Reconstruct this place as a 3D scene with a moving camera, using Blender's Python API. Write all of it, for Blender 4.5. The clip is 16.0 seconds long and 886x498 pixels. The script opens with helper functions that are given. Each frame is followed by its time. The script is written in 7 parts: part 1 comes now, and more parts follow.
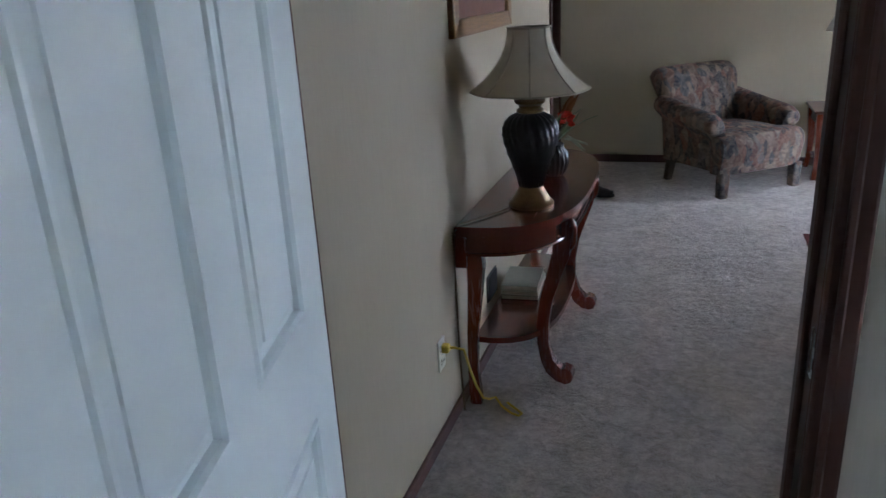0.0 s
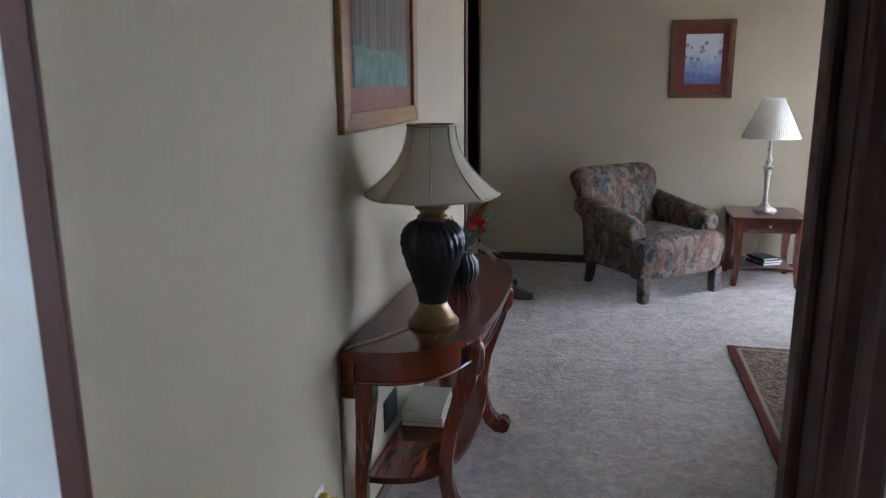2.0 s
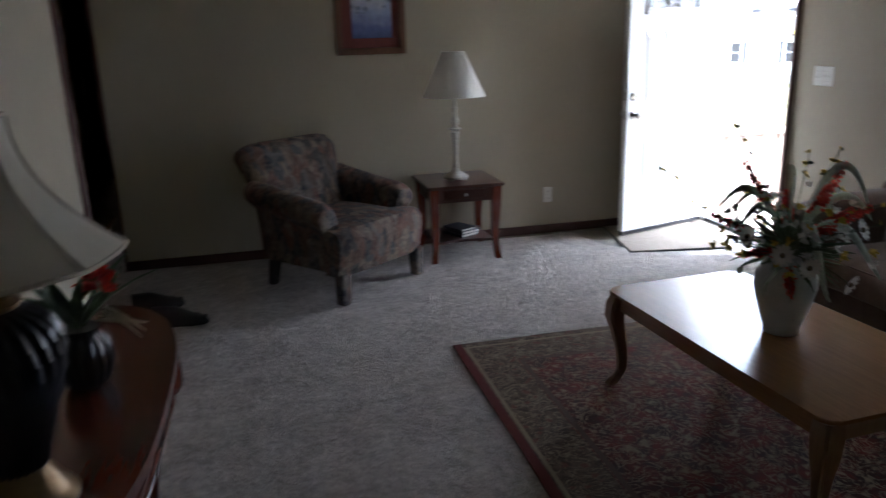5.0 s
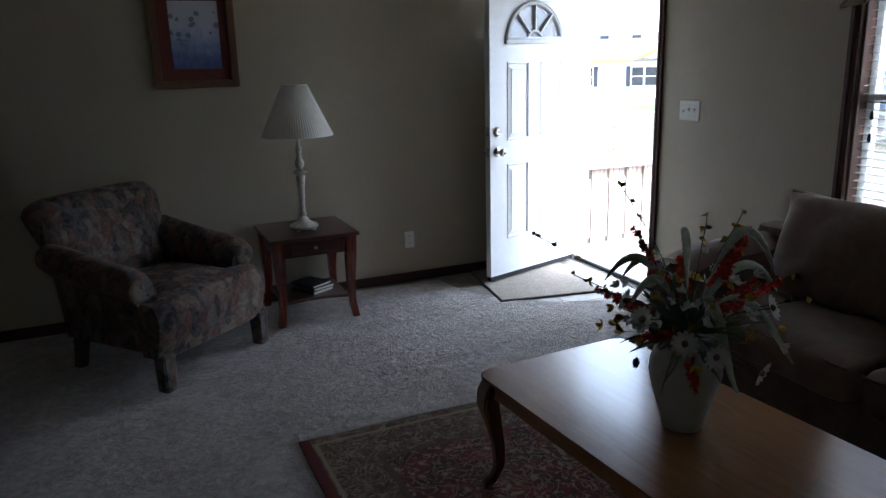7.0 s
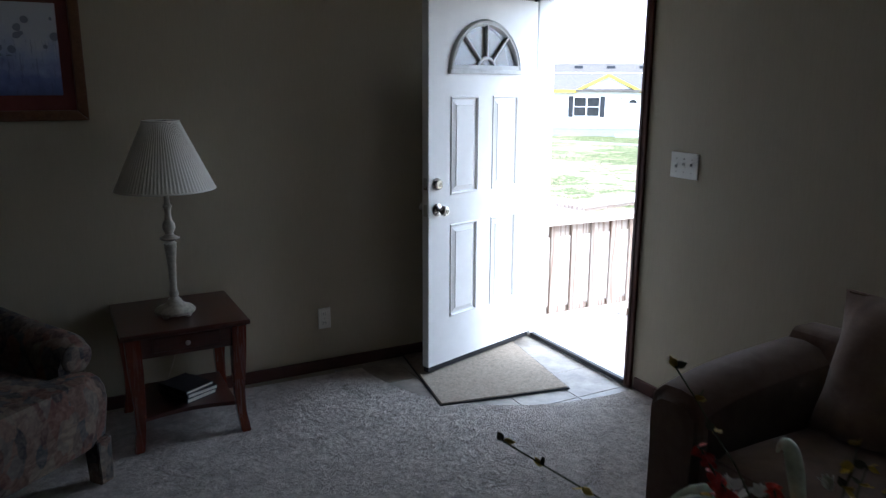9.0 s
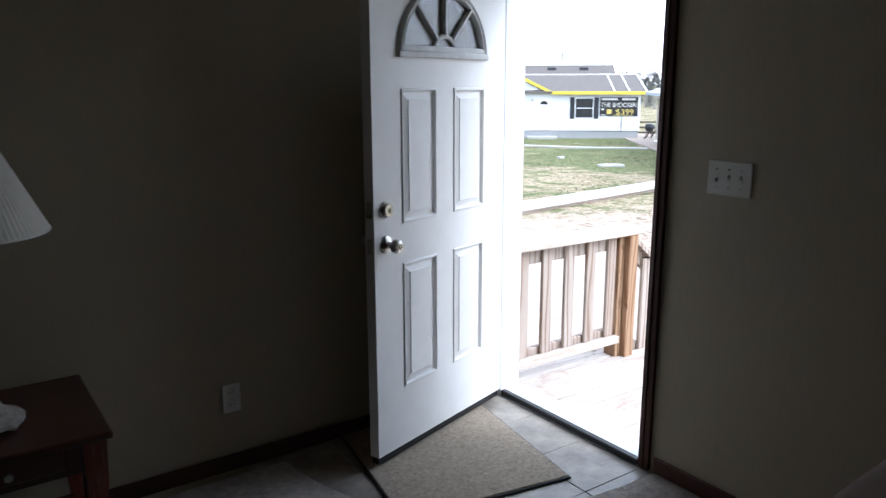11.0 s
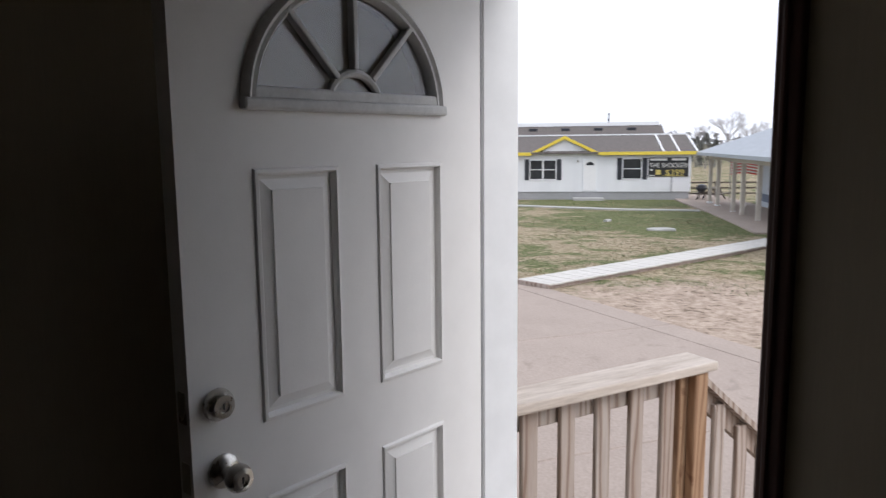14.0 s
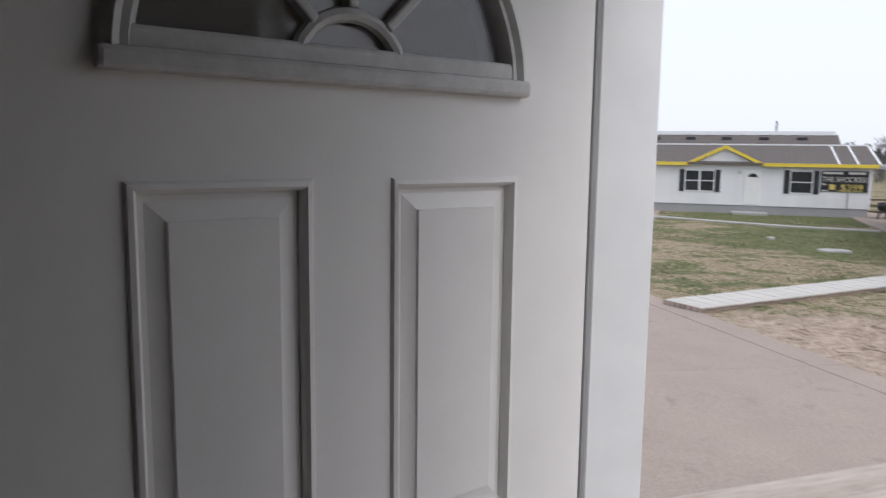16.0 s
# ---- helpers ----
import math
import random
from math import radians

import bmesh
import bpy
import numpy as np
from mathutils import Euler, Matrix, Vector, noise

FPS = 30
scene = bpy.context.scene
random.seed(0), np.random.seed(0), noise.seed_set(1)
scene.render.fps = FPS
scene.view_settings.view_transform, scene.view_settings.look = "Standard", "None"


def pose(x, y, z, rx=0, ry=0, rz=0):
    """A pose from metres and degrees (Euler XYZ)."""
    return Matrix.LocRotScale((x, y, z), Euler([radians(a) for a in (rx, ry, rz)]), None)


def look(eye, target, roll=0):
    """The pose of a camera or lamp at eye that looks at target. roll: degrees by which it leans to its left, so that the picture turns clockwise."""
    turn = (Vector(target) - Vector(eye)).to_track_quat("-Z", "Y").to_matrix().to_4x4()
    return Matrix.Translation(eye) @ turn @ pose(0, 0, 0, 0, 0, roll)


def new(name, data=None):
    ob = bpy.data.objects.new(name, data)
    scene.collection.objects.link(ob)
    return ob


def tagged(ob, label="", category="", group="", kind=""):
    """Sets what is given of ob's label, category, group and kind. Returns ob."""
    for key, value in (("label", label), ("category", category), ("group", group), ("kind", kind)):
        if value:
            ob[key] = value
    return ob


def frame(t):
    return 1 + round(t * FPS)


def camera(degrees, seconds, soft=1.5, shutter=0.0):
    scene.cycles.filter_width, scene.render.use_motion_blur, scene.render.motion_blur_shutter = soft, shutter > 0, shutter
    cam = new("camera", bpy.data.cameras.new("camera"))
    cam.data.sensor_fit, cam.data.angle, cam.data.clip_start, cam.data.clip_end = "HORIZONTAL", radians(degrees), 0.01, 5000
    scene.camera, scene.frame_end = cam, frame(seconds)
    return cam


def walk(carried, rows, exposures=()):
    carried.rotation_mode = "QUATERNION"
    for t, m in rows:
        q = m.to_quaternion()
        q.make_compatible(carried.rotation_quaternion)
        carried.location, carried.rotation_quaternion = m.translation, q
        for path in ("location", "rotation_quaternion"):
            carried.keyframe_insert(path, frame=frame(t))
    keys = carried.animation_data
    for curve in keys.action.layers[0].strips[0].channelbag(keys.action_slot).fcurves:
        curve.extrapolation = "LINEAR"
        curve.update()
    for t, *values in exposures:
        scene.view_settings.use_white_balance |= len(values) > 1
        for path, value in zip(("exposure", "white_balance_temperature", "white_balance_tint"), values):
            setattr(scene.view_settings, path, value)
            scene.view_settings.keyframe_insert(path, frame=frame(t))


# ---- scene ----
cam = camera(61.7, 16.0, 1.3, 0.4)
PATH = [
    (0, (-0.006, -0.054, 1.53), (-0.613, 1.734, 0.871), -3.2),
    (0.5, (-0.029, -0.032, 1.526), (-0.51, 1.792, 0.861), -2.6),
    (1, (-0.035, 0.019, 1.532), (-0.457, 1.87, 0.9), -2.0),
    (1.5, (-0.021, 0.166, 1.518), (-0.411, 2.054, 0.987), -1.5),
    (2, (-0.001, 0.345, 1.527), (-0.431, 2.247, 1.083), -0.4),
    (2.5, (-0.009, 0.461, 1.53), (-0.399, 2.365, 1.056), -1.3),
    (3, (-0.11, 0.628, 1.53), (-0.255, 2.566, 1.058), -2.2),
    (3.5, (-0.163, 0.787, 1.526), (-0.068, 2.727, 1.049), -3.6),
    (4, (-0.143, 0.991, 1.491), (0.115, 2.908, 0.981), -2.2),
    (4.5, (-0.104, 1.183, 1.493), (0.19, 3.093, 0.977), -1.1),
    (5, (-0.103, 1.397, 1.485), (0.337, 3.268, 0.932), -1.7),
    (5.2, (-0.138, 1.5, 1.511), (0.451, 3.339, 0.991), -3.1),
    (7.3, (0.215, 2.089, 1.526), (1.056, 3.835, 1.031), -1.2),
    (7.5, (0.235, 2.213, 1.527), (1.146, 3.929, 1.049), -1.3),
    (8, (0.343, 2.453, 1.519), (1.333, 4.131, 1.065), -1.8),
    (8.5, (0.552, 2.696, 1.526), (1.495, 4.403, 1.083), -0.0),
    (8.7, (0.624, 2.79, 1.556), (1.543, 4.51, 1.111), 0.3),
    (10.8, (1.032, 3.83, 1.49), (2.116, 5.456, 1.066), -0.1),
    (11, (1.08, 3.929, 1.489), (2.202, 5.526, 1.054), -0.1),
    (11.5, (1.129, 4.187, 1.503), (2.346, 5.704, 1.038), -1.8),
    (12, (1.265, 4.322, 1.497), (2.52, 5.81, 1.037), -1.3),
    (12.5, (1.529, 4.46, 1.515), (2.705, 6.033, 1.138), -0.0),
    (13, (1.728, 4.634, 1.505), (2.85, 6.251, 1.146), -1.0),
    (13.5, (1.914, 4.791, 1.518), (3.076, 6.39, 1.213), -1.3),
    (14, (2.126, 4.898, 1.514), (3.157, 6.589, 1.237), -0.6),
    (14.5, (2.304, 5.005, 1.507), (3.203, 6.77, 1.236), 0.1),
    (15, (2.386, 5.213, 1.508), (3.198, 7.016, 1.21), -1.4),
    (15.5, (2.465, 5.364, 1.507), (3.289, 7.163, 1.222), -1.2),
    (16, (2.604, 5.482, 1.509), (3.286, 7.344, 1.245), 0.7),
]
EXPOSURES = [(0.0, 5.08, 5250, 12), (1.5, 5.28, 5280, 13), (2.5, 5.5, 5400, 13), (3.5, 5.1, 5450, 13), (4.2, 4.38, 5480, 13), (5.0, 3.8, 5450, 12), (7.5, 2.8, 5130, 8), (8.5, 2.52, 5150, 8), (11.0, 1.5, 5450, 9), (12.0, 1.19, 5620, 12), (13.0, 0.7, 5900, 13), (14.5, 0.2, 6150, 14), (16.0, 0.0, 6150, 14)]
walk(cam, [(t, look(eye, target, roll)) for t, eye, target, roll in PATH], EXPOSURES)

# ---------- world, sun and light ----------
world = bpy.data.worlds.new("overcast_sky")
scene.world = world
world.use_nodes = True
_n, _l = world.node_tree.nodes, world.node_tree.links
_n.clear()
_out, _bg = _n.new("ShaderNodeOutputWorld"), _n.new("ShaderNodeBackground")
_sky, _mix = _n.new("ShaderNodeTexSky"), _n.new("ShaderNodeMixRGB")
_sky.sky_type, _sky.sun_disc = "NISHITA", False
_sky.sun_elevation, _sky.sun_rotation = radians(43), radians(153)
_sky.air_density, _sky.dust_density = 1.0, 4.0
_mix.inputs[0].default_value = 0.82
_mix.inputs[2].default_value = (8.4, 8.7, 9.2, 1)      # the even cloud cover
_l.new(_sky.outputs[0], _mix.inputs[1])
_l.new(_mix.outputs[0], _bg.inputs[0])
_bg.inputs[1].default_value = 0.13
_l.new(_bg.outputs[0], _out.inputs[0])
sun = new("sun", bpy.data.lights.new("sun", "SUN"))
sun.data.energy, sun.data.angle, sun.data.color = 1.4, radians(35), (1.0, 0.97, 0.92)
sun.matrix_world = look((0, 0, 30), (-15, 29, 0))


# ---------- materials ----------
class Nodes:
    """A small builder for node materials."""

    def __init__(self, name):
        self.mat = bpy.data.materials.new(name)
        self.mat.use_nodes = True
        self.tree = self.mat.node_tree
        self.bsdf = self.tree.nodes["Principled BSDF"]
        self.coord = self.add("ShaderNodeTexCoord").outputs["Object"]

    def add(self, kind, **props):
        node = self.tree.nodes.new(kind)
        for key, value in props.items():
            if key == "operation":
                node.operation = value
            elif key == "blend_type":
                node.blend_type = value
            elif key == "feature":
                node.feature = value
            elif key == "wave_type":
                node.wave_type = value
        return node

    def link(self, a, b):
        self.tree.links.new(a, b)

    def stretch(self, sx, sy, sz, source=None, rot=(0, 0, 0)):
        m = self.add("ShaderNodeMapping")
        m.inputs["Scale"].default_value = (sx, sy, sz)
        m.inputs["Rotation"].default_value = [radians(a) for a in rot]
        self.link(source or self.coord, m.inputs["Vector"])
        return m.outputs[0]

    def noise(self, scale, detail=4, rough=0.6, source=None, distort=0.0):
        n = self.add("ShaderNodeTexNoise")
        n.inputs["Scale"].default_value, n.inputs["Detail"].default_value = scale, detail
        n.inputs["Roughness"].default_value, n.inputs["Distortion"].default_value = rough, distort
        self.link(source or self.coord, n.inputs["Vector"])
        return n.outputs["Fac"]

    def ramp(self, fac, stops):
        r = self.add("ShaderNodeValToRGB")
        els = r.color_ramp.elements
        while len(els) < len(stops):
            els.new(0.5)
        for e, (p, c) in zip(els, stops):
            e.position, e.color = p, (*c, 1)
        self.link(fac, r.inputs[0])
        return r.outputs[0]

    def math(self, op, a, b=None):
        m = self.add("ShaderNodeMath", operation=op)
        for i, v in enumerate((a, b)):
            if v is None:
                continue
            if isinstance(v, (int, float)):
                m.inputs[i].default_value = v
            else:
                self.link(v, m.inputs[i])
        return m.outputs[0]

    def mix(self, fac, a, b, blend="MIX"):
        m = self.add("ShaderNodeMixRGB", blend_type=blend)
        for i, v in enumerate((fac, a, b)):
            if isinstance(v, (int, float)):
                m.inputs[i].default_value = v
            elif isinstance(v, tuple):
                m.inputs[i].default_value = (*v, 1)
            else:
                self.link(v, m.inputs[i])
        return m.outputs[0]

    def bump(self, height, strength=0.3, distance=0.01):
        b = self.add("ShaderNodeBump")
        b.inputs["Strength"].default_value, b.inputs["Distance"].default_value = strength, distance
        self.link(height, b.inputs["Height"])
        self.link(b.outputs[0], self.bsdf.inputs["Normal"])

    def done(self, color, rough=0.6, metal=0.0, spec=None, coat=0.0):
        if isinstance(color, tuple):
            self.bsdf.inputs["Base Color"].default_value = (*color, 1)
        else:
            self.link(color, self.bsdf.inputs["Base Color"])
        if isinstance(rough, (int, float)):
            self.bsdf.inputs["Roughness"].default_value = rough
        else:
            self.link(rough, self.bsdf.inputs["Roughness"])
        self.bsdf.inputs["Metallic"].default_value = metal
        if spec is not None:
            self.bsdf.inputs["Specular IOR Level"].default_value = spec
        self.bsdf.inputs["Coat Weight"].default_value = coat
        self.bsdf.inputs["Coat Roughness"].default_value = 0.15
        return self.mat


def plain(name, color, rough=0.5, metal=0.0, vary=0.12, scale=9.0, bump=0.0, bscale=120.0, coat=0.0, spec=None):
    """A nearly even surface with a light stain and a fine grain."""
    n = Nodes(name)
    dark = tuple(c * (1 - vary) for c in color)
    light = tuple(min(1, c * (1 + vary)) for c in color)
    col = n.ramp(n.noise(scale, 5), [(0.3, dark), (0.7, light)])
    fine = n.noise(bscale, 3)
    col = n.mix(0.18 * min(1, vary * 6), col, n.ramp(fine, [(0.35, dark), (0.65, light)]))
    if bump:
        n.bump(fine, bump, 0.004)
    r = n.math("ADD", n.math("MULTIPLY", n.noise(scale * 2.3, 3), 0.16), rough - 0.08)
    return n.done(col, r, metal, spec, coat)


def wood(name, dark, light, rough=0.35, axis="x", scale=1.0, coat=0.0, bump=0.12, pore=0.25):
    """Wood with its grain along one axis."""
    n = Nodes(name)
    s = {"x": (1.5, 16, 16), "y": (16, 1.5, 16), "z": (16, 16, 1.5)}[axis]
    v = n.stretch(*[a * scale for a in s])
    grain = n.noise(2.2, 7, 0.62, v, 1.2)
    pores = n.noise(9, 3, 0.7, v, 0.2)
    col = n.ramp(grain, [(0.3, dark), (0.5, tuple((a + b) / 2 for a, b in zip(dark, light))), (0.72, light)])
    col = n.mix(pore, col, n.ramp(pores, [(0.35, tuple(c * 0.5 for c in dark)), (0.6, light)]))
    info = n.add("ShaderNodeObjectInfo").outputs["Random"]
    col = n.mix(n.math("MULTIPLY", info, 0.28), col, dark)
    n.bump(pores, bump, 0.002)
    return n.done(col, n.math("ADD", n.math("MULTIPLY", grain, 0.15), rough - 0.07), 0, None, coat)


def wall_paint(name, color):
    """Vinyl-covered wallboard with fine vertical weave and faint stains."""
    n = Nodes(name)
    v = n.stretch(160, 160, 9)
    weave = n.noise(1.0, 4, 0.7, v)
    blot = n.noise(1.3, 5, 0.6)
    col = n.ramp(blot, [(0.3, tuple(c * 0.93 for c in color)), (0.7, tuple(min(1, c * 1.04) for c in color))])
    col = n.mix(0.2, col, n.ramp(weave, [(0.35, tuple(c * 0.8 for c in color)), (0.65, tuple(min(1, c * 1.1) for c in color))]))
    n.bump(weave, 0.12, 0.002)
    return n.done(col, 0.62, 0, 0.35)


M_WALL = wall_paint("cream_wallboard", (0.44, 0.388, 0.285))
M_WALL_BED = wall_paint("grey_cream_wallboard", (0.48, 0.46, 0.38))
M_CEIL = plain("ceiling_white", (0.5, 0.48, 0.44), 0.8, bump=0.5, bscale=60)
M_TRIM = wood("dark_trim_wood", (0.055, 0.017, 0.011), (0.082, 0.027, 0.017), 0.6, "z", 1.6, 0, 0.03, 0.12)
M_TRIMY = wood("dark_trim_wood_level", (0.05, 0.018, 0.012), (0.075, 0.028, 0.018), 0.55, "x", 1.6, 0, 0.03, 0.12)
M_WHITE_DOOR = plain("white_door_paint", (0.78, 0.768, 0.745), 0.42, vary=0.03, bump=0.06, bscale=200)
# white bedroom door; the blue cast of the window's sky light is in its colour
M_SKYLIT_DOOR = plain("skylit_white_door_paint", (0.665, 0.735, 0.755), 0.42, vary=0.03, bump=0.06, bscale=200)
M_VINYL = plain("white_vinyl", (0.8, 0.81, 0.81), 0.4, vary=0.04)
M_PLASTIC = plain("ivory_plastic", (0.72, 0.71, 0.66), 0.35, vary=0.03)
M_METAL = plain("brushed_nickel", (0.5, 0.48, 0.44), 0.28, 1.0, vary=0.1)
M_DARKMETAL = plain("dark_metal", (0.03, 0.03, 0.032), 0.4, 0.6)
M_GOLD = plain("antique_gold", (0.19, 0.125, 0.062), 0.38, 0.75, vary=0.25, scale=25)
M_CHERRY = wood("cherry_wood", (0.115, 0.021, 0.009), (0.145, 0.029, 0.012), 0.24, "y", 1.8, 0.5, 0.004, 0.05)
M_CHERRYZ = wood("cherry_wood_upright", (0.13, 0.024, 0.01), (0.165, 0.033, 0.014), 0.26, "z", 1.8, 0.45, 0.004, 0.05)
M_CHERRYX = wood("cherry_wood_level", (0.05, 0.014, 0.009), (0.085, 0.026, 0.015), 0.3, "x", 1.8, 0.4, 0.01, 0.1)
M_OAK = wood("honey_oak", (0.23, 0.105, 0.038), (0.32, 0.16, 0.062), 0.2, "y", 1.3, 0.15, 0.006, 0.08)
M_OAKZ = wood("honey_oak_upright", (0.2, 0.095, 0.038), (0.32, 0.16, 0.07), 0.34, "z", 1.3, 0.3, 0.03)


def lumber_material(name="treated_lumber", tint=(1, 1, 1)):
    """Rough sawn pine with wide growth rings that run into flames along the board."""
    n = Nodes(name)
    v = n.stretch(1, 1, 0.11)
    info = n.add("ShaderNodeObjectInfo").outputs["Random"]
    off = n.add("ShaderNodeCombineXYZ")
    for k in range(3):
        n.link(n.math("MULTIPLY", info, 7.0 + 3 * k), off.inputs[k])
    v = n.mix(1.0, v, off.outputs[0], "ADD")
    wave = n.add("ShaderNodeTexWave")
    wave.inputs["Scale"].default_value = 8
    wave.inputs["Distortion"].default_value = 14
    wave.inputs["Detail"].default_value = 2
    wave.inputs["Detail Scale"].default_value = 0.9
    n.link(v, wave.inputs["Vector"])
    col = n.ramp(wave.outputs["Fac"], [(0.05, (0.21, 0.13, 0.085)), (0.25, (0.38, 0.285, 0.215)), (0.7, (0.49, 0.395, 0.315))])
    fine = n.noise(30, 4, 0.7, v)
    col = n.mix(0.3, col, n.ramp(fine, [(0.3, (0.22, 0.14, 0.1)), (0.7, (0.56, 0.46, 0.37))]))
    knot = n.noise(11, 2, 0.4, None, 0.5)
    col = n.mix(n.ramp(knot, [(0.7, (0, 0, 0)), (0.76, (0.8, 0.8, 0.8))]), col, (0.12, 0.062, 0.036))
    col = n.mix(n.math("MULTIPLY", info, 0.3), col, (0.3, 0.17, 0.1))
    col = n.mix(1.0, col, tint, "MULTIPLY")
    n.bump(fine, 0.3, 0.002)
    return n.done(col, 0.8)


M_LUMBER = lumber_material("treated_lumber", (0.88, 0.95, 1.05))
M_POST = lumber_material("fresh_post_lumber", (0.82, 0.68, 0.52))
M_LUMBERX = wood("weathered_lumber", (0.44, 0.37, 0.29), (0.68, 0.6, 0.5), 0.8, "x", 0.7, 0, 0.3)
M_NAVY = plain("navy_glaze", (0.008, 0.01, 0.016), 0.36, 0.0, vary=0.4, scale=30, coat=0.15)
M_SHADE = plain("ivory_shade_cloth", (0.62, 0.57, 0.47), 0.85, vary=0.06, bump=0.3, bscale=400)
M_SHADE2 = plain("white_pleated_cloth", (0.8, 0.77, 0.7), 0.85, vary=0.05, bump=0.2, bscale=400)
M_PIPING = plain("shade_piping", (0.5, 0.45, 0.36), 0.8)
M_CREAMPAINT = plain("distressed_cream_paint", (0.46, 0.43, 0.37), 0.42, vary=0.35, scale=40, bump=0.2)
M_SHOE = plain("black_shoe_leather", (0.012, 0.012, 0.014), 0.45, vary=0.3)
M_CORD = plain("yellow_cord", (0.72, 0.55, 0.07), 0.45)
M_CORD2 = plain("brown_cord", (0.16, 0.12, 0.07), 0.5)
M_PAGE = plain("book_pages", (0.62, 0.6, 0.53), 0.8, vary=0.1, scale=80)
M_BOOK1 = plain("grey_green_cover", (0.4, 0.42, 0.36), 0.5)
M_BOOK2 = plain("dark_cover", (0.02, 0.02, 0.026), 0.45)
M_GREEN = plain("leaf_green", (0.15, 0.2, 0.125), 0.6, vary=0.4, scale=30)
M_SAGE = plain("sage_green", (0.5, 0.57, 0.45), 0.65, vary=0.3, scale=30)
M_STEM = plain("dark_stem", (0.07, 0.08, 0.04), 0.6)
M_RED = plain("red_blossom", (0.66, 0.06, 0.035), 0.6, vary=0.4, scale=60)
M_YELLOW = plain("yellow_blossom", (0.6, 0.42, 0.06), 0.6, vary=0.2)
M_PETAL = plain("white_petal", (0.72, 0.7, 0.62), 0.6, vary=0.1)
M_BROWNLEAF = plain("brown_leaf", (0.22, 0.1, 0.03), 0.6, vary=0.3)
M_CELADON = plain("pale_celadon_glaze", (0.47, 0.5, 0.46), 0.3, vary=0.14, scale=14, coat=0.3)
M_GLASS = bpy.data.materials.new("window_glass")
M_GLASS.use_nodes = True
_g = M_GLASS.node_tree.nodes["Principled BSDF"]
_g.inputs["Transmission Weight"].default_value, _g.inputs["Roughness"].default_value = 0.9, 0.03
_g.inputs["IOR"].default_value = 1.45


def carpet_material():
    n = Nodes("grey_beige_carpet")
    tuft = n.noise(30, 5, 0.74, None, 0.4)
    pile = n.noise(300, 2, 0.7)
    blot = n.noise(11, 5, 0.68, None, 0.7)
    wide = n.noise(2.2, 5, 0.62, None, 1.5)
    col = n.ramp(tuft, [(0.38, (0.21, 0.178, 0.152)), (0.5, (0.44, 0.385, 0.335)), (0.62, (0.74, 0.665, 0.6))])
    col = n.mix(0.45, col, n.ramp(blot, [(0.36, (0.22, 0.187, 0.16)), (0.5, (0.46, 0.405, 0.36)), (0.62, (0.74, 0.675, 0.61))]))
    speck = n.noise(170, 2, 0.8)
    col = n.mix(0.16, col, n.ramp(speck, [(0.4, (0.18, 0.155, 0.13)), (0.6, (0.74, 0.68, 0.62))]))
    col = n.mix(0.3, col, n.ramp(wide, [(0.36, (0.29, 0.25, 0.215)), (0.64, (0.64, 0.57, 0.51))]))
    h = n.math("ADD", n.math("MULTIPLY", tuft, 0.8), n.math("ADD", n.math("MULTIPLY", pile, 0.25), n.math("MULTIPLY", blot, 1.0)))
    n.bump(h, 1.0, 0.026)
    n.bsdf.inputs["Sheen Weight"].default_value = 0.25
    return n.done(col, 0.95, 0, 0.1)


def upholstery_material():
    n = Nodes("tapestry_upholstery")
    v = n.stretch(1.4, 1.4, 0.6)
    warp = n.add("ShaderNodeTexNoise")
    warp.inputs["Scale"].default_value = 9
    n.link(v, warp.inputs["Vector"])
    shift = n.mix(0.12, v, warp.outputs["Color"], "ADD")
    vor = n.add("ShaderNodeTexVoronoi")
    vor.inputs["Scale"].default_value = 15
    n.link(shift, vor.inputs["Vector"])
    cell = n.add("ShaderNodeSeparateColor")
    n.link(vor.outputs["Color"], cell.inputs[0])
    col = n.ramp(cell.outputs[0], [(0.12, (0.026, 0.03, 0.04)), (0.28, (0.16, 0.065, 0.045)), (0.42, (0.23, 0.18, 0.13)), (0.55, (0.035, 0.03, 0.03)), (0.7, (0.155, 0.085, 0.06)), (0.82, (0.2, 0.16, 0.12)), (0.92, (0.055, 0.066, 0.075))])
    leaf = n.noise(13, 6, 0.72, None, 2.5)
    col = n.mix(0.42, col, n.ramp(leaf, [(0.4, (0.03, 0.028, 0.032)), (0.5, (0.13, 0.1, 0.078)), (0.62, (0.22, 0.19, 0.15))]))
    weave = n.noise(420, 2)
    n.bump(weave, 0.4, 0.002)
    return n.done(col, 0.9, 0, 0.15)


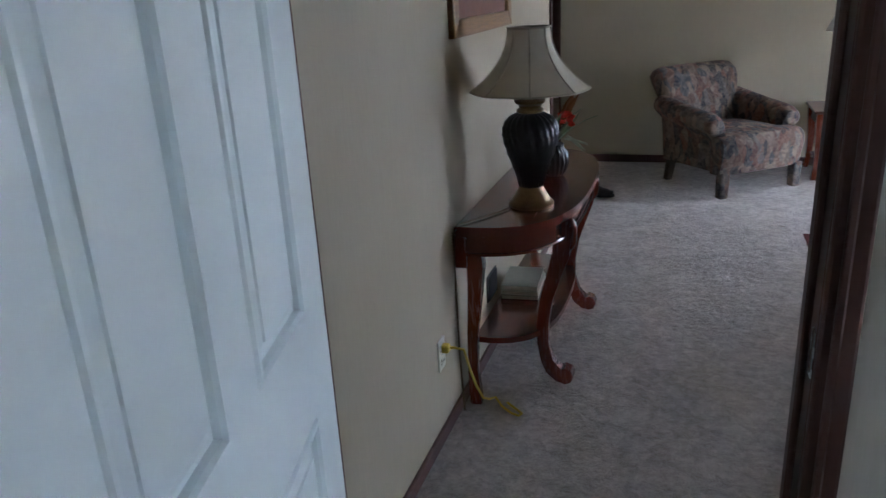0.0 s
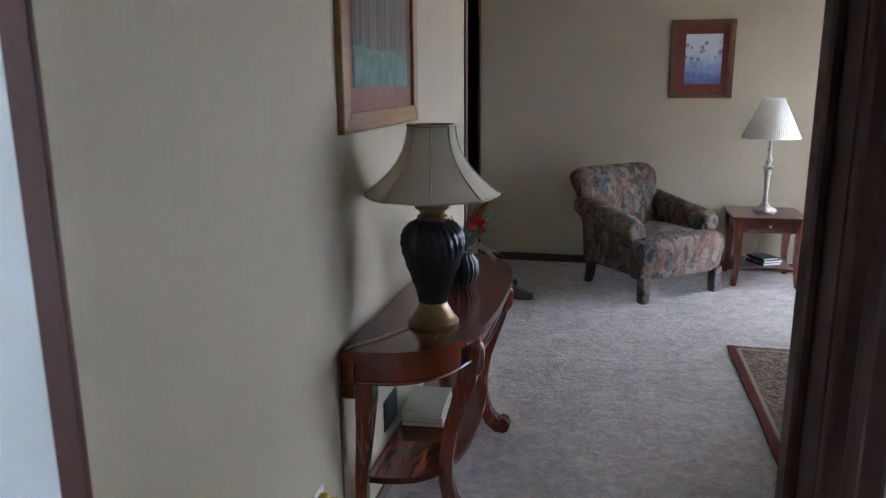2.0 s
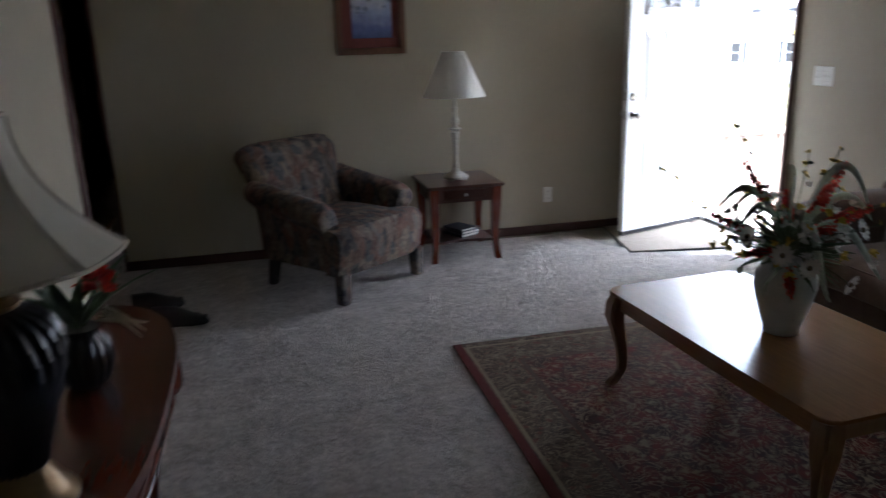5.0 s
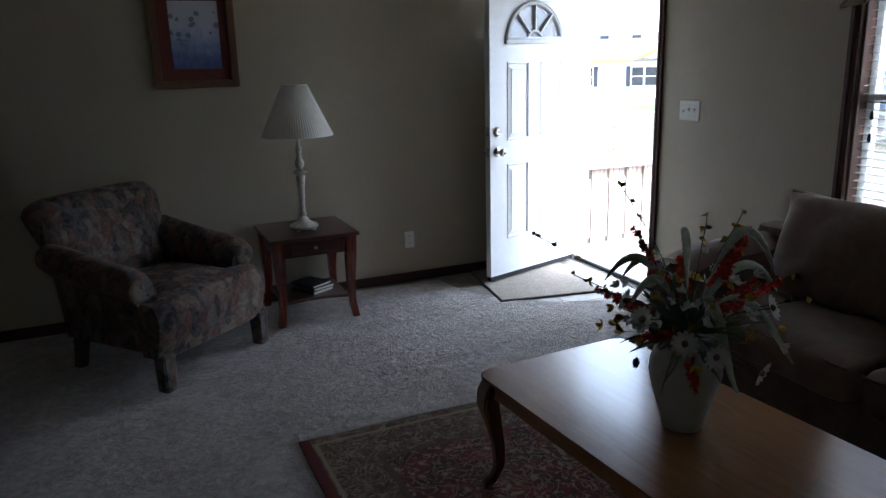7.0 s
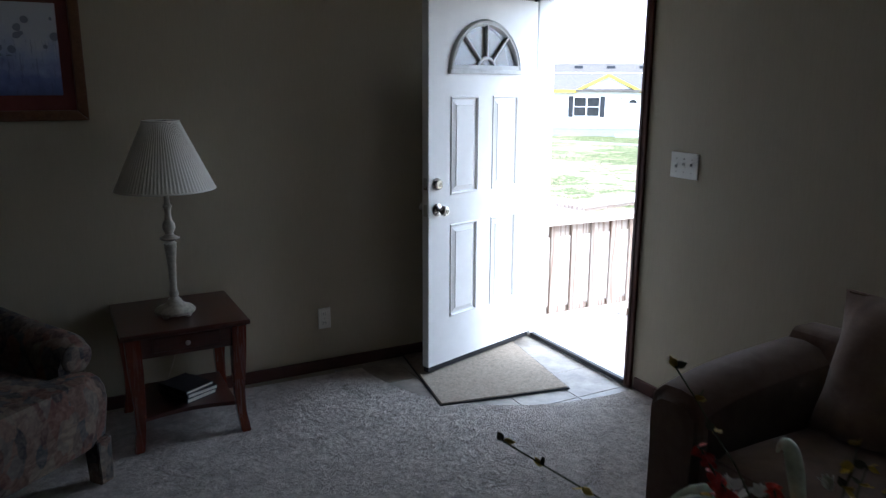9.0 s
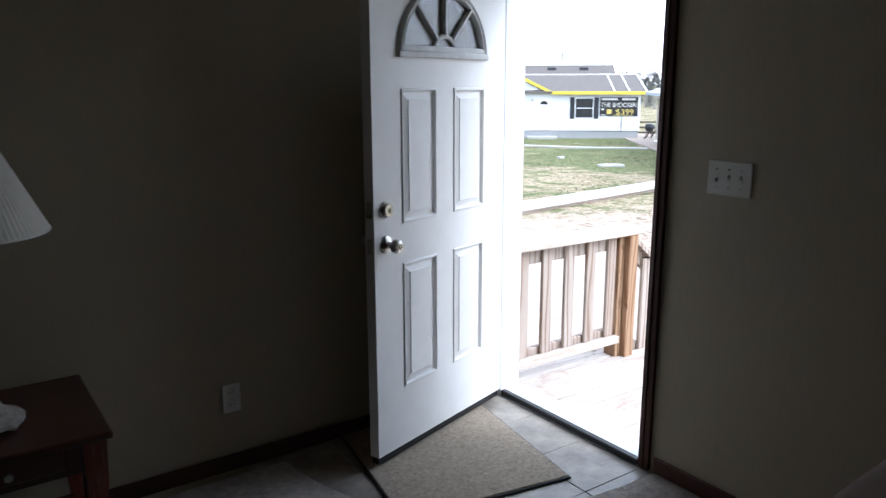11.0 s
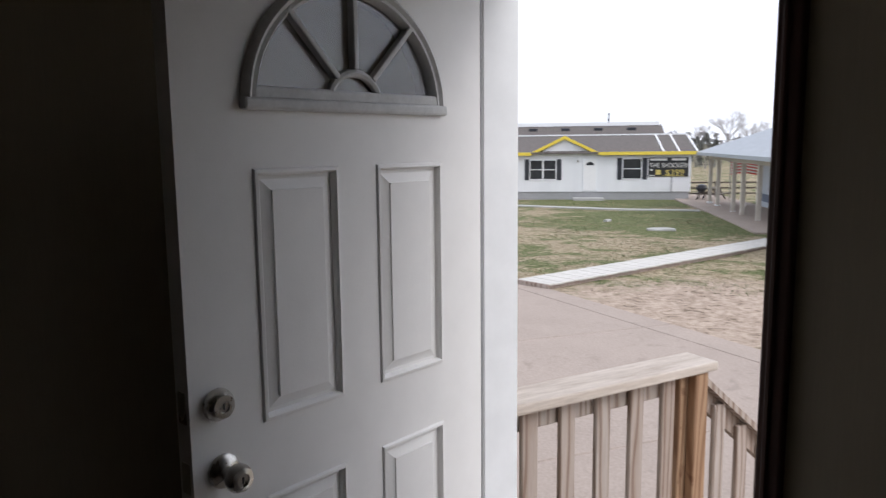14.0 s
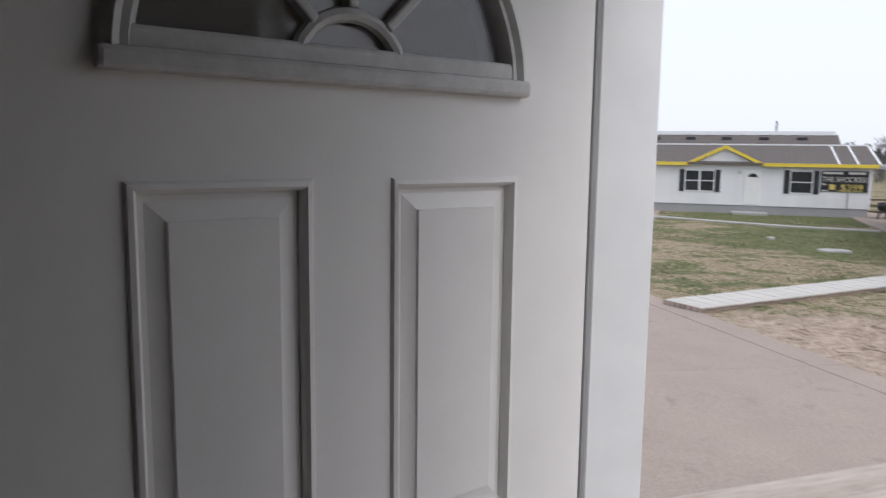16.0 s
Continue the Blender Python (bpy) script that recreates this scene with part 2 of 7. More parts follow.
def rug_material(hx, hy):
    """An oriental rug: dark red edge, pale border band and a red field of small flowers."""
    n = Nodes("oriental_rug_pile")
    sep = n.add("ShaderNodeSeparateXYZ")
    n.link(n.coord, sep.inputs[0])
    dx = n.math("SUBTRACT", hx, n.math("ABSOLUTE", sep.outputs[0]))
    dy = n.math("SUBTRACT", hy, n.math("ABSOLUTE", sep.outputs[1]))
    d = n.math("MINIMUM", dx, dy)
    warp = n.add("ShaderNodeTexNoise")
    warp.inputs["Scale"].default_value = 7
    n.link(n.coord, warp.inputs["Vector"])
    v = n.mix(0.16, n.coord, warp.outputs["Color"], "ADD")
    dots = n.add("ShaderNodeTexVoronoi")
    dots.inputs["Scale"].default_value = 16
    n.link(v, dots.inputs["Vector"])
    curl = n.noise(11, 2, 0.5, None, 3.0)
    vine = n.ramp(n.math("ABSOLUTE", n.math("SUBTRACT", curl, 0.5)), [(0.015, (0.75, 0.75, 0.75)), (0.045, (0, 0, 0))])
    bloom = n.ramp(dots.outputs["Distance"], [(0.16, (1, 1, 1)), (0.3, (0, 0, 0))])
    ring = n.ramp(dots.outputs["Distance"], [(0.3, (0, 0, 0)), (0.38, (1, 1, 1)), (0.5, (0, 0, 0))])
    tone = n.ramp(n.noise(9, 3), [(0.4, (0.15, 0.027, 0.02)), (0.6, (0.045, 0.02, 0.017))])
    field = n.mix(vine, tone, (0.36, 0.27, 0.18))
    field = n.mix(n.math("MULTIPLY", bloom, 0.8), field, (0.3, 0.23, 0.15))
    field = n.mix(n.math("MULTIPLY", ring, 0.45), field, (0.05, 0.036, 0.036))
    mottle = n.ramp(n.noise(22, 4, 0.7, v), [(0.4, (0.055, 0.036, 0.026)), (0.6, (0.15, 0.105, 0.07))])
    border = n.mix(vine, mottle, (0.33, 0.26, 0.17))
    border = n.mix(n.math("MULTIPLY", bloom, 0.8), border, (0.14, 0.045, 0.034))
    border = n.mix(n.math("MULTIPLY", ring, 0.4), border, (0.07, 0.05, 0.04))
    band = n.ramp(n.math("MULTIPLY", d, 2.0), [(0.0, (0, 0, 0)), (0.49, (0, 0, 0)), (0.5, (1, 1, 1))])
    col = n.mix(band, border, field)
    line = n.math("LESS_THAN", n.math("ABSOLUTE", n.math("SUBTRACT", d, 0.265)), 0.012)
    col = n.mix(line, col, (0.1, 0.065, 0.05))
    edge = n.math("LESS_THAN", dx, 0.04)
    col = n.mix(edge, col, (0.1, 0.016, 0.015))
    line2 = n.math("LESS_THAN", n.math("ABSOLUTE", n.math("SUBTRACT", d, 0.055)), 0.008)
    col = n.mix(line2, col, (0.28, 0.22, 0.14))
    pile = n.noise(260, 3, 0.7)
    col = n.mix(0.12, col, n.ramp(pile, [(0.35, (0.03, 0.02, 0.015)), (0.65, (0.2, 0.16, 0.12))]))
    n.bump(pile, 0.7, 0.006)
    return n.done(col, 0.95, 0, 0.1)


def tile_material():
    n = Nodes("slate_look_tile")
    info = n.add("ShaderNodeObjectInfo").outputs["Random"]
    blot = n.noise(7, 7, 0.7, None, 0.15)
    col = n.ramp(blot, [(0.32, (0.15, 0.13, 0.11)), (0.5, (0.32, 0.28, 0.23)), (0.68, (0.48, 0.42, 0.35))])
    col = n.mix(n.math("MULTIPLY", info, 0.5), col, (0.2, 0.19, 0.18))
    n.bump(n.noise(40, 4), 0.2, 0.003)
    return n.done(col, 0.3, 0, 0.5)


def fabric(name, a, b, scale=12, weave=380):
    n = Nodes(name)
    col = n.ramp(n.noise(scale, 5, 0.6, None, 0.6), [(0.32, a), (0.68, b)])
    f = n.noise(weave, 2)
    col = n.mix(0.25, col, n.ramp(f, [(0.35, tuple(c * 0.6 for c in a)), (0.65, b)]))
    n.bump(f, 0.35, 0.002)
    n.bsdf.inputs["Sheen Weight"].default_value = 0.2
    return n.done(col, 0.9, 0, 0.15)


def valance_material():
    """Cream cloth printed with brown leaf outlines and a few filled leaves."""
    n = Nodes("leaf_print_cloth")
    v = n.stretch(1.0, 1.0, 1.5, None, (0, 28, 0))
    vor = n.add("ShaderNodeTexVoronoi", feature="DISTANCE_TO_EDGE")
    vor.inputs["Scale"].default_value = 9
    n.link(v, vor.inputs["Vector"])
    cell = n.add("ShaderNodeTexVoronoi")
    cell.inputs["Scale"].default_value = 9
    n.link(v, cell.inputs["Vector"])
    pick = n.add("ShaderNodeSeparateColor")
    n.link(cell.outputs["Color"], pick.inputs[0])
    fill = n.ramp(pick.outputs[0], [(0.62, (0.5, 0.46, 0.38)), (0.66, (0.2, 0.13, 0.09)), (0.84, (0.32, 0.3, 0.25))])
    line = n.ramp(vor.outputs["Distance"], [(0.035, (1, 1, 1)), (0.055, (0, 0, 0))])
    col = n.mix(line, fill, (0.07, 0.045, 0.035))
    weave = n.noise(380, 2)
    col = n.mix(0.2, col, n.ramp(weave, [(0.35, (0.2, 0.18, 0.14)), (0.65, (0.6, 0.56, 0.48))]))
    n.bump(weave, 0.3, 0.002)
    return n.done(col, 0.9, 0, 0.15)


M_CARPET = carpet_material()
M_TAPESTRY = upholstery_material()
M_TILE = tile_material()
M_SOFA = fabric("brown_microfibre", (0.12, 0.08, 0.06), (0.19, 0.135, 0.104))
M_PILLOW = fabric("taupe_cushion_cloth", (0.155, 0.105, 0.078), (0.24, 0.17, 0.13))
M_MAT = fabric("tan_doormat_pile", (0.19, 0.15, 0.11), (0.4, 0.33, 0.25), 60, 240)
M_VALANCE = valance_material()


# ---------- mesh helpers ----------
def part(name, bm, material, parent=None, label="", smooth=False, at=None):
    """One bmesh as one mesh object under a thing or a part."""
    me = bpy.data.meshes.new(name)
    bmesh.ops.recalc_face_normals(bm, faces=bm.faces)
    if smooth:
        for f in bm.faces:
            f.smooth = True
    bm.to_mesh(me)
    bm.free()
    me.materials.append(material)
    if smooth:
        me.set_sharp_from_angle(angle=radians(40))
    ob = new(name, me)
    if parent is not None:
        ob.parent = parent
    if at is not None:
        ob.matrix_basis = at
    if label:
        ob["label"] = label
    return ob


def thing(name, m, label, category, group="", kind=""):
    ob = new(name)
    ob.empty_display_size = 0.1
    ob.matrix_basis = m
    return tagged(ob, label, category, group, kind)


def box(x0, x1, y0, y1, z0, z1, bevel=0.0, segs=2, bm=None):
    own = bm is None
    bm = bm or bmesh.new()
    r = bmesh.ops.create_cube(bm, size=1.0)
    vs = r["verts"]
    for v in vs:
        v.co = Vector((x0 + (v.co.x + 0.5) * (x1 - x0), y0 + (v.co.y + 0.5) * (y1 - y0), z0 + (v.co.z + 0.5) * (z1 - z0)))
    if bevel and own:
        bmesh.ops.bevel(bm, geom=bm.edges[:], offset=bevel, segments=segs, affect="EDGES", profile=0.5)
    return bm


def lathe(profile, n=32, flute=0.0, lobes=0, twist=0.0):
    """A turned shape from (radius, height) pairs; flutes run round it where asked."""
    bm = bmesh.new()
    rings = []
    for r, z in profile:
        ring = []
        for k in range(n):
            a = 2 * math.pi * k / n
            rr = r * (1 + flute * math.cos(lobes * (a + twist * z))) if lobes else r
            ring.append(bm.verts.new((rr * math.cos(a), rr * math.sin(a), z)))
        rings.append(ring)
    for a, b in zip(rings, rings[1:]):
        for k in range(n):
            bm.faces.new((a[k], a[(k + 1) % n], b[(k + 1) % n], b[k]))
    bm.faces.new(rings[0][::-1])
    bm.faces.new(rings[-1])
    return bm


def shell(profile, n=32, sides=0, thick=0.003, sag=0.0):
    """An open turned shade with a wall thickness; with sides it is gored."""
    bm = bmesh.new()
    full = list(profile) + [(r - thick, z) for r, z in reversed(profile)]
    rings = []
    for r, z in full:
        ring = []
        for k in range(n):
            a = 2 * math.pi * k / n
            rr = r
            if sides:
                u = (k * sides / n) % 1.0
                rr = r * (1 - sag * math.sin(math.pi * u))
            ring.append(bm.verts.new((rr * math.cos(a), rr * math.sin(a), z)))
        rings.append(ring)
    for a, b in zip(rings, rings[1:] + rings[:1]):
        for k in range(n):
            bm.faces.new((a[k], a[(k + 1) % n], b[(k + 1) % n], b[k]))
    return bm


def tube(points, radii, n=10, bm=None):
    """A round bar along points; radii one number or one a point."""
    bm = bm or bmesh.new()
    pts = [Vector(p) for p in points]
    if isinstance(radii, (int, float)):
        radii = [radii] * len(pts)
    rings = []
    for i, p in enumerate(pts):
        d = (pts[min(i + 1, len(pts) - 1)] - pts[max(i - 1, 0)]).normalized()
        side = d.cross(Vector((0, 0, 1)))
        if side.length < 0.05:
            side = d.cross(Vector((1, 0, 0)))
        side.normalize()
        up = side.cross(d)
        rings.append([bm.verts.new(p + radii[i] * (math.cos(2 * math.pi * k / n) * side + math.sin(2 * math.pi * k / n) * up)) for k in range(n)])
    for a, b in zip(rings, rings[1:]):
        for k in range(n):
            bm.faces.new((a[k], a[(k + 1) % n], b[(k + 1) % n], b[k]))
    bm.faces.new(rings[0][::-1])
    bm.faces.new(rings[-1])
    return bm


def bar(sections, bevel=0.0):
    """A square bar through (x, y, z, half width x, half width y) sections."""
    bm = bmesh.new()
    rings = []
    for x, y, z, a, b in sections:
        rings.append([bm.verts.new((x + sx * a, y + sy * b, z)) for sx, sy in ((-1, -1), (1, -1), (1, 1), (-1, 1))])
    for p, q in zip(rings, rings[1:]):
        for k in range(4):
            bm.faces.new((p[k], p[(k + 1) % 4], q[(k + 1) % 4], q[k]))
    bm.faces.new(rings[0][::-1])
    bm.faces.new(rings[-1])
    if bevel:
        bmesh.ops.recalc_face_normals(bm, faces=bm.faces)
        es = [e for e in bm.edges if len(e.link_faces) == 2 and e.calc_face_angle() > 0.6]
        bmesh.ops.bevel(bm, geom=es, offset=bevel, segments=2, affect="EDGES")
    return bm


def prism(poly, z0, z1, bevel=0.0, segs=2):
    """A flat outline (x, y) raised from z0 to z1."""
    bm = bmesh.new()
    lo = [bm.verts.new((x, y, z0)) for x, y in poly]
    hi = [bm.verts.new((x, y, z1)) for x, y in poly]
    n = len(poly)
    bm.faces.new(lo[::-1])
    top = bm.faces.new(hi)
    for k in range(n):
        bm.faces.new((lo[k], lo[(k + 1) % n], hi[(k + 1) % n], hi[k]))
    if bevel:
        bmesh.ops.bevel(bm, geom=list(top.edges), offset=bevel, segments=segs, affect="EDGES", profile=0.6)
    return bm


def cushion(x0, x1, y0, y1, z0, z1, r=0.05, puff=0.02, cuts=5):
    """A soft, rounded block whose faces swell a little."""
    bm = bmesh.new()
    bmesh.ops.create_cube(bm, size=2.0)
    bmesh.ops.subdivide_edges(bm, edges=bm.edges[:], cuts=cuts, use_grid_fill=True)
    hx, hy, hz = (x1 - x0) / 2, (y1 - y0) / 2, (z1 - z0) / 2
    c = Vector(((x0 + x1) / 2, (y0 + y1) / 2, (z0 + z1) / 2))
    for v in bm.verts:
        q = v.co.copy()
        p = Vector((q.x * hx, q.y * hy, q.z * hz))
        core = Vector([max(-h + r, min(h - r, a)) for a, h in zip(p, (hx, hy, hz))])
        d = p - core
        if d.length > 1e-6:
            p = core + d.normalized() * min(d.length, r)
        w = Vector(((1 - q.y ** 2) * (1 - q.z ** 2) * q.x ** 3, (1 - q.x ** 2) * (1 - q.z ** 2) * q.y ** 3, (1 - q.x ** 2) * (1 - q.y ** 2) * q.z ** 3))
        v.co = c + p + puff * w
    return bm


def wobble(bm, amount, scale):
    for v in bm.verts:
        v.co += amount * noise.noise_vector(v.co * scale)
    return bm


# ---------- the rooms ----------
XW, XF, YN, YS = -0.78, 3.28, 6.6, 1.07          # living room: west wall, front wall, north wall, south wall
CEIL = 2.32
DOOR_Y0, DOOR_Y1, DOOR_TOP = 5.692, 6.55, 2.0  # the front doorway
WIN_Y0, WIN_Y1, WIN_Z0, WIN_Z1 = 3.39, 4.333, 0.72, 1.86
BW_Y0, BW_Y1 = -0.55, 0.35                          # the bedroom's window


def wall(name, boxes, material, label):
    bm = bmesh.new()
    for b in boxes:
        box(*b, bm=bm)
    return tagged(part(name, bm, material), label, "wall", kind="structure")


T = 0.09
wall("wall_west", [(XW - 0.1, XW, YS, 4.36, -0.03, CEIL)], M_WALL, "cream wallboard wall behind the console table")
wall("wall_north", [(-1.08, XF, YN, YN + 0.1, -0.2, CEIL)], M_WALL, "cream wallboard wall behind the armchair")
wall("wall_front", [
    (XF, XF + T, -3.0, BW_Y0, -0.2, CEIL), (XF, XF + T, BW_Y0, BW_Y1, -0.2, WIN_Z0), (XF, XF + T, BW_Y0, BW_Y1, WIN_Z1, CEIL),
    (XF, XF + T, BW_Y1, WIN_Y0, -0.2, CEIL), (XF, XF + T, WIN_Y0, WIN_Y1, -0.2, WIN_Z0), (XF, XF + T, WIN_Y0, WIN_Y1, WIN_Z1, CEIL),
    (XF, XF + T, WIN_Y1, DOOR_Y0, -0.2, CEIL), (XF, XF + T, DOOR_Y0, DOOR_Y1, DOOR_TOP, CEIL), (XF, XF + T, DOOR_Y1, YN + 0.1, -0.2, CEIL)],
    M_WALL, "cream wallboard wall with the front door and window")
wall("wall_south", [(-2.1, -0.647, 0.965, YS, 0, CEIL), (0.198, XF, 0.965, YS, 0, CEIL), (-0.647, 0.198, 0.965, YS, 2.05, CEIL)], M_WALL_BED, "cream wallboard wall with the bedroom doorway")
wall("wall_bedroom_west", [(-0.95, -0.85, -3.0, 0.965, -0.2, CEIL)], M_WALL_BED, "plain cream bedroom wall")
wall("wall_bedroom_south", [(-0.95, XF, -3.1, -3.0, -0.2, CEIL)], M_WALL_BED, "plain cream bedroom wall")
wall("wall_hall_west", [(-2.1, -2.0, 0.965, 10.6, -0.2, CEIL)], M_WALL, "plain cream hallway wall")
wall("wall_hall_east", [(-1.08, -0.98, YN + 0.1, 10.6, -0.2, CEIL)], M_WALL, "plain cream hallway wall")
# dark material on the end wall stands in for the unlit hallway's shade
wall("wall_hall_end", [(-2.1, -0.98, 10.6, 10.7, -0.2, CEIL)], M_TRIM, "hallway end wall, darkened to stand in for shade")
tagged(part("ceiling", box(-2.2, XF + T, -3.1, 10.7, CEIL, CEIL + 0.08), M_CEIL), "white textured ceiling board", "ceiling", kind="structure")
tagged(part("floor", box(-2.05, XF + 0.05, -3.05, 10.65, -0.15, -0.03), M_LUMBERX), "wooden subfloor under the carpet", "floor", kind="structure")


def carpet():
    """Wall-to-wall carpet, cut in a curve round the entrance tiles."""
    curve = []
    cx, cy, rx, ry = 3.28, 6.72, 1.15, 1.1
    for k in range(25):
        a = math.radians(186 + (270 - 186) * k / 24)
        curve.append((cx + rx * math.copysign(abs(math.cos(a)) ** 0.8, math.cos(a)), cy + ry * math.copysign(abs(math.sin(a)) ** 0.8, math.sin(a))))
    curve = [(min(XF, x), min(YN, y)) for x, y in curve]
    poly = [(XW, YS), (XF, YS)] + curve[::-1] + [(-1.08, YN), (-1.08, 10.6), (-2.0, 10.6), (-2.0, YS + 0.01)]
    bm = prism(poly, -0.03, 0.0)
    bmesh.ops.triangulate(bm, faces=[f for f in bm.faces if len(f.verts) > 4])
    tagged(part("carpet", bm, M_CARPET), "grey-beige cut-pile carpet, lightly trodden", "carpet", kind="structure")
    tagged(part("bedroom_carpet", box(-0.85, XF, -3.0, YS - 0.001, -0.03, -0.001), M_CARPET), "grey-beige cut-pile bedroom carpet", "carpet", kind="structure")


carpet()


def trims():
    def run(name, x0, x1, y0, y1, z0, z1, mat, label, cat):
        tagged(part(name, box(x0, x1, y0, y1, z0, z1, 0.004, 1), mat), label, cat, kind="structure")
    base = "dark stained wooden baseboard on the carpet"
    run("baseboard", XW, XW + 0.014, YS, 4.34, 0.002, 0.058, M_TRIM, base, "baseboard")
    run("baseboard", -1.08, XF, YN - 0.014, YN, 0.002, 0.068, M_TRIMY, base, "baseboard")
    run("baseboard", XF - 0.014, XF, YS, DOOR_Y0 - 0.07, 0.002, 0.068, M_TRIM, base, "baseboard")
    run("baseboard", 0.31, XF - 0.014, YS, YS + 0.014, 0.002, 0.068, M_TRIMY, base, "baseboard")
    run("baseboard", 0.31, XF, 0.951, 0.965, 0.002, 0.068, M_TRIMY, base, "baseboard")
    # end caps of the two walls at the hallway
    run("trim", XW - 0.115, XW + 0.012, 4.36, 4.378, 0, CEIL, M_TRIM, "dark wooden corner trim at the wall end", "trim")
    run("trim", XW, XW + 0.012, 4.325, 4.36, 0.06, CEIL, M_TRIM, "dark wooden corner trim at the wall end", "trim")
    run("trim", -1.1, -1.08, YN - 0.012, YN + 0.11, 0, CEIL, M_TRIM, "dark wooden corner trim at the wall end", "trim")


trims()


def casing(name, m, w, h, cw, depth, label, legs=True, z0=0.0):
    """A dark door or window casing of two uprights and a head, with a stepped profile."""
    t = thing(name, m, label, "door casing", kind="structure")
    def strip(nm, x0, x1, za, zb, mat):
        bm = box(x0, x1, -depth, 0, za, zb, 0.005, 2)
        p = part(nm, bm, mat, t)
        if zb - za > x1 - x0:
            part("bead", box(x0 + (x1 - x0) * 0.3, x0 + (x1 - x0) * 0.55, -depth - 0.006, -depth + 0.002, za + 0.01, zb - 0.01, 0.003, 1), mat, p)
        return p
    strip("upright", -cw, 0, z0, h + cw, M_TRIM)
    strip("upright", w, w + cw, z0, h + cw, M_TRIM)
    part("head", box(0.001, w - 0.001, -depth, 0, h, h + cw, 0.005, 2), M_TRIMY, t)
    return t


# casing local x runs along the wall, local -y stands out of it
casing("door_casing", pose(XF, DOOR_Y1 + 0.028, 0, 0, 0, -90), DOOR_Y1 + 0.028 - DOOR_Y0, DOOR_TOP, 0.05, 0.018, "dark wooden casing round the front doorway")
JX0, JX1 = -0.627, 0.178                            # the bedroom doorway between its jambs
casing("bedroom_door_casing", pose(JX1, YS, 0, 0, 0, 180), JX1 - JX0, 2.03, 0.03, 0.012, "dark wooden casing round the bedroom doorway")
casing("bedroom_door_casing", pose(JX0, 0.965, 0, 0, 0, 0), JX1 - JX0, 2.03, 0.05, 0.016, "dark wooden casing round the bedroom doorway")


def bedroom_jamb():
    t = thing("bedroom_door_jamb", pose(0, 0, 0), "dark wooden jamb lining the bedroom doorway", "door jamb", kind="structure")
    part("jamb_side", box(JX0 - 0.019, JX0, 0.967, YS - 0.002, 0, 2.03), M_TRIM, t)
    side = part("jamb_side", box(JX1, JX1 + 0.019, 0.967, YS - 0.002, 0, 2.03), M_TRIM, t)
    part("jamb_head", box(JX0 - 0.019, JX1 + 0.019, 0.967, YS - 0.002, 2.03, 2.048), M_TRIMY, t)
    part("door_stop", box(JX1 - 0.011, JX1, 1.012, 1.045, 0, 2.03, 0.003, 1), M_TRIM, t)
    part("door_stop", box(JX0, JX0 + 0.011, 1.012, 1.045, 0, 2.03, 0.003, 1), M_TRIM, t)
    part("strike_plate", box(JX1 - 0.002, JX1 + 0.001, 0.968, 0.992, 0.99, 1.06, 0.001, 1), M_METAL, side, "brushed metal strike plate")


bedroom_jamb()


def raised_panel(bm, u0, u1, z0, z1, y, out=1):
    """A moulded raised panel on a door face at depth y: groove, slope and raised field."""
    steps = [(0.0, 0.0), (0.003, 0.005), (0.009, 0.006), (0.013, 0.0), (0.0145, -0.009), (0.022, -0.009), (0.043, -0.002), (0.0442, 0.0015), (0.048, 0.0015)]
    rings = []
    for inset, d in steps:
        rings.append([bm.verts.new((u, y + out * d, z)) for u, z in ((u0 + inset, z0 + inset), (u1 - inset, z0 + inset), (u1 - inset, z1 - inset), (u0 + inset, z1 - inset))])
    for a, b in zip(rings, rings[1:]):
        for k in range(4):
            bm.faces.new((a[k], a[(k + 1) % 4], b[(k + 1) % 4], b[k]))
    bm.faces.new(rings[-1])


def panel_door(width, height, thick, holes, u_start=0.0, z0=0.0, cut=None):
    """A door leaf whose face at y=0 is left open at the given (u0, u1, z0, z1) panels, which are pressed into it."""
    bm = bmesh.new()
    us = sorted({u_start, u_start + width, *[h[0] for h in holes], *[h[1] for h in holes]})
    zs = sorted({z0, z0 + height, *[h[2] for h in holes], *[h[3] for h in holes]})
    for face_y in (0.0, -thick):
        for a, b in zip(us, us[1:]):
            for c, d in zip(zs, zs[1:]):
                mu, mz = (a + b) / 2, (c + d) / 2
                if any(h[0] < mu < h[1] and h[2] < mz < h[3] for h in holes):
                    continue
                bm.faces.new([bm.verts.new(p) for p in ((a, face_y, c), (b, face_y, c), (b, face_y, d), (a, face_y, d))])
    x0, x1, za, zb = u_start, u_start + width, z0, z0 + height
    for q in (((x0, 0, za), (x1, 0, za), (x1, -thick, za), (x0, -thick, za)), ((x0, 0, zb), (x1, 0, zb), (x1, -thick, zb), (x0, -thick, zb)),
              ((x0, 0, za), (x0, 0, zb), (x0, -thick, zb), (x0, -thick, za)), ((x1, 0, za), (x1, 0, zb), (x1, -thick, zb), (x1, -thick, za))):
        bm.faces.new([bm.verts.new(p) for p in q])
    bmesh.ops.remove_doubles(bm, verts=bm.verts, dist=1e-5)
    return bm


def door_panels(parent, holes, thick, mat):
    for u0, u1, z0, z1 in holes:
        for y, out in ((0.0, 1), (-thick, -1)):
            bm = bmesh.new()
            raised_panel(bm, u0, u1, z0, z1, y, out)
            part("panel", bm, mat, parent)


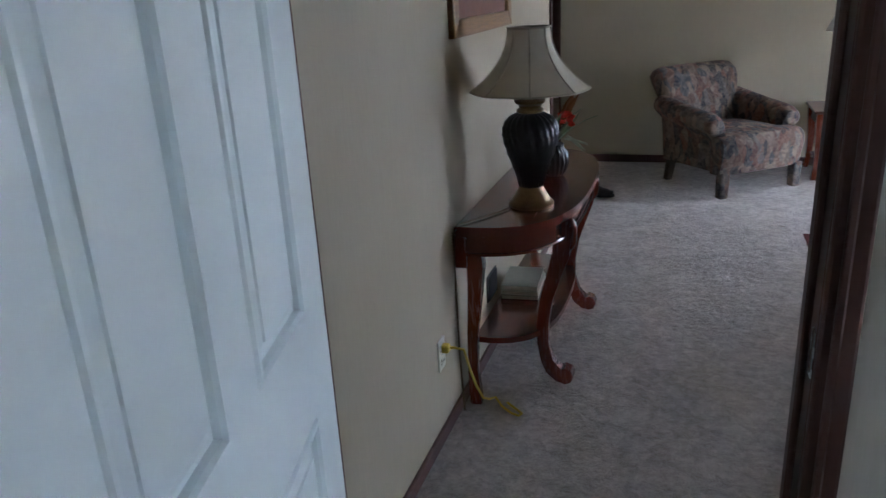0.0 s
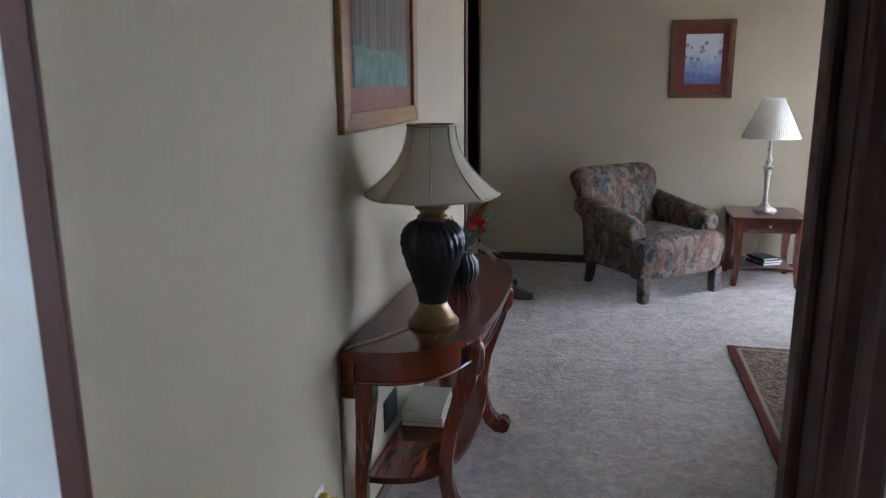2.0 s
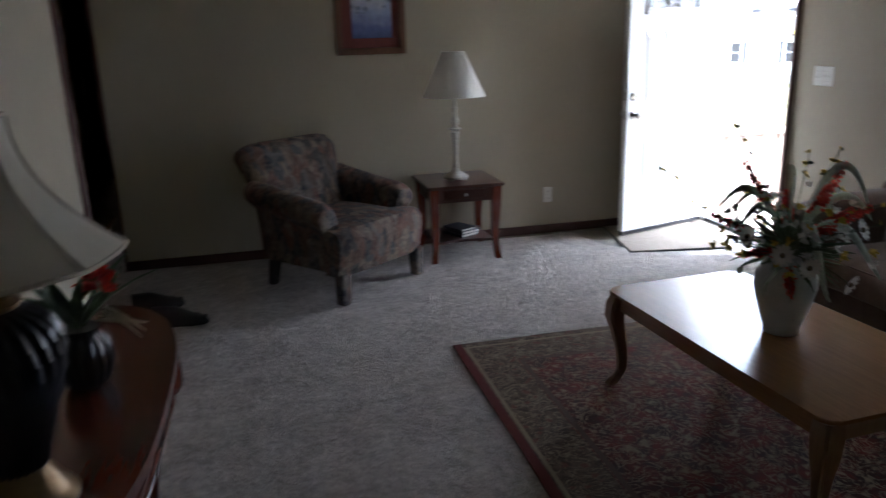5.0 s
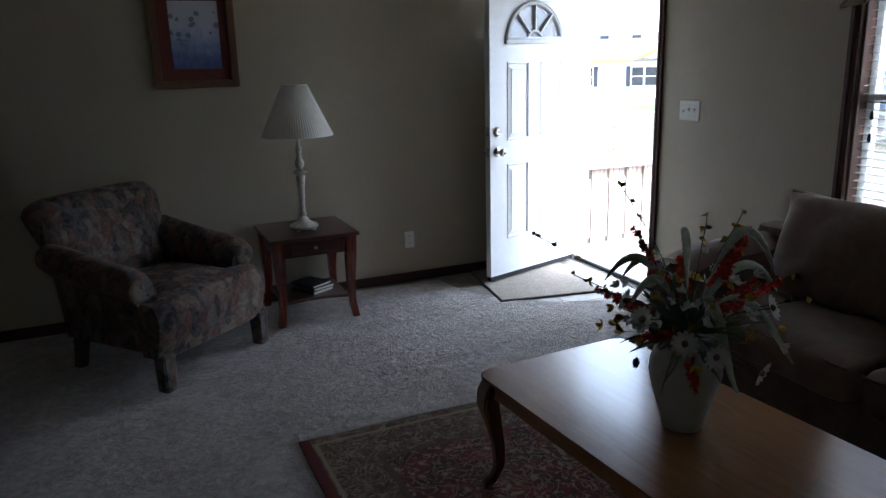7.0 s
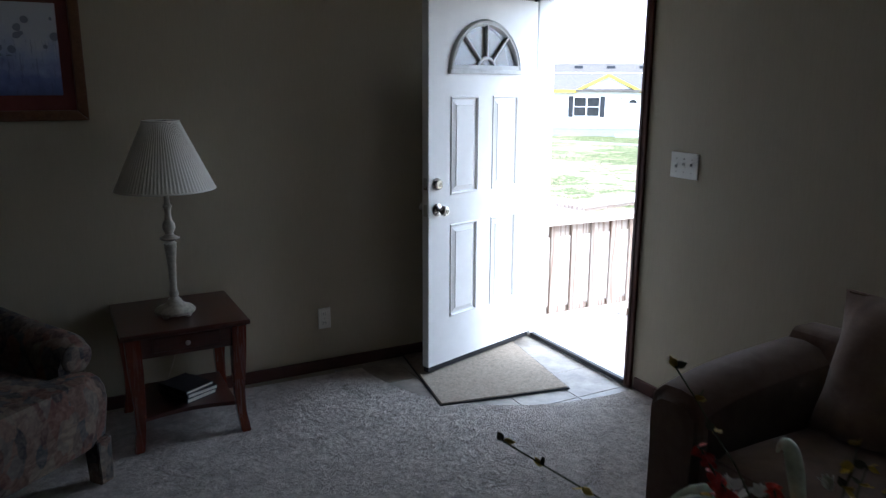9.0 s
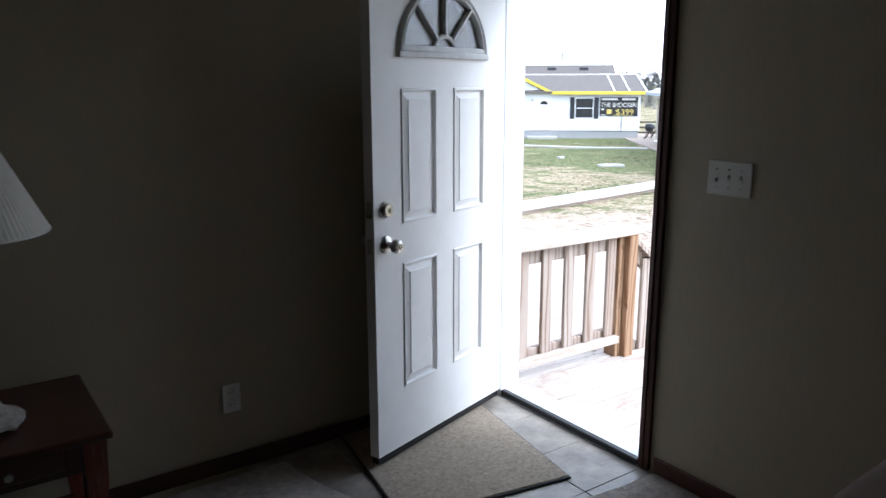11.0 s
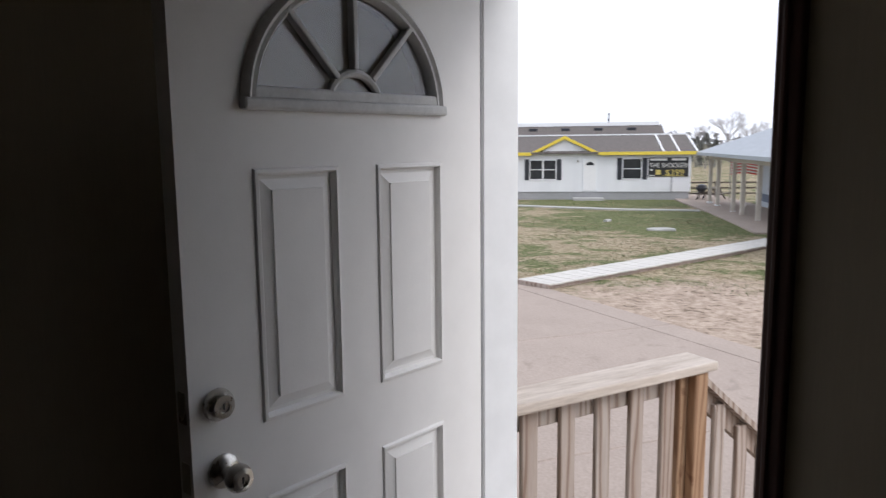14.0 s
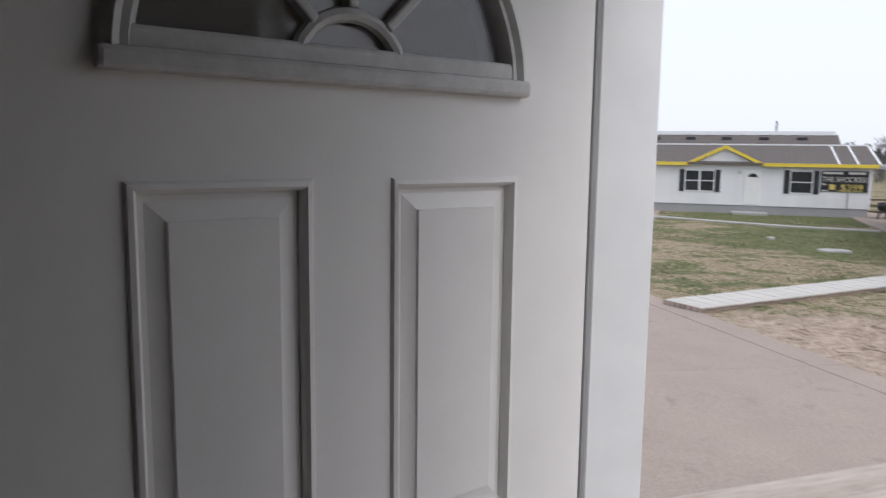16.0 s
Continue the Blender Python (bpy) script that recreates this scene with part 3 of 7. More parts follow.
def bedroom_door():
    t = thing("door_1", pose(-0.564, 0.958, 0.01, 0, 0, -76), "white moulded six-panel bedroom door, wide open", "door", kind="structure")
    holes = [(0.125, 0.345, 0.2, 0.9), (0.455, 0.675, 0.2, 0.9), (0.125, 0.345, 1.075, 1.62), (0.455, 0.675, 1.075, 1.62), (0.125, 0.345, 1.72, 1.92), (0.455, 0.69, 1.72, 1.92)]
    leaf = part("leaf", panel_door(0.79, 2.01, 0.035, holes), M_SKYLIT_DOOR, t)
    door_panels(leaf, holes, 0.035, M_SKYLIT_DOOR)
    for z in (0.3, 1.82):
        part("hinge", tube([(0.0, 0.006, z - 0.045), (0.0, 0.006, z + 0.045)], 0.006, 8), M_METAL, t)


bedroom_door()


def knob_bm(r=0.027, reach=0.06):
    bm = lathe([(0.0335, 0.0), (0.0335, 0.006), (0.028, 0.012), (0.014, 0.016), (0.0125, 0.03), (0.018, 0.036), (r, 0.046), (r * 1.02, 0.056), (r * 0.86, 0.066), (0.013, 0.069), (0.013, 0.066), (0.004, 0.066)], 24)
    bmesh.ops.rotate(bm, verts=bm.verts, cent=(0, 0, 0), matrix=Matrix.Rotation(radians(-90), 3, "X"))
    return bm


def fan_frame(cu, z0, r, rz, width, depth, y):
    """A half-round frame with its sill, standing proud of the door face."""
    bm = bmesh.new()
    prof = [(0.0, 0.0), (0.004, 0.012), (0.012, 0.017), (0.02, 0.011), (0.028, 0.013), (width, 0.002), (width, -0.02)]
    rings = []
    n = 36
    for k in range(n + 1):
        a = math.pi * k / n
        rings.append([bm.verts.new((cu + (r - i) * math.cos(a), y + d, z0 + (rz - i) * math.sin(a))) for i, d in prof])
    for a, b in zip(rings, rings[1:]):
        for k in range(len(prof) - 1):
            bm.faces.new((a[k], a[k + 1], b[k + 1], b[k]))
    return bm


def front_door():
    t = thing("door_2", pose(3.272, 6.527, 0.016, 0, 0, 197.5), "white steel front door with fan window, half open", "door", kind="structure")
    thick, z_top, u0, u1, foot = 0.045, 1.965, 0.047, 0.909, 0.035
    fan_c, fan_z, fan_r, fan_rz = 0.484, 1.58, 0.286, 0.268
    low = 1.52
    holes = [(0.204, 0.424, 0.284, 0.796), (0.535, 0.75, 0.284, 0.796), (0.204, 0.424, 0.951, 1.458), (0.535, 0.75, 0.951, 1.458)]
    leaf = part("leaf", panel_door(u1 - u0, low - foot, thick, holes, u0, foot), M_WHITE_DOOR, t)
    door_panels(leaf, holes, thick, M_WHITE_DOOR)
    # upper part of the leaf with the half-round opening through it
    bm = bmesh.new()
    n = 36
    ri, rzi = fan_r - 0.02, fan_rz - 0.02
    arc = [(fan_c + ri * math.cos(math.pi * k / n), fan_z + 0.012 + rzi * math.sin(math.pi * k / n)) for k in range(n + 1)]
    def outer(k):
        a = math.pi * k / n
        dx, dz = math.cos(a), math.sin(a)
        s = []
        if dx > 1e-6:
            s.append((u1 - fan_c) / dx)
        if dx < -1e-6:
            s.append((u0 - fan_c) / dx)
        if dz > 1e-6:
            s.append((z_top - fan_z - 0.012) / dz)
        m = min(s)
        return (fan_c + m * dx, fan_z + 0.012 + m * dz)
    out = [outer(k) for k in range(n + 1)]
    for y in (0.0, -thick):
        vi = [bm.verts.new((u, y, z)) for u, z in arc]
        vo = [bm.verts.new((u, y, z)) for u, z in out]
        for k in range(n):
            bm.faces.new((vi[k], vi[k + 1], vo[k + 1], vo[k]))
        c1, c0 = bm.verts.new((u1, y, z_top)), bm.verts.new((u0, y, z_top))
        right = [k for k in range(n + 1) if abs(out[k][0] - u1) < 1e-6]
        left = [k for k in range(n + 1) if abs(out[k][0] - u0) < 1e-6]
        bm.faces.new((vo[right[-1]], vo[right[-1] + 1], c1))
        bm.faces.new((vo[left[0] - 1], vo[left[0]], c0))
        b0, b1 = bm.verts.new((u0, y, low)), bm.verts.new((u1, y, low))
        bm.faces.new((b0, b1, vo[0], vi[0], vi[n], vo[n]))
    for k in range(n):
        bm.faces.new([bm.verts.new(p) for p in ((arc[k][0], 0, arc[k][1]), (arc[k + 1][0], 0, arc[k + 1][1]), (arc[k + 1][0], -thick, arc[k + 1][1]), (arc[k][0], -thick, arc[k][1]))])
    for q in (((u0, 0, low), (u0, 0, z_top), (u0, -thick, z_top), (u0, -thick, low)), ((u1, 0, low), (u1, 0, z_top), (u1, -thick, z_top), (u1, -thick, low)),
              ((u0, 0, z_top), (u1, 0, z_top), (u1, -thick, z_top), (u0, -thick, z_top)), ((fan_c - ri, 0, fan_z + 0.012), (fan_c + ri, 0, fan_z + 0.012), (fan_c + ri, -thick, fan_z + 0.012), (fan_c - ri, -thick, fan_z + 0.012))):
        bm.faces.new([bm.verts.new(p) for p in q])
    bmesh.ops.remove_doubles(bm, verts=bm.verts, dist=1e-5)
    part("leaf_top", bm, M_WHITE_DOOR, t)
    # the fan window's frame, spokes and glass
    fan = part("fan_frame", fan_frame(fan_c, fan_z, fan_r, fan_rz, 0.036, 0.02, 0.0), M_FANFRAME, t, "grey-white plastic half-round frame", True)
    part("fan_sill", box(fan_c - fan_r - 0.002, fan_c + fan_r + 0.002, -0.012, 0.019, fan_z - 0.012, fan_z + 0.012, 0.006, 2), M_FANFRAME, fan)
    part("fan_sill_step", box(fan_c - fan_r + 0.02, fan_c + fan_r - 0.02, -0.012, 0.0115, fan_z + 0.008, fan_z + 0.034, 0.005, 2), M_FANFRAME, fan)
    bmi = fan_frame(fan_c, fan_z, fan_r, fan_rz, 0.036, 0.02, 0.0)
    for v in bmi.verts:
        v.co.y = -thick - v.co.y
    part("fan_frame", bmi, M_FANFRAME, t, "", True)
    for deg in (45, 90, 135):
        a = radians(deg)
        r0, r1 = 0.07, 0.268
        bm = box(0, r1 - r0, -0.008, 0.013, -0.0065, 0.0065, 0.003, 2)
        sp = part("spoke", bm, M_FANFRAME, fan)
        sp.matrix_basis = Matrix.Translation((fan_c + r0 * math.cos(a), 0, fan_z + 0.01 + r0 * math.sin(a))) @ Matrix.Rotation(-a, 4, "Y") @ Matrix.Diagonal((1 if deg == 90 else 0.98, 1, 1, 1))
        sp.scale = (0.82 if deg == 90 else 0.9, 1, 1)
    bm = tube([(fan_c + 0.073 * math.cos(math.pi * k / 12), 0.002, fan_z + 0.006 + 0.066 * math.sin(math.pi * k / 12)) for k in range(13)], 0.0095, 8)
    part("hub_arch", bm, M_FANFRAME, fan, "", True)
    g = part("glass", prism([(fan_c + (ri + 0.004) * math.cos(math.pi * k / 24), fan_z + 0.012 + (rzi + 0.004) * math.sin(math.pi * k / 24)) for k in range(25)], -0.003, 0.003), M_GLASS, t)
    g.matrix_basis = Matrix(((1, 0, 0, 0), (0, 0, 1, -0.010), (0, 1, 0, 0), (0, 0, 0, 1)))
    g.visible_shadow = False
    # lock, knob and hinges
    knob = part("knob", knob_bm(), M_METAL, t, "brushed nickel round door knob", True, pose(0.846, 0, 0.885))
    part("knob", knob_bm(), M_METAL, t, "", True, pose(0.846, -thick, 0.885, 0, 0, 180))
    bolt = lathe([(0.032, 0), (0.031, 0.008), (0.025, 0.02), (0.022, 0.024), (0.012, 0.024), (0.011, 0.021), (0.003, 0.021)], 24)
    bmesh.ops.rotate(bolt, verts=bolt.verts, cent=(0, 0, 0), matrix=Matrix.Rotation(radians(-90), 3, "X"))
    b = part("deadbolt", bolt, M_METAL, t, "brushed nickel deadbolt", True, pose(0.85, 0, 1.018))
    part("keyhole", box(-0.0016, 0.0016, 0.0205, 0.0225, -0.006, 0.006), M_DARKMETAL, b)
    part("keyhole", box(-0.0016, 0.0016, 0.0665, 0.068, -0.006, 0.006), M_DARKMETAL, knob)
    for z in (0.885, 1.022):
        part("latch_plate", box(u1 + 0.0002, u1 + 0.0018, -0.035, -0.01, z - 0.03, z + 0.03), M_METAL, t)
    part("door_sweep", box(u0 + 0.01, u1 - 0.005, -0.04, -0.005, foot - 0.03, foot), M_DARKMETAL, t, "black rubber door sweep")
    for z in (0.2, 0.95, 1.72):
        part("hinge", tube([(u0 - 0.008, -0.05, z - 0.05), (u0 - 0.008, -0.05, z + 0.05)], 0.007, 8), M_METAL, t)


M_FANFRAME = plain("fan_frame_plastic", (0.5, 0.5, 0.49), 0.45, vary=0.12, scale=30)
front_door()


def front_frame():
    t = thing("door_frame", pose(0, 0, 0), "white painted front door frame with metal threshold", "door frame", kind="structure")
    part("jamb", box(XF - 0.02, XF + T + 0.008, DOOR_Y1 - 0.004, DOOR_Y1 + 0.0265, -0.02, DOOR_TOP - 0.003, 0.003, 1), M_VINYL, t)
    part("jamb", box(XF + 0.002, XF + T, DOOR_Y0 - 0.02, DOOR_Y0 + 0.002, -0.02, DOOR_TOP + 0.02, 0.003, 1), M_VINYL, t)
    part("stop", box(XF + 0.055, XF + 0.09, DOOR_Y0 + 0.002, DOOR_Y0 + 0.016, 0.02, DOOR_TOP, 0.003, 1), M_VINYL, t)
    part("brick_mould", box(XF + T + 0.005, XF + T + 0.03, DOOR_Y1 + 0.034, DOOR_Y1 + 0.08, -0.05, DOOR_TOP + 0.07, 0.006, 2), M_VINYL, t)
    part("brick_mould", box(XF + T + 0.005, XF + T + 0.03, DOOR_Y0 - 0.08, DOOR_Y0 - 0.022, -0.05, DOOR_TOP + 0.07, 0.006, 2), M_VINYL, t)
    part("head", box(XF + 0.002, XF + T, DOOR_Y0 - 0.018, DOOR_Y1 + 0.018, DOOR_TOP - 0.002, DOOR_TOP + 0.02, 0.003, 1), M_VINYL, t)
    part("weatherstrip", box(XF - 0.03, XF - 0.021, DOOR_Y1 - 0.004, DOOR_Y1 + 0.013, 0.03, DOOR_TOP - 0.01, 0.002, 1), M_STRIP, t, "grey rubber weatherstrip")
    sill = part("threshold", box(XF - 0.01, XF + T + 0.05, DOOR_Y0 + 0.002, DOOR_Y1 - 0.002, -0.03, 0.018, 0.006, 2), M_SILL, t, "worn white metal threshold")
    part("gasket", box(XF - 0.018, XF + 0.012, DOOR_Y0 + 0.004, DOOR_Y1 - 0.004, 0.0, 0.026, 0.006, 2), M_DARKMETAL, sill, "black rubber gasket")


M_STRIP = plain("grey_weatherstrip", (0.3, 0.3, 0.3), 0.6)
M_SILL = plain("worn_sill_metal", (0.62, 0.63, 0.63), 0.45, 0.15, vary=0.15, scale=30)
front_frame()


def window(name, y0, y1, blinds, label):
    t = thing(name, pose(XF, y1, 0, 0, 0, -90), label, "window", kind="structure")
    w = y1 - y0
    mid = 1.3
    for nm, a in (("side_liner", (0, 0.016, 0.001, T - 0.005, WIN_Z0, WIN_Z1)), ("side_liner", (w - 0.016, w, 0.001, T - 0.005, WIN_Z0, WIN_Z1)),
                  ("head_liner", (0.016, w - 0.016, 0.001, T - 0.005, WIN_Z1 - 0.016, WIN_Z1)), ("stool", (-0.03, w + 0.03, -0.03, T - 0.005, WIN_Z0, WIN_Z0 + 0.02))):
        part(nm, box(*a, 0.003, 1), M_REDTRIM if nm != "stool" else M_TRIMY, t)
    fr = part("sash", box(0.016, 0.056, 0.06, 0.1, WIN_Z0 + 0.02, WIN_Z1 - 0.016, 0.004, 1), M_VINYL, t)
    part("sash", box(w - 0.056, w - 0.016, 0.06, 0.1, WIN_Z0 + 0.02, WIN_Z1 - 0.016, 0.004, 1), M_VINYL, t)
    part("sash_rail", box(0.056, w - 0.056, 0.06, 0.1, WIN_Z0 + 0.02, WIN_Z0 + 0.06, 0.004, 1), M_VINYL, t)
    part("sash_rail", box(0.056, w - 0.056, 0.06, 0.1, WIN_Z1 - 0.056, WIN_Z1 - 0.016, 0.004, 1), M_VINYL, t)
    part("meeting_rail", box(0.056, w - 0.056, 0.055, 0.1, mid - 0.02, mid + 0.02, 0.004, 1), M_VINYL, t)
    for a, b in ((WIN_Z0 + 0.06, mid - 0.02), (mid + 0.02, WIN_Z1 - 0.056)):
        g = part("pane", box(0.056, w - 0.056, 0.078, 0.083, a, b), M_GLASS, t)
        g.visible_shadow = False
    if blinds:
        b = thing("window_blind", pose(XF, y1, 0, 0, 0, -90), "lowered white horizontal blind with open slats", "blind")
        part("headrail", box(0.03, w - 0.03, 0.015, 0.05, WIN_Z1 - 0.055, WIN_Z1 - 0.018, 0.004, 1), M_BLIND, b)
        slat = bmesh.new()
        n = 4
        pts = [(-0.0225 + 0.045 * k / n, 0.0035 * math.sin(math.pi * k / n)) for k in range(n + 1)]
        top = [[slat.verts.new((x, 0.033 + p[0], p[1] + dz)) for p in pts] for dz in (0, 0.0012) for x in (0.03, w - 0.03)]
        for a, c in ((top[0], top[1]), (top[2], top[3])):
            for k in range(n):
                slat.faces.new((a[k], a[k + 1], c[k + 1], c[k]))
        me_src = part("slat", slat, M_BLIND, b, "", False, pose(0, 0, WIN_Z0 + 0.05, 0, 0, 0))
        z = WIN_Z0 + 0.05
        while z < WIN_Z1 - 0.1:
            z += 0.036
            s = new("slat", me_src.data)
            s.parent, s.matrix_basis = b, pose(0, 0, z, 0, 0, 0)
        for x in (0.18, w - 0.18):
            part("ladder_cord", tube([(x, 0.033, WIN_Z0 + 0.04), (x, 0.033, WIN_Z1 - 0.05)], 0.0014, 6), M_BLIND, b)
        part("lift_cord", tube([(0.09, 0.006, WIN_Z1 - 0.06), (0.09, 0.005, WIN_Z1 - 0.72)], 0.0013, 6), M_BLIND, b)
        for dz in (0.66, 0.76):
            part("tassel", lathe([(0.002, 0.04), (0.007, 0.03), (0.009, 0.005), (0.006, 0.0)], 10), M_DARKMETAL, b, "dark cord tassel", True, pose(0.09, 0.005, WIN_Z1 - dz))
    return t


M_REDTRIM = wood("reddish_window_wood", (0.09, 0.045, 0.032), (0.2, 0.11, 0.08), 0.4, "z")
M_BLIND = plain("white_blind_slat", (0.72, 0.71, 0.68), 0.5, vary=0.04)
window("window_1", WIN_Y0, WIN_Y1, True, "white double-hung window in a dark wooden casing")
window("window_2", BW_Y0, BW_Y1, False, "white double-hung bedroom window")
casing("window_casing", pose(XF, WIN_Y1, 0, 0, 0, -90), WIN_Y1 - WIN_Y0, WIN_Z1, 0.055, 0.018, "dark wooden window casing", z0=WIN_Z0 - 0.02)


def valance():
    bm = bmesh.new()
    n = 60
    w = WIN_Y1 - WIN_Y0 + 0.16
    rows = []
    for j in range(7):
        row = []
        for k in range(n + 1):
            u = k / n
            drop = 0.325 + 0.012 * math.cos(u * 6 * math.pi)
            z = 2.02 - drop * j / 6
            y = -0.05 - 0.012 * math.sin(u * 46) * (0.3 + j / 6) - 0.012 * math.sin(u * 17)
            row.append(bm.verts.new((-0.09 + u * w, y, z)))
        rows.append(row)
    for a, b in zip(rows, rows[1:]):
        for k in range(n):
            bm.faces.new((a[k], a[k + 1], b[k + 1], b[k]))
    r = bmesh.ops.solidify(bm, geom=bm.faces[:], thickness=0.004)
    t = thing("valance", pose(XF, WIN_Y1, 0, 0, 0, -90), "cream patterned cloth valance over the window", "valance")
    part("cloth", bm, M_VALANCE, t, "", True)
    part("rod", tube([(-0.1, -0.045, 2.0), (w - 0.08, -0.045, 2.0)], 0.01, 8), M_DARKMETAL, t)
    for x in (-0.095, w - 0.085):
        part("bracket", box(x, x + 0.012, -0.055, 0.0, 1.985, 2.015), M_DARKMETAL, t)


valance()


# ---------- entrance ----------
def doormat():
    bm = box(-0.345, 0.345, -0.36, 0.36, 0, 0.011, 0.005, 2)
    t = thing("doormat", pose(2.7, 6.2, 0.0, 0, 0, -10), "tan looped-pile doormat on the entrance tiles", "doormat")
    part("mat_surface", bm, M_MAT, t)
    part("binding", box(-0.353, 0.353, -0.368, 0.368, -0.002, 0.006, 0.003, 1), M_DARKMETAL, t, "black rubber edge")


doormat()


def wall_plate(name, m, w, h, label, kind):
    t = thing(name, m, label, kind)
    plate = part("plate", box(-w / 2, w / 2, -0.007, 0, -h / 2, h / 2, 0.004, 2), M_PLASTIC, t)
    return t, plate


def outlet(m, label):
    t, p = wall_plate("wall_outlet", m, 0.07, 0.115, label, "outlet")
    for z in (-0.025, 0.025):
        s = part("socket", box(-0.017, 0.017, -0.0095, -0.006, z - 0.014, z + 0.014, 0.003, 2), M_PLASTIC, t)
        for x in (-0.006, 0.006):
            part("slot", box(x - 0.0011, x + 0.0011, -0.0102, -0.0092, z - 0.004, z + 0.006), M_DARKMETAL, s)
    part("screw", tube([(0, -0.0085, 0), (0, -0.006, 0)], 0.0035, 8), M_METAL, t)


outlet(pose(1.95, YN, 0.3), "ivory plastic outlet on the cream wall")
outlet(pose(XW, 2.135, 0.333, 0, 0, 90), "ivory plastic outlet with a yellow cord plugged in")


def switch():
    t, p = wall_plate("light_switch", pose(XF, 5.395, 1.178, 0, 0, -90), 0.165, 0.117, "ivory three-gang light switch plate by the door", "light switch")
    for k, x in enumerate((-0.046, 0, 0.046)):
        s = part("toggle_slot", box(x - 0.006, x + 0.006, -0.0085, -0.006, -0.013, 0.013, 0.001, 1), M_PLASTIC, t)
        part("toggle", box(x - 0.0042, x + 0.0042, -0.019, -0.006, (-0.012 if k == 0 else 0.0), (0.0 if k == 0 else 0.012), 0.002, 1), M_PLASTIC, s)
        for z in (-0.03, 0.03):
            part("screw", tube([(x, -0.0085, z), (x, -0.006, z)], 0.003, 8), M_METAL, t)


switch()

# ---------- west wall: console table and what stands on it ----------
CON_Y, CON_L, CON_D, CON_H = 3.0, 1.36, 0.418, 0.74


def console_outline(grow=0.0, n=40):
    """A half-oval with a flattened front, straight side on the wall; local x runs out from the wall."""
    pts = []
    for k in range(n + 1):
        a = math.pi * k / n - math.pi / 2
        c, s = math.cos(a), math.sin(a)
        pts.append((0.012 + (CON_D - 0.012 + grow) * abs(c) ** 0.66, (CON_L / 2 + grow) * math.copysign(abs(s) ** 0.68, s)))
    return pts


def console_table():
    t = thing("console_table", pose(XW, CON_Y, 0), "glossy cherry demilune console table against the wall", "console table")
    top = part("tabletop", prism(console_outline(0.0), CON_H - 0.026, CON_H, 0.007, 3), M_CHERRY, t)
    part("top_moulding", prism(console_outline(-0.012), CON_H - 0.04, CON_H - 0.026, 0.0), M_CHERRY, top)
    part("apron", prism(console_outline(-0.035), CON_H - 0.115, CON_H - 0.04), M_CHERRY, t)
    part("lower_shelf", prism([(0.02 + (x - 0.012) * 0.74, y * 0.74) for x, y in console_outline(0.0)], 0.205, 0.228, 0.006, 2), M_CHERRY, t)
    # four legs: two flat ones on the wall, two scrolled ones in front
    for s in (-1, 1):
        part("rear_leg", bar([(0.052, s * 0.61, 0, 0.023, 0.023), (0.042, s * 0.605, 0.14, 0.019, 0.019), (0.045, s * 0.602, 0.3, 0.02, 0.02), (0.06, s * 0.605, 0.45, 0.025, 0.025), (0.07, s * 0.61, 0.57, 0.03, 0.03), (0.058, s * 0.61, 0.7, 0.032, 0.032)], 0.005), M_CHERRYZ, t)
        path = [(0.375, 0.70, 0.036), (0.39, 0.63, 0.036), (0.385, 0.56, 0.033), (0.355, 0.46, 0.027), (0.325, 0.36, 0.024), (0.31, 0.26, 0.023), (0.31, 0.17, 0.023), (0.325, 0.1, 0.025), (0.35, 0.055, 0.029), (0.378, 0.03, 0.03), (0.4, 0.03, 0.024)]
        bm = bmesh.new()
        rings = []
        for i, (x, z, r) in enumerate(path):
            x0, z0, _ = path[max(0, i - 1)]
            x1, z1, _ = path[min(len(path) - 1, i + 1)]
            d = Vector((x1 - x0, 0, z1 - z0)).normalized()
            nrm = Vector((-d.z, 0, d.x))
            rings.append([bm.verts.new(Vector((x - 0.04, s * 0.368 * (1 + 0.02 * (0.7 - z)), z)) + a * r * nrm + Vector((0, b * r, 0))) for a, b in ((-1, -1), (1, -1), (1, 1), (-1, 1))])
        for p, q in zip(rings, rings[1:]):
            for k in range(4):
                bm.faces.new((p[k], p[(k + 1) % 4], q[(k + 1) % 4], q[k]))
        bm.faces.new(rings[0][::-1])
        bm.faces.new(rings[-1])
        bmesh.ops.recalc_face_normals(bm, faces=bm.faces)
        bmesh.ops.bevel(bm, geom=[e for e in bm.edges if abs((e.verts[0].co - e.verts[1].co).y) < 0.004], offset=0.007, segments=2, affect="EDGES")
        leg = part("front_leg", bm, M_CHERRYZ, t, "scrolled cherry front leg", True)
        part("knee_carving", wobble(cushion(0.357, 0.395, s * 0.365 - 0.022, s * 0.365 + 0.022, 0.57, 0.69, 0.015, 0.006, 4), 0.004, 40), M_CHERRYZ, leg, "", True)
        part("scroll_foot", tube([(0.36, s * 0.375 - 0.03, 0.035), (0.36, s * 0.375 + 0.03, 0.035)], 0.035, 8), M_CHERRYZ, leg)
    for s in (-1, 1):
        part("corner_block", box(0.002, 0.046, s * 0.635 - 0.022, s * 0.635 + 0.022, 0.575, CON_H - 0.042, 0.006, 2), M_CHERRYZ, t)
    part("beading", tube([(x + 0.004, y, CON_H - 0.112) for x, y in console_outline(-0.03)], 0.006, 6), M_CHERRY, t)


console_table()


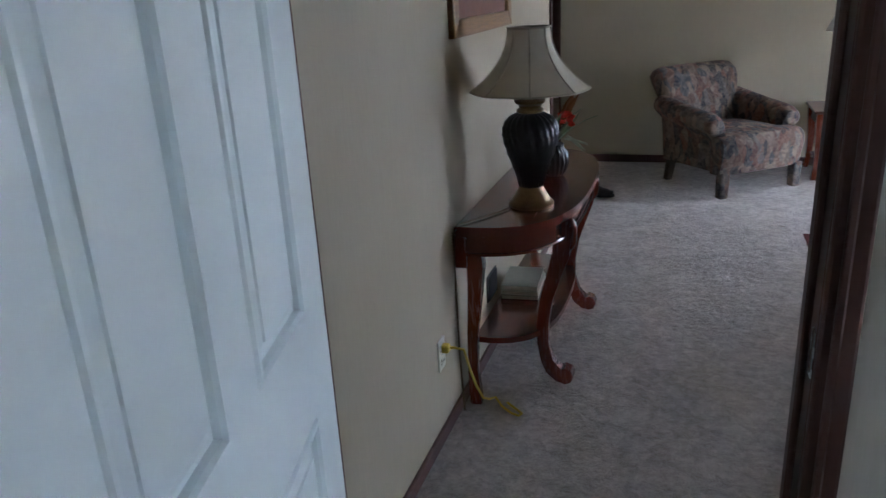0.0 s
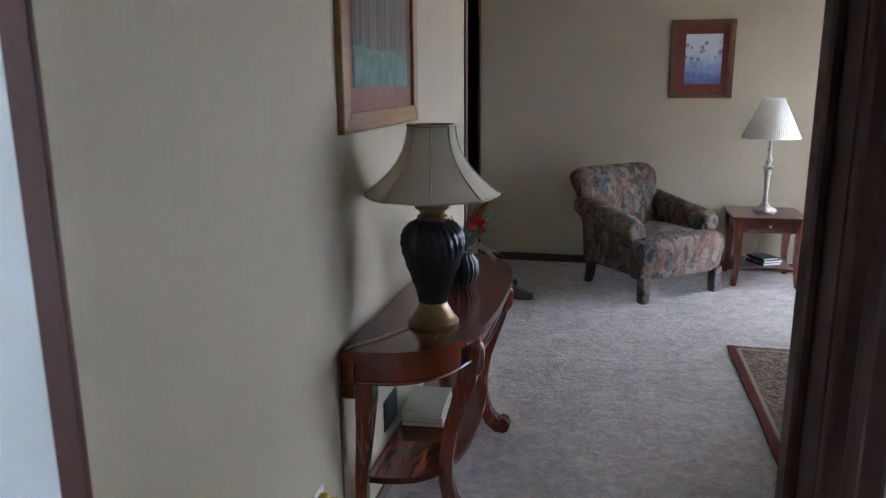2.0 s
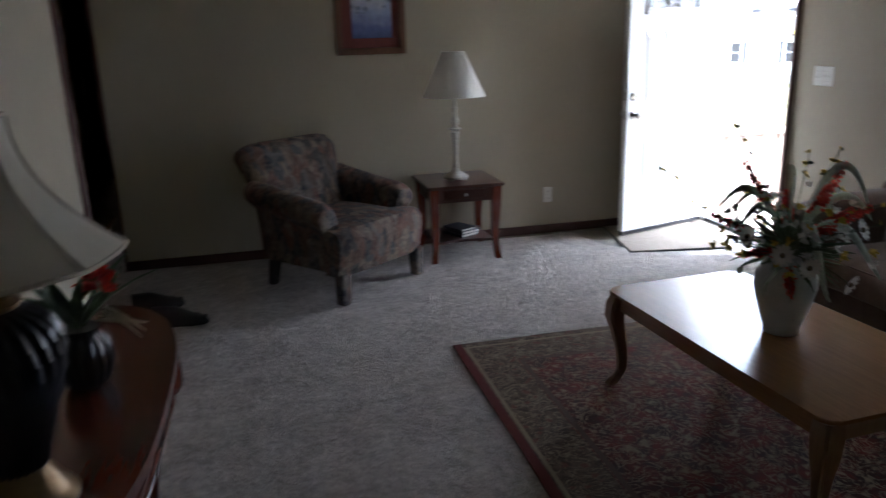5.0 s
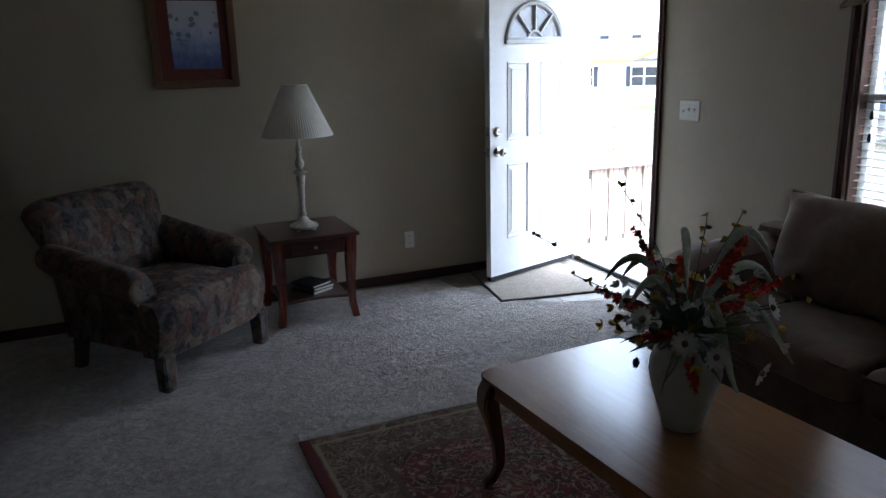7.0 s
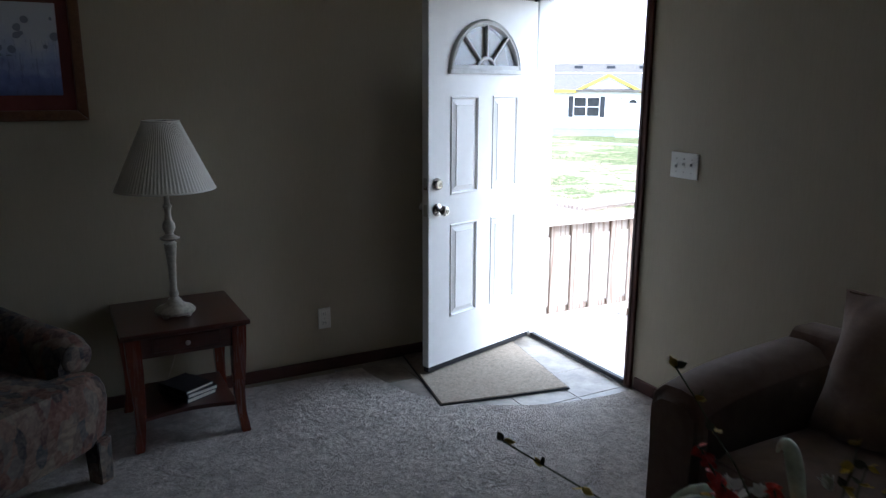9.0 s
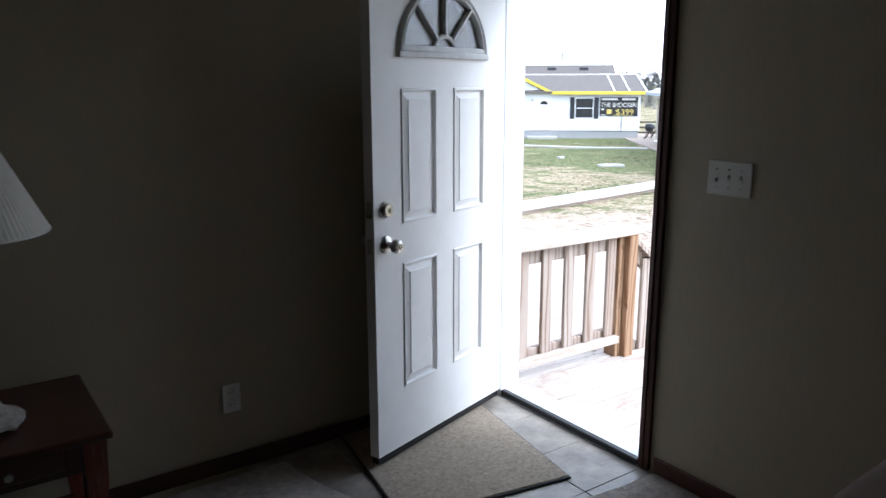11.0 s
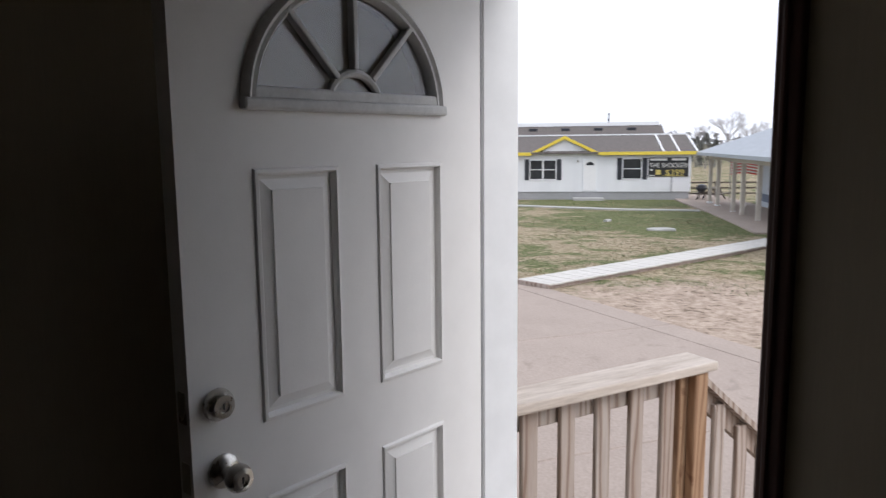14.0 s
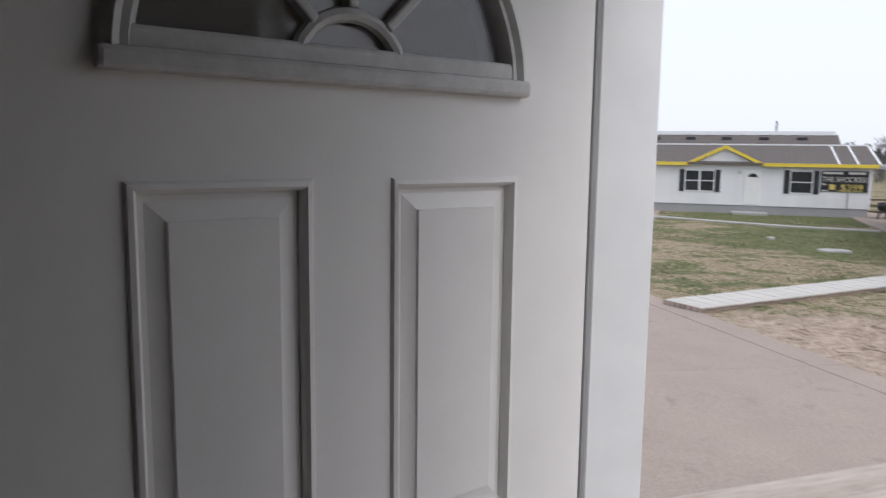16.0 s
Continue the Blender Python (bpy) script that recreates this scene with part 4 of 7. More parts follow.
def table_lamp_navy():
    t = thing("table_lamp", pose(XW + 0.228, 2.63, CON_H, 0, 0, 12), "table lamp with fluted navy urn and ivory bell shade", "lamp")
    part("foot", lathe([(0.084, 0), (0.086, 0.011), (0.081, 0.018), (0.072, 0.024), (0.069, 0.031), (0.057, 0.05), (0.048, 0.068), (0.045, 0.08)], 40), M_GOLD, t, "antique gold round foot", True)
    part("urn", lathe([(0.046, 0.076), (0.052, 0.105), (0.068, 0.155), (0.085, 0.2), (0.097, 0.242), (0.102, 0.272), (0.1, 0.298), (0.092, 0.32), (0.077, 0.337), (0.056, 0.348), (0.042, 0.352)], 192, 0.045, 24, 2.5), M_NAVY, t, "dark navy spirally fluted urn", True)
    part("collar", lathe([(0.042, 0.349), (0.05, 0.356), (0.05, 0.362), (0.04, 0.37), (0.042, 0.378), (0.056, 0.388), (0.058, 0.396), (0.05, 0.402), (0.016, 0.408), (0.012, 0.43), (0.012, 0.5)], 32), M_GOLD, t, "antique gold collar", True)
    prof = []
    for k in range(13):
        u = k / 12
        prof.append((0.216 - 0.141 * (1 - (1 - u) ** 2.2), 0.432 + 0.218 * u))
    sh = part("shade", shell(prof, 96, 8, 0.003, 0.035), M_SHADE, t, "ivory fabric bell shade with eight panels", True)
    for k in range(8):
        a = 2 * math.pi * k / 8
        part("piping", tube([((r + 0.001) * math.cos(a), (r + 0.001) * math.sin(a), z) for r, z in prof], 0.0035, 6), M_PIPING, sh)
    for r, z in (prof[0], prof[-1]):
        part("rim", tube([(r * (1 - 0.035 * abs(math.sin(4 * 2 * math.pi * k / 64))) * math.cos(2 * math.pi * k / 64), r * (1 - 0.035 * abs(math.sin(4 * 2 * math.pi * k / 64))) * math.sin(2 * math.pi * k / 64), z) for k in range(65)], 0.004, 6), M_PIPING, sh)
    part("harp", tube([(0.08 * math.cos(a), 0, 0.6) for a in (math.pi, 0)] , 0.002, 6), M_GOLD, t)
    part("finial", lathe([(0.004, 0.49), (0.004, 0.6), (0.012, 0.61), (0.008, 0.62), (0.003, 0.625)], 12), M_GOLD, t, "", True)


table_lamp_navy()


def console_vase():
    t = thing("flower_vase", pose(XW + 0.235, 3.1, CON_H), "small dark ribbed vase with a red rose", "vase")
    part("vase", lathe([(0.035, 0), (0.05, 0.02), (0.062, 0.06), (0.058, 0.1), (0.04, 0.125), (0.042, 0.14)], 72, 0.04, 18), M_NAVY, t, "", True)
    rng = random.Random(5)
    bm = bmesh.new()
    for k in range(26):
        a, e = rng.uniform(0, 6.28), rng.uniform(-0.3, 1.4)
        d = Vector((math.cos(a) * math.cos(e), math.sin(a) * math.cos(e), math.sin(e)))
        leaf(bm, Vector((0.045, 0.02, 0.235)) + d * 0.014, d, 0.035, 0.034, rng)
    part("rose", bm, M_RED, t, "red artificial rose", True)
    bm = bmesh.new()
    for k in range(14):
        a = rng.uniform(0, 6.28)
        d = Vector((math.cos(a) * 0.7, math.sin(a) * 0.7, 0.8)).normalized()
        leaf(bm, Vector((0, 0, 0.14)), d, rng.uniform(0.1, 0.24), 0.03, rng)
    part("leaves", bm, M_GREEN, t)
    bm = bmesh.new()
    for k in range(7):
        a = rng.uniform(0.2, 1.6)
        d = Vector((math.cos(a) * 0.5, math.sin(a) * 0.5, 0.9)).normalized()
        leaf(bm, Vector((0.01, 0.02, 0.2)), d, rng.uniform(0.12, 0.22), 0.035, rng)
    part("dried_leaves", bm, M_BROWNLEAF, t)
    bm = bmesh.new()
    for k in range(4):
        d = Vector((0.9, rng.uniform(-0.5, 0.5), -0.1 - 0.2 * k)).normalized()
        leaf(bm, Vector((0.05, 0.03 * k - 0.05, 0.17)), d, 0.1, 0.012, rng)
    part("sprigs", bm, M_SAGE, t)
    part("stems", tube([(0, 0, 0.1), (0.02, 0.01, 0.18), (0.045, 0.02, 0.235)], 0.003, 6), M_STEM, t)


def leaf(bm, base, d, length, width, rng):
    """One curved blade or petal from base along d."""
    d = d.normalized()
    side = d.cross(Vector((rng.uniform(-1, 1), rng.uniform(-1, 1), rng.uniform(-1, 1)))).normalized()
    nrm = side.cross(d)
    pts = []
    for k, w in enumerate((0.25, 0.9, 1.0, 0.6, 0.06)):
        u = k / 4
        c = base + d * (length * u) + nrm * (length * 0.16 * u * u) - Vector((0, 0, length * 0.12 * u * u))
        pts.append((bm.verts.new(c - side * width * w / 2), bm.verts.new(c + nrm * width * 0.12), bm.verts.new(c + side * width * w / 2)))
    for a, b in zip(pts, pts[1:]):
        bm.faces.new((a[0], a[1], b[1], b[0]))
        bm.faces.new((a[1], a[2], b[2], b[1]))


console_vase()


def book(name, m, w, d, h, cover, label):
    t = thing(name, m, label, "book")
    part("page_block", box(0.004, w - 0.003, 0.003, d - 0.003, 0.003, h - 0.003), M_PAGE, t)
    part("cover", box(0, w, 0, d, 0, 0.0028, 0.001, 1), cover, t)
    part("cover", box(0, w, 0, d, h - 0.0028, h, 0.001, 1), cover, t)
    part("spine", box(0, 0.004, 0, d, 0.0028, h - 0.0028), cover, t)


book("book", pose(XW + 0.035, 2.88, 0.228, 0, 0, 4), 0.165, 0.25, 0.022, M_BOOK2, "dark hardback book on the console shelf")
book("book", pose(XW + 0.04, 2.88, 0.25, 0, 0, 2), 0.16, 0.24, 0.02, M_BOOK1, "pale grey-green hardback book on the console shelf")
book("book", pose(XW + 0.035, 2.885, 0.27, 0, 0, 3), 0.16, 0.24, 0.022, M_BOOK1, "pale grey-green hardback book on the console shelf")


def console_cords():
    t = thing("yellow_extension_cord", pose(0, 0, 0), "yellow extension cord from the outlet to the carpet", "cord")
    part("cord", tube([(XW + 0.012, 2.135, 0.358), (XW + 0.05, 2.145, 0.358), (XW + 0.072, 2.18, 0.335), (XW + 0.085, 2.2, 0.25), (XW + 0.095, 2.24, 0.16), (XW + 0.1, 2.31, 0.07), (XW + 0.1, 2.39, 0.018), (XW + 0.115, 2.43, 0.006), (XW + 0.155, 2.37, 0.006), (XW + 0.2, 2.33, 0.006), (XW + 0.232, 2.318, 0.006), (XW + 0.24, 2.335, 0.006), (XW + 0.215, 2.36, 0.006), (XW + 0.17, 2.4, 0.006)], 0.0046, 8), M_CORD, t, "", True)
    part("plug", box(XW + 0.007, XW + 0.035, 2.12, 2.15, 0.343, 0.373, 0.006, 2), M_CORD, t)
    t2 = thing("lamp_cord", pose(0, 0, 0), "brown lamp cord hanging behind the console table", "cord")
    part("cord", tube([(XW + 0.16, 2.56, CON_H + 0.006), (XW + 0.1, 2.44, CON_H + 0.006), (XW + 0.03, 2.34, CON_H + 0.005), (XW + 0.012, 2.31, CON_H - 0.02), (XW + 0.012, 2.31, 0.5), (XW + 0.018, 2.3, 0.25), (XW + 0.03, 2.29, 0.02)], 0.0035, 8), M_CORD2, t2, "", True)


console_cords()


def wall_register():
    t = thing("air_register", pose(XW, 2.85, 0.31, 0, 0, 90), "dark grey metal air register low on the wall", "air vent")
    part("frame", box(-0.08, 0.08, -0.006, 0, -0.06, 0.06, 0.003, 1), M_DARKMETAL, t)
    for k in range(8):
        part("louvre", box(-0.068, 0.068, -0.012, -0.006, -0.05 + k * 0.013, -0.044 + k * 0.013), M_DARKMETAL, t)


wall_register()


def picture(name, m, w, h, fw, mat_bands, art, label, frame_mat):
    """A framed picture; local x along the wall, local -y out of it, origin at the lower corner."""
    t = thing(name, m, label, "picture")
    d = 0.024
    for nm, poly in (("rail", [(0, 0), (w, 0), (w - fw, fw), (fw, fw)]), ("rail", [(0, h), (fw, h - fw), (w - fw, h - fw), (w, h)]), ("stile", [(0, 0), (fw, fw), (fw, h - fw), (0, h)]), ("stile", [(w, 0), (w, h), (w - fw, h - fw), (w - fw, fw)])):
        p = part(nm, prism(poly, 0, d, 0.006, 2), frame_mat, t)
        p.matrix_basis = Matrix(((1, 0, 0, 0), (0, 0, -1, 0), (0, 1, 0, 0), (0, 0, 0, 1)))
    y = -0.010
    part("backing", box(fw * 0.5, w - fw * 0.5, -0.008, -0.001, fw * 0.5, h - fw * 0.5), mat_bands[0][1], t)
    for inset, mt in mat_bands:
        part("mat", box(inset, w - inset, y, y + 0.006, inset, h - inset), mt, t)
        y -= 0.0022
    art(t, y)
    return t


def art_iris(t, y):
    w, h = 0.475, 0.595
    part("print", box(0.112, w - 0.092, y, y + 0.004, 0.108, h - 0.108), M_IRISART, t, "pale print of dark blue irises")


def iris_print():
    n = Nodes("iris_print")
    sep = n.add("ShaderNodeSeparateXYZ")
    n.link(n.coord, sep.inputs[0])
    z = n.math("MULTIPLY", n.math("SUBTRACT", sep.outputs[2], 0.11), 2.65)
    wob = n.noise(18, 4)
    z2 = n.math("ADD", z, n.math("MULTIPLY", n.math("SUBTRACT", wob, 0.5), 0.5))
    col = n.ramp(z2, [(0.0, (0.1, 0.13, 0.28)), (0.2, (0.16, 0.2, 0.42)), (0.42, (0.36, 0.42, 0.6)), (0.62, (0.55, 0.58, 0.64)), (1.0, (0.6, 0.62, 0.66))])
    vor = n.add("ShaderNodeTexVoronoi")
    vor.inputs["Scale"].default_value = 21
    n.link(n.coord, vor.inputs["Vector"])
    blob = n.math("LESS_THAN", n.math("ADD", vor.outputs["Distance"], n.math("MULTIPLY", wob, 0.4)), 0.52)
    zone = n.math("MULTIPLY", n.math("GREATER_THAN", z, 0.42), n.math("LESS_THAN", z, 0.86))
    col = n.mix(n.math("MULTIPLY", n.math("MULTIPLY", blob, zone), 0.75), col, (0.13, 0.15, 0.22))
    stalk = n.math("LESS_THAN", n.noise(1.0, 3, 0.6, n.stretch(130, 1, 7)), 0.4)
    zone2 = n.math("LESS_THAN", z, 0.6)
    col = n.mix(n.math("MULTIPLY", n.math("MULTIPLY", stalk, zone2), 0.5), col, (0.08, 0.1, 0.2))
    return n.done(col, 0.35, 0, 0.5)


def wood_scene():
    """A dim painting of tree trunks over a teal meadow, on a red-brown lower band."""
    n = Nodes("forest_painting")
    sep = n.add("ShaderNodeSeparateXYZ")
    n.link(n.coord, sep.inputs[0])
    z = sep.outputs[2]
    wob = n.noise(14, 5)
    trunks = n.noise(1.0, 4, 0.6, n.stretch(38, 1, 2.0), 0.6)
    trees = n.ramp(trunks, [(0.35, (0.035, 0.035, 0.038)), (0.5, (0.1, 0.095, 0.09)), (0.65, (0.22, 0.16, 0.14))])
    meadow = n.ramp(wob, [(0.35, (0.07, 0.13, 0.12)), (0.65, (0.17, 0.28, 0.25))])
    zz = n.math("ADD", z, n.math("MULTIPLY", n.math("SUBTRACT", wob, 0.5), 0.08))
    col = n.mix(n.math("GREATER_THAN", zz, 0.26), meadow, trees)
    fig = n.math("LESS_THAN", n.math("ADD", n.math("ABSOLUTE", n.math("SUBTRACT", sep.outputs[0], 0.5)), n.math("MULTIPLY", wob, 0.1)), 0.11)
    fig = n.math("MULTIPLY", fig, n.math("GREATER_THAN", z, 0.5))
    col = n.mix(n.math("MULTIPLY", fig, 0.6), col, (0.3, 0.17, 0.14))
    return n.done(col, 0.3, 0, 0.5)


M_IRISART = iris_print()
M_FOREST = wood_scene()
M_BURGUNDY = plain("burgundy_mat_board", (0.15, 0.035, 0.028), 0.7, vary=0.12)
M_REDBROWN = plain("red_brown_mat_board", (0.2, 0.085, 0.055), 0.7, vary=0.12)
M_FRAME1 = wood("brown_frame_wood", (0.1, 0.042, 0.02), (0.22, 0.105, 0.05), 0.35, "z", 1.0, 0.3)
M_FRAME2 = wood("golden_frame_wood", (0.2, 0.095, 0.032), (0.4, 0.22, 0.085), 0.35, "x", 1.0, 0.3)

picture("picture_frame", pose(0.424, YN, 1.374), 0.475, 0.595, 0.045, [(0.04, M_BURGUNDY)], art_iris, "brown wooden frame with burgundy mat and iris print", M_FRAME1)


def art_forest(t, y):
    part("print", box(0.12, 0.85 - 0.12, y, y + 0.004, 0.135, 0.72 - 0.1), M_FOREST, t, "dim forest painting with teal meadow")


picture("picture_frame", pose(XW, 2.409, 1.372, 0, 0, 90), 0.85, 0.72, 0.06, [(0.055, M_REDBROWN)], art_forest, "large golden wooden frame with forest painting", M_FRAME2)


# ---------- north side: armchair, side table and lamp ----------
def loft(rings, smooth=True):
    """A closed skin over rings of points."""
    bm = bmesh.new()
    vs = [[bm.verts.new(p) for p in r] for r in rings]
    n = len(vs[0])
    for a, b in zip(vs, vs[1:]):
        for j in range(n):
            bm.faces.new((a[j], a[(j + 1) % n], b[(j + 1) % n], b[j]))
    bm.faces.new(vs[0][::-1])
    bm.faces.new(vs[-1])
    bmesh.ops.recalc_face_normals(bm, faces=bm.faces)
    return bm


def armchair():
    t = thing("armchair", pose(0.3, 5.962, 0, 0, 0, 39.7), "armchair in faded multicoloured tapestry upholstery", "armchair")
    # local: x to the chair's right hand side seen from the front, -y the front
    seat = cushion(-0.262, 0.262, -0.36, 0.22, 0.27, 0.455, 0.05, 0.022, 7)
    part("seat_cushion", seat, M_TAPESTRY, t, "", True)
    part("seat_frame", box(-0.335, 0.335, -0.345, 0.3, 0.165, 0.29, 0.02, 2), M_TAPESTRY, t, "", True)
    # the seat's front bulges out and falls over the frame, as wide as the arms
    rings = []
    for k in range(13):
        x = -0.372 + 0.744 * k / 12
        e = 1 - abs(2 * k / 12 - 1) ** 5
        yb = -0.375 - 0.035 * e
        zt = 0.438 + 0.022 * e
        rings.append([(x, -0.245, 0.17), (x, -0.33, 0.168), (x, yb + 0.03, 0.172), (x, yb + 0.012, 0.26), (x, yb - 0.004, 0.345), (x, yb + 0.004, 0.395), (x, yb + 0.028, zt - 0.012), (x, yb + 0.07, zt), (x, -0.262, zt - 0.002), (x, -0.245, 0.4)])
    part("front_panel", loft(rings), M_TAPESTRY, t, "", True)
    # the back leans and flares out to padded wings at its upper corners
    rings = []
    for k in range(15):
        u = k / 14
        z = 0.28 + 0.6 * u
        w = 0.32 + 0.095 * u ** 1.6
        if u > 0.9:
            w *= 1 - ((u - 0.9) / 0.1) ** 2 * 0.08
        yc = 0.22 + 0.2 * u
        th = 0.082 if u < 0.82 else 0.082 * math.sqrt(max(0.03, 1 - ((u - 0.82) / 0.185) ** 2))
        ring = []
        for j in range(32):
            a = 2 * math.pi * j / 32
            c, q = math.cos(a), math.sin(a)
            crown = -0.045 * u * u * abs(c) ** 4
            wing = 0.035 * u * abs(c) ** 6
            ring.append((w * math.copysign(abs(c) ** 0.45, c), yc + wing + th * math.copysign(abs(q) ** 0.6, q), z + crown))
        rings.append(ring)
    part("backrest", loft(rings), M_TAPESTRY, t, "", True)
    for s in (-1, 1):
        rings = []
        for k in range(17):
            u = k / 16
            y = -0.262 + 0.6 * u
            nose = math.sqrt(max(0.0, 1 - (1 - min(1, u / 0.16)) ** 2))
            h = 0.555 + 0.035 * nose + 0.085 * u ** 1.3
            r = 0.058 + 0.014 * nose
            cx, cz = 0.05 + 0.006 * u, h - r
            ring = [(-0.035, 0.17), (-0.035, 0.36), (-0.035, cz - 0.02)]
            for j in range(9):
                a = math.pi - (math.pi * 1.28) * j / 8
                ring.append((cx + (r + 0.016) * math.cos(a), cz + r * math.sin(a)))
            ring += [(0.06, cz - r - 0.035), (0.045, 0.36), (0.03, 0.17)]
            rings.append([(s * (0.3 + px), y, pz) for px, pz in ring])
        arm = part("armrest", loft(rings), M_TAPESTRY, t, "", True)
        disc = bmesh.new()
        cs = []
        for d, g in ((0.012, 1.0), (-0.004, 1.0), (-0.014, 0.86), (-0.017, 0.6)):
            cs.append([(s * (0.352 + g * 0.07 * math.cos(a)), -0.262 + d, 0.5 + g * 0.06 * math.sin(a)) for a in [2 * math.pi * j / 20 for j in range(20)]])
        part("arm_front", loft(cs), M_TAPESTRY, arm, "", True)
        part("front_leg", bar([(s * 0.338, -0.345, 0, 0.033, 0.033), (s * 0.335, -0.345, 0.19, 0.038, 0.038)], 0.007), M_TAPESTRY, t, "fabric-covered block leg")
        part("rear_leg", bar([(s * 0.3, 0.31, 0, 0.026, 0.026), (s * 0.3, 0.27, 0.18, 0.03, 0.03)], 0.005), M_DARKLEG, t, "dark stained tapered leg")


M_DARKLEG = wood("dark_leg_wood", (0.015, 0.009, 0.007), (0.04, 0.022, 0.015), 0.4, "z")
armchair()


def side_table():
    t = thing("side_table", pose(1.165, 6.315, 0), "cherry side table with drawer and lower shelf", "side table")
    top = part("tabletop", box(-0.265, 0.265, -0.262, 0.262, 0.508, 0.53, 0.007, 3), M_CHERRYX, t)
    part("apron", box(-0.2, 0.2, 0.2, 0.215, 0.41, 0.508), M_CHERRYX, t)
    for s in (-1, 1):
        part("apron", box(s * 0.215 - 0.008, s * 0.215 + 0.008, -0.2, 0.2, 0.41, 0.508), M_CHERRYX, t)
        for q in (-1, 1):
            part("leg", bar([(s * 0.226, q * 0.226, 0, 0.021, 0.021), (s * 0.213, q * 0.213, 0.09, 0.02, 0.02), (s * 0.208, q * 0.208, 0.2, 0.023, 0.023), (s * 0.213, q * 0.213, 0.36, 0.03, 0.03), (s * 0.218, q * 0.218, 0.508, 0.031, 0.031)], 0.004), M_CHERRYZ, t)
    part("apron", box(-0.2, 0.2, -0.222, -0.206, 0.41, 0.508), M_CHERRYX, t)
    dr = part("drawer", box(-0.14, 0.14, -0.23, -0.215, 0.43, 0.495, 0.004, 1), M_CHERRYX, t)
    kb = lathe([(0.006, 0), (0.005, 0.01), (0.011, 0.016), (0.01, 0.022), (0.004, 0.024)], 16)
    bmesh.ops.rotate(kb, verts=kb.verts, cent=(0, 0, 0), matrix=Matrix.Rotation(radians(90), 3, "X"))
    part("knob", kb, M_METAL, dr, "small brushed metal drawer knob", True, pose(0, -0.23, 0.462))
    poly = []
    for k in range(13):
        u = k / 12
        poly.append((-0.2 + 0.4 * u, -0.2 + 0.035 * math.sin(math.pi * u)))
    poly += [(0.2, 0.2), (-0.2, 0.2)]
    part("lower_shelf", prism(poly, 0.118, 0.136, 0.004, 2), M_CHERRYX, t)


side_table()
book("book", pose(1.16, 6.18, 0.136, 0, 0, 28), 0.16, 0.2, 0.022, M_BOOK2, "dark hardback book on the side table shelf")
book("book", pose(1.165, 6.185, 0.158, 0, 0, 24), 0.155, 0.195, 0.02, M_BOOK2, "dark hardback book on the side table shelf")
book("book", pose(1.16, 6.185, 0.178, 0, 0, 30), 0.15, 0.19, 0.015, M_BOOK2, "dark hardback book on the side table shelf")


def table_lamp_cream():
    t = thing("table_lamp", pose(1.152, 6.275, 0.53), "distressed cream candlestick lamp with white pleated shade", "lamp")
    foot = part("foot", lathe([(0.084, 0.014), (0.086, 0.026), (0.078, 0.036), (0.05, 0.046), (0.034, 0.06), (0.026, 0.075)], 32), M_CREAMPAINT, t, "", True)
    for k in range(4):
        a = math.pi / 4 + k * math.pi / 2
        part("toe", lathe([(0.01, 0), (0.016, 0.008), (0.012, 0.02)], 12), M_CREAMPAINT, foot, "", True, pose(0.066 * math.cos(a), 0.066 * math.sin(a), 0))
    part("stem", lathe([(0.026, 0.07), (0.017, 0.085), (0.02, 0.1), (0.014, 0.12), (0.015, 0.17), (0.019, 0.25), (0.026, 0.31), (0.028, 0.325), (0.018, 0.335), (0.04, 0.345), (0.042, 0.35), (0.024, 0.358), (0.017, 0.37), (0.026, 0.39), (0.026, 0.41), (0.015, 0.43), (0.013, 0.46), (0.016, 0.48), (0.02, 0.49), (0.012, 0.5), (0.01, 0.56)], 28), M_CREAMPAINT, t, "", True)
    prof = [(0.205 - 0.132 * k / 8, 0.565 + 0.285 * k / 8) for k in range(9)]
    bm = bmesh.new()
    n = 160
    full = prof + [(r - 0.003, z) for r, z in reversed(prof)]
    rings = []
    for r, z in full:
        rings.append([bm.verts.new(((r + (0.0022 if k % 2 else -0.0006)) * math.cos(2 * math.pi * k / n), (r + (0.0022 if k % 2 else -0.0006)) * math.sin(2 * math.pi * k / n), z)) for k in range(n)])
    for a, b in zip(rings, rings[1:] + rings[:1]):
        for k in range(n):
            bm.faces.new((a[k], a[(k + 1) % n], b[(k + 1) % n], b[k]))
    sh = part("shade", bm, M_SHADE2, t, "white pleated cone shade")
    for r, z in (prof[0], prof[-1]):
        part("rim", tube([(r * math.cos(2 * math.pi * k / 48), r * math.sin(2 * math.pi * k / 48), z) for k in range(49)], 0.004, 6), M_SHADE2, sh)
    part("spider", tube([(-0.064, 0, 0.852), (0.064, 0, 0.852)], 0.002, 6), M_METAL, t)


table_lamp_cream()


def lamp_cord_far():
    t = thing("lamp_cord", pose(0, 0, 0), "pale lamp cord hanging behind the side table", "cord")
    part("cord", tube([(1.17, 6.36, 0.535), (1.18, 6.5, 0.536), (1.19, 6.583, 0.525), (1.2, 6.583, 0.4), (1.17, 6.57, 0.22), (1.12, 6.57, 0.09), (1.05, 6.57, 0.02)], 0.003, 8), M_PIPING, t, "", True)


lamp_cord_far()


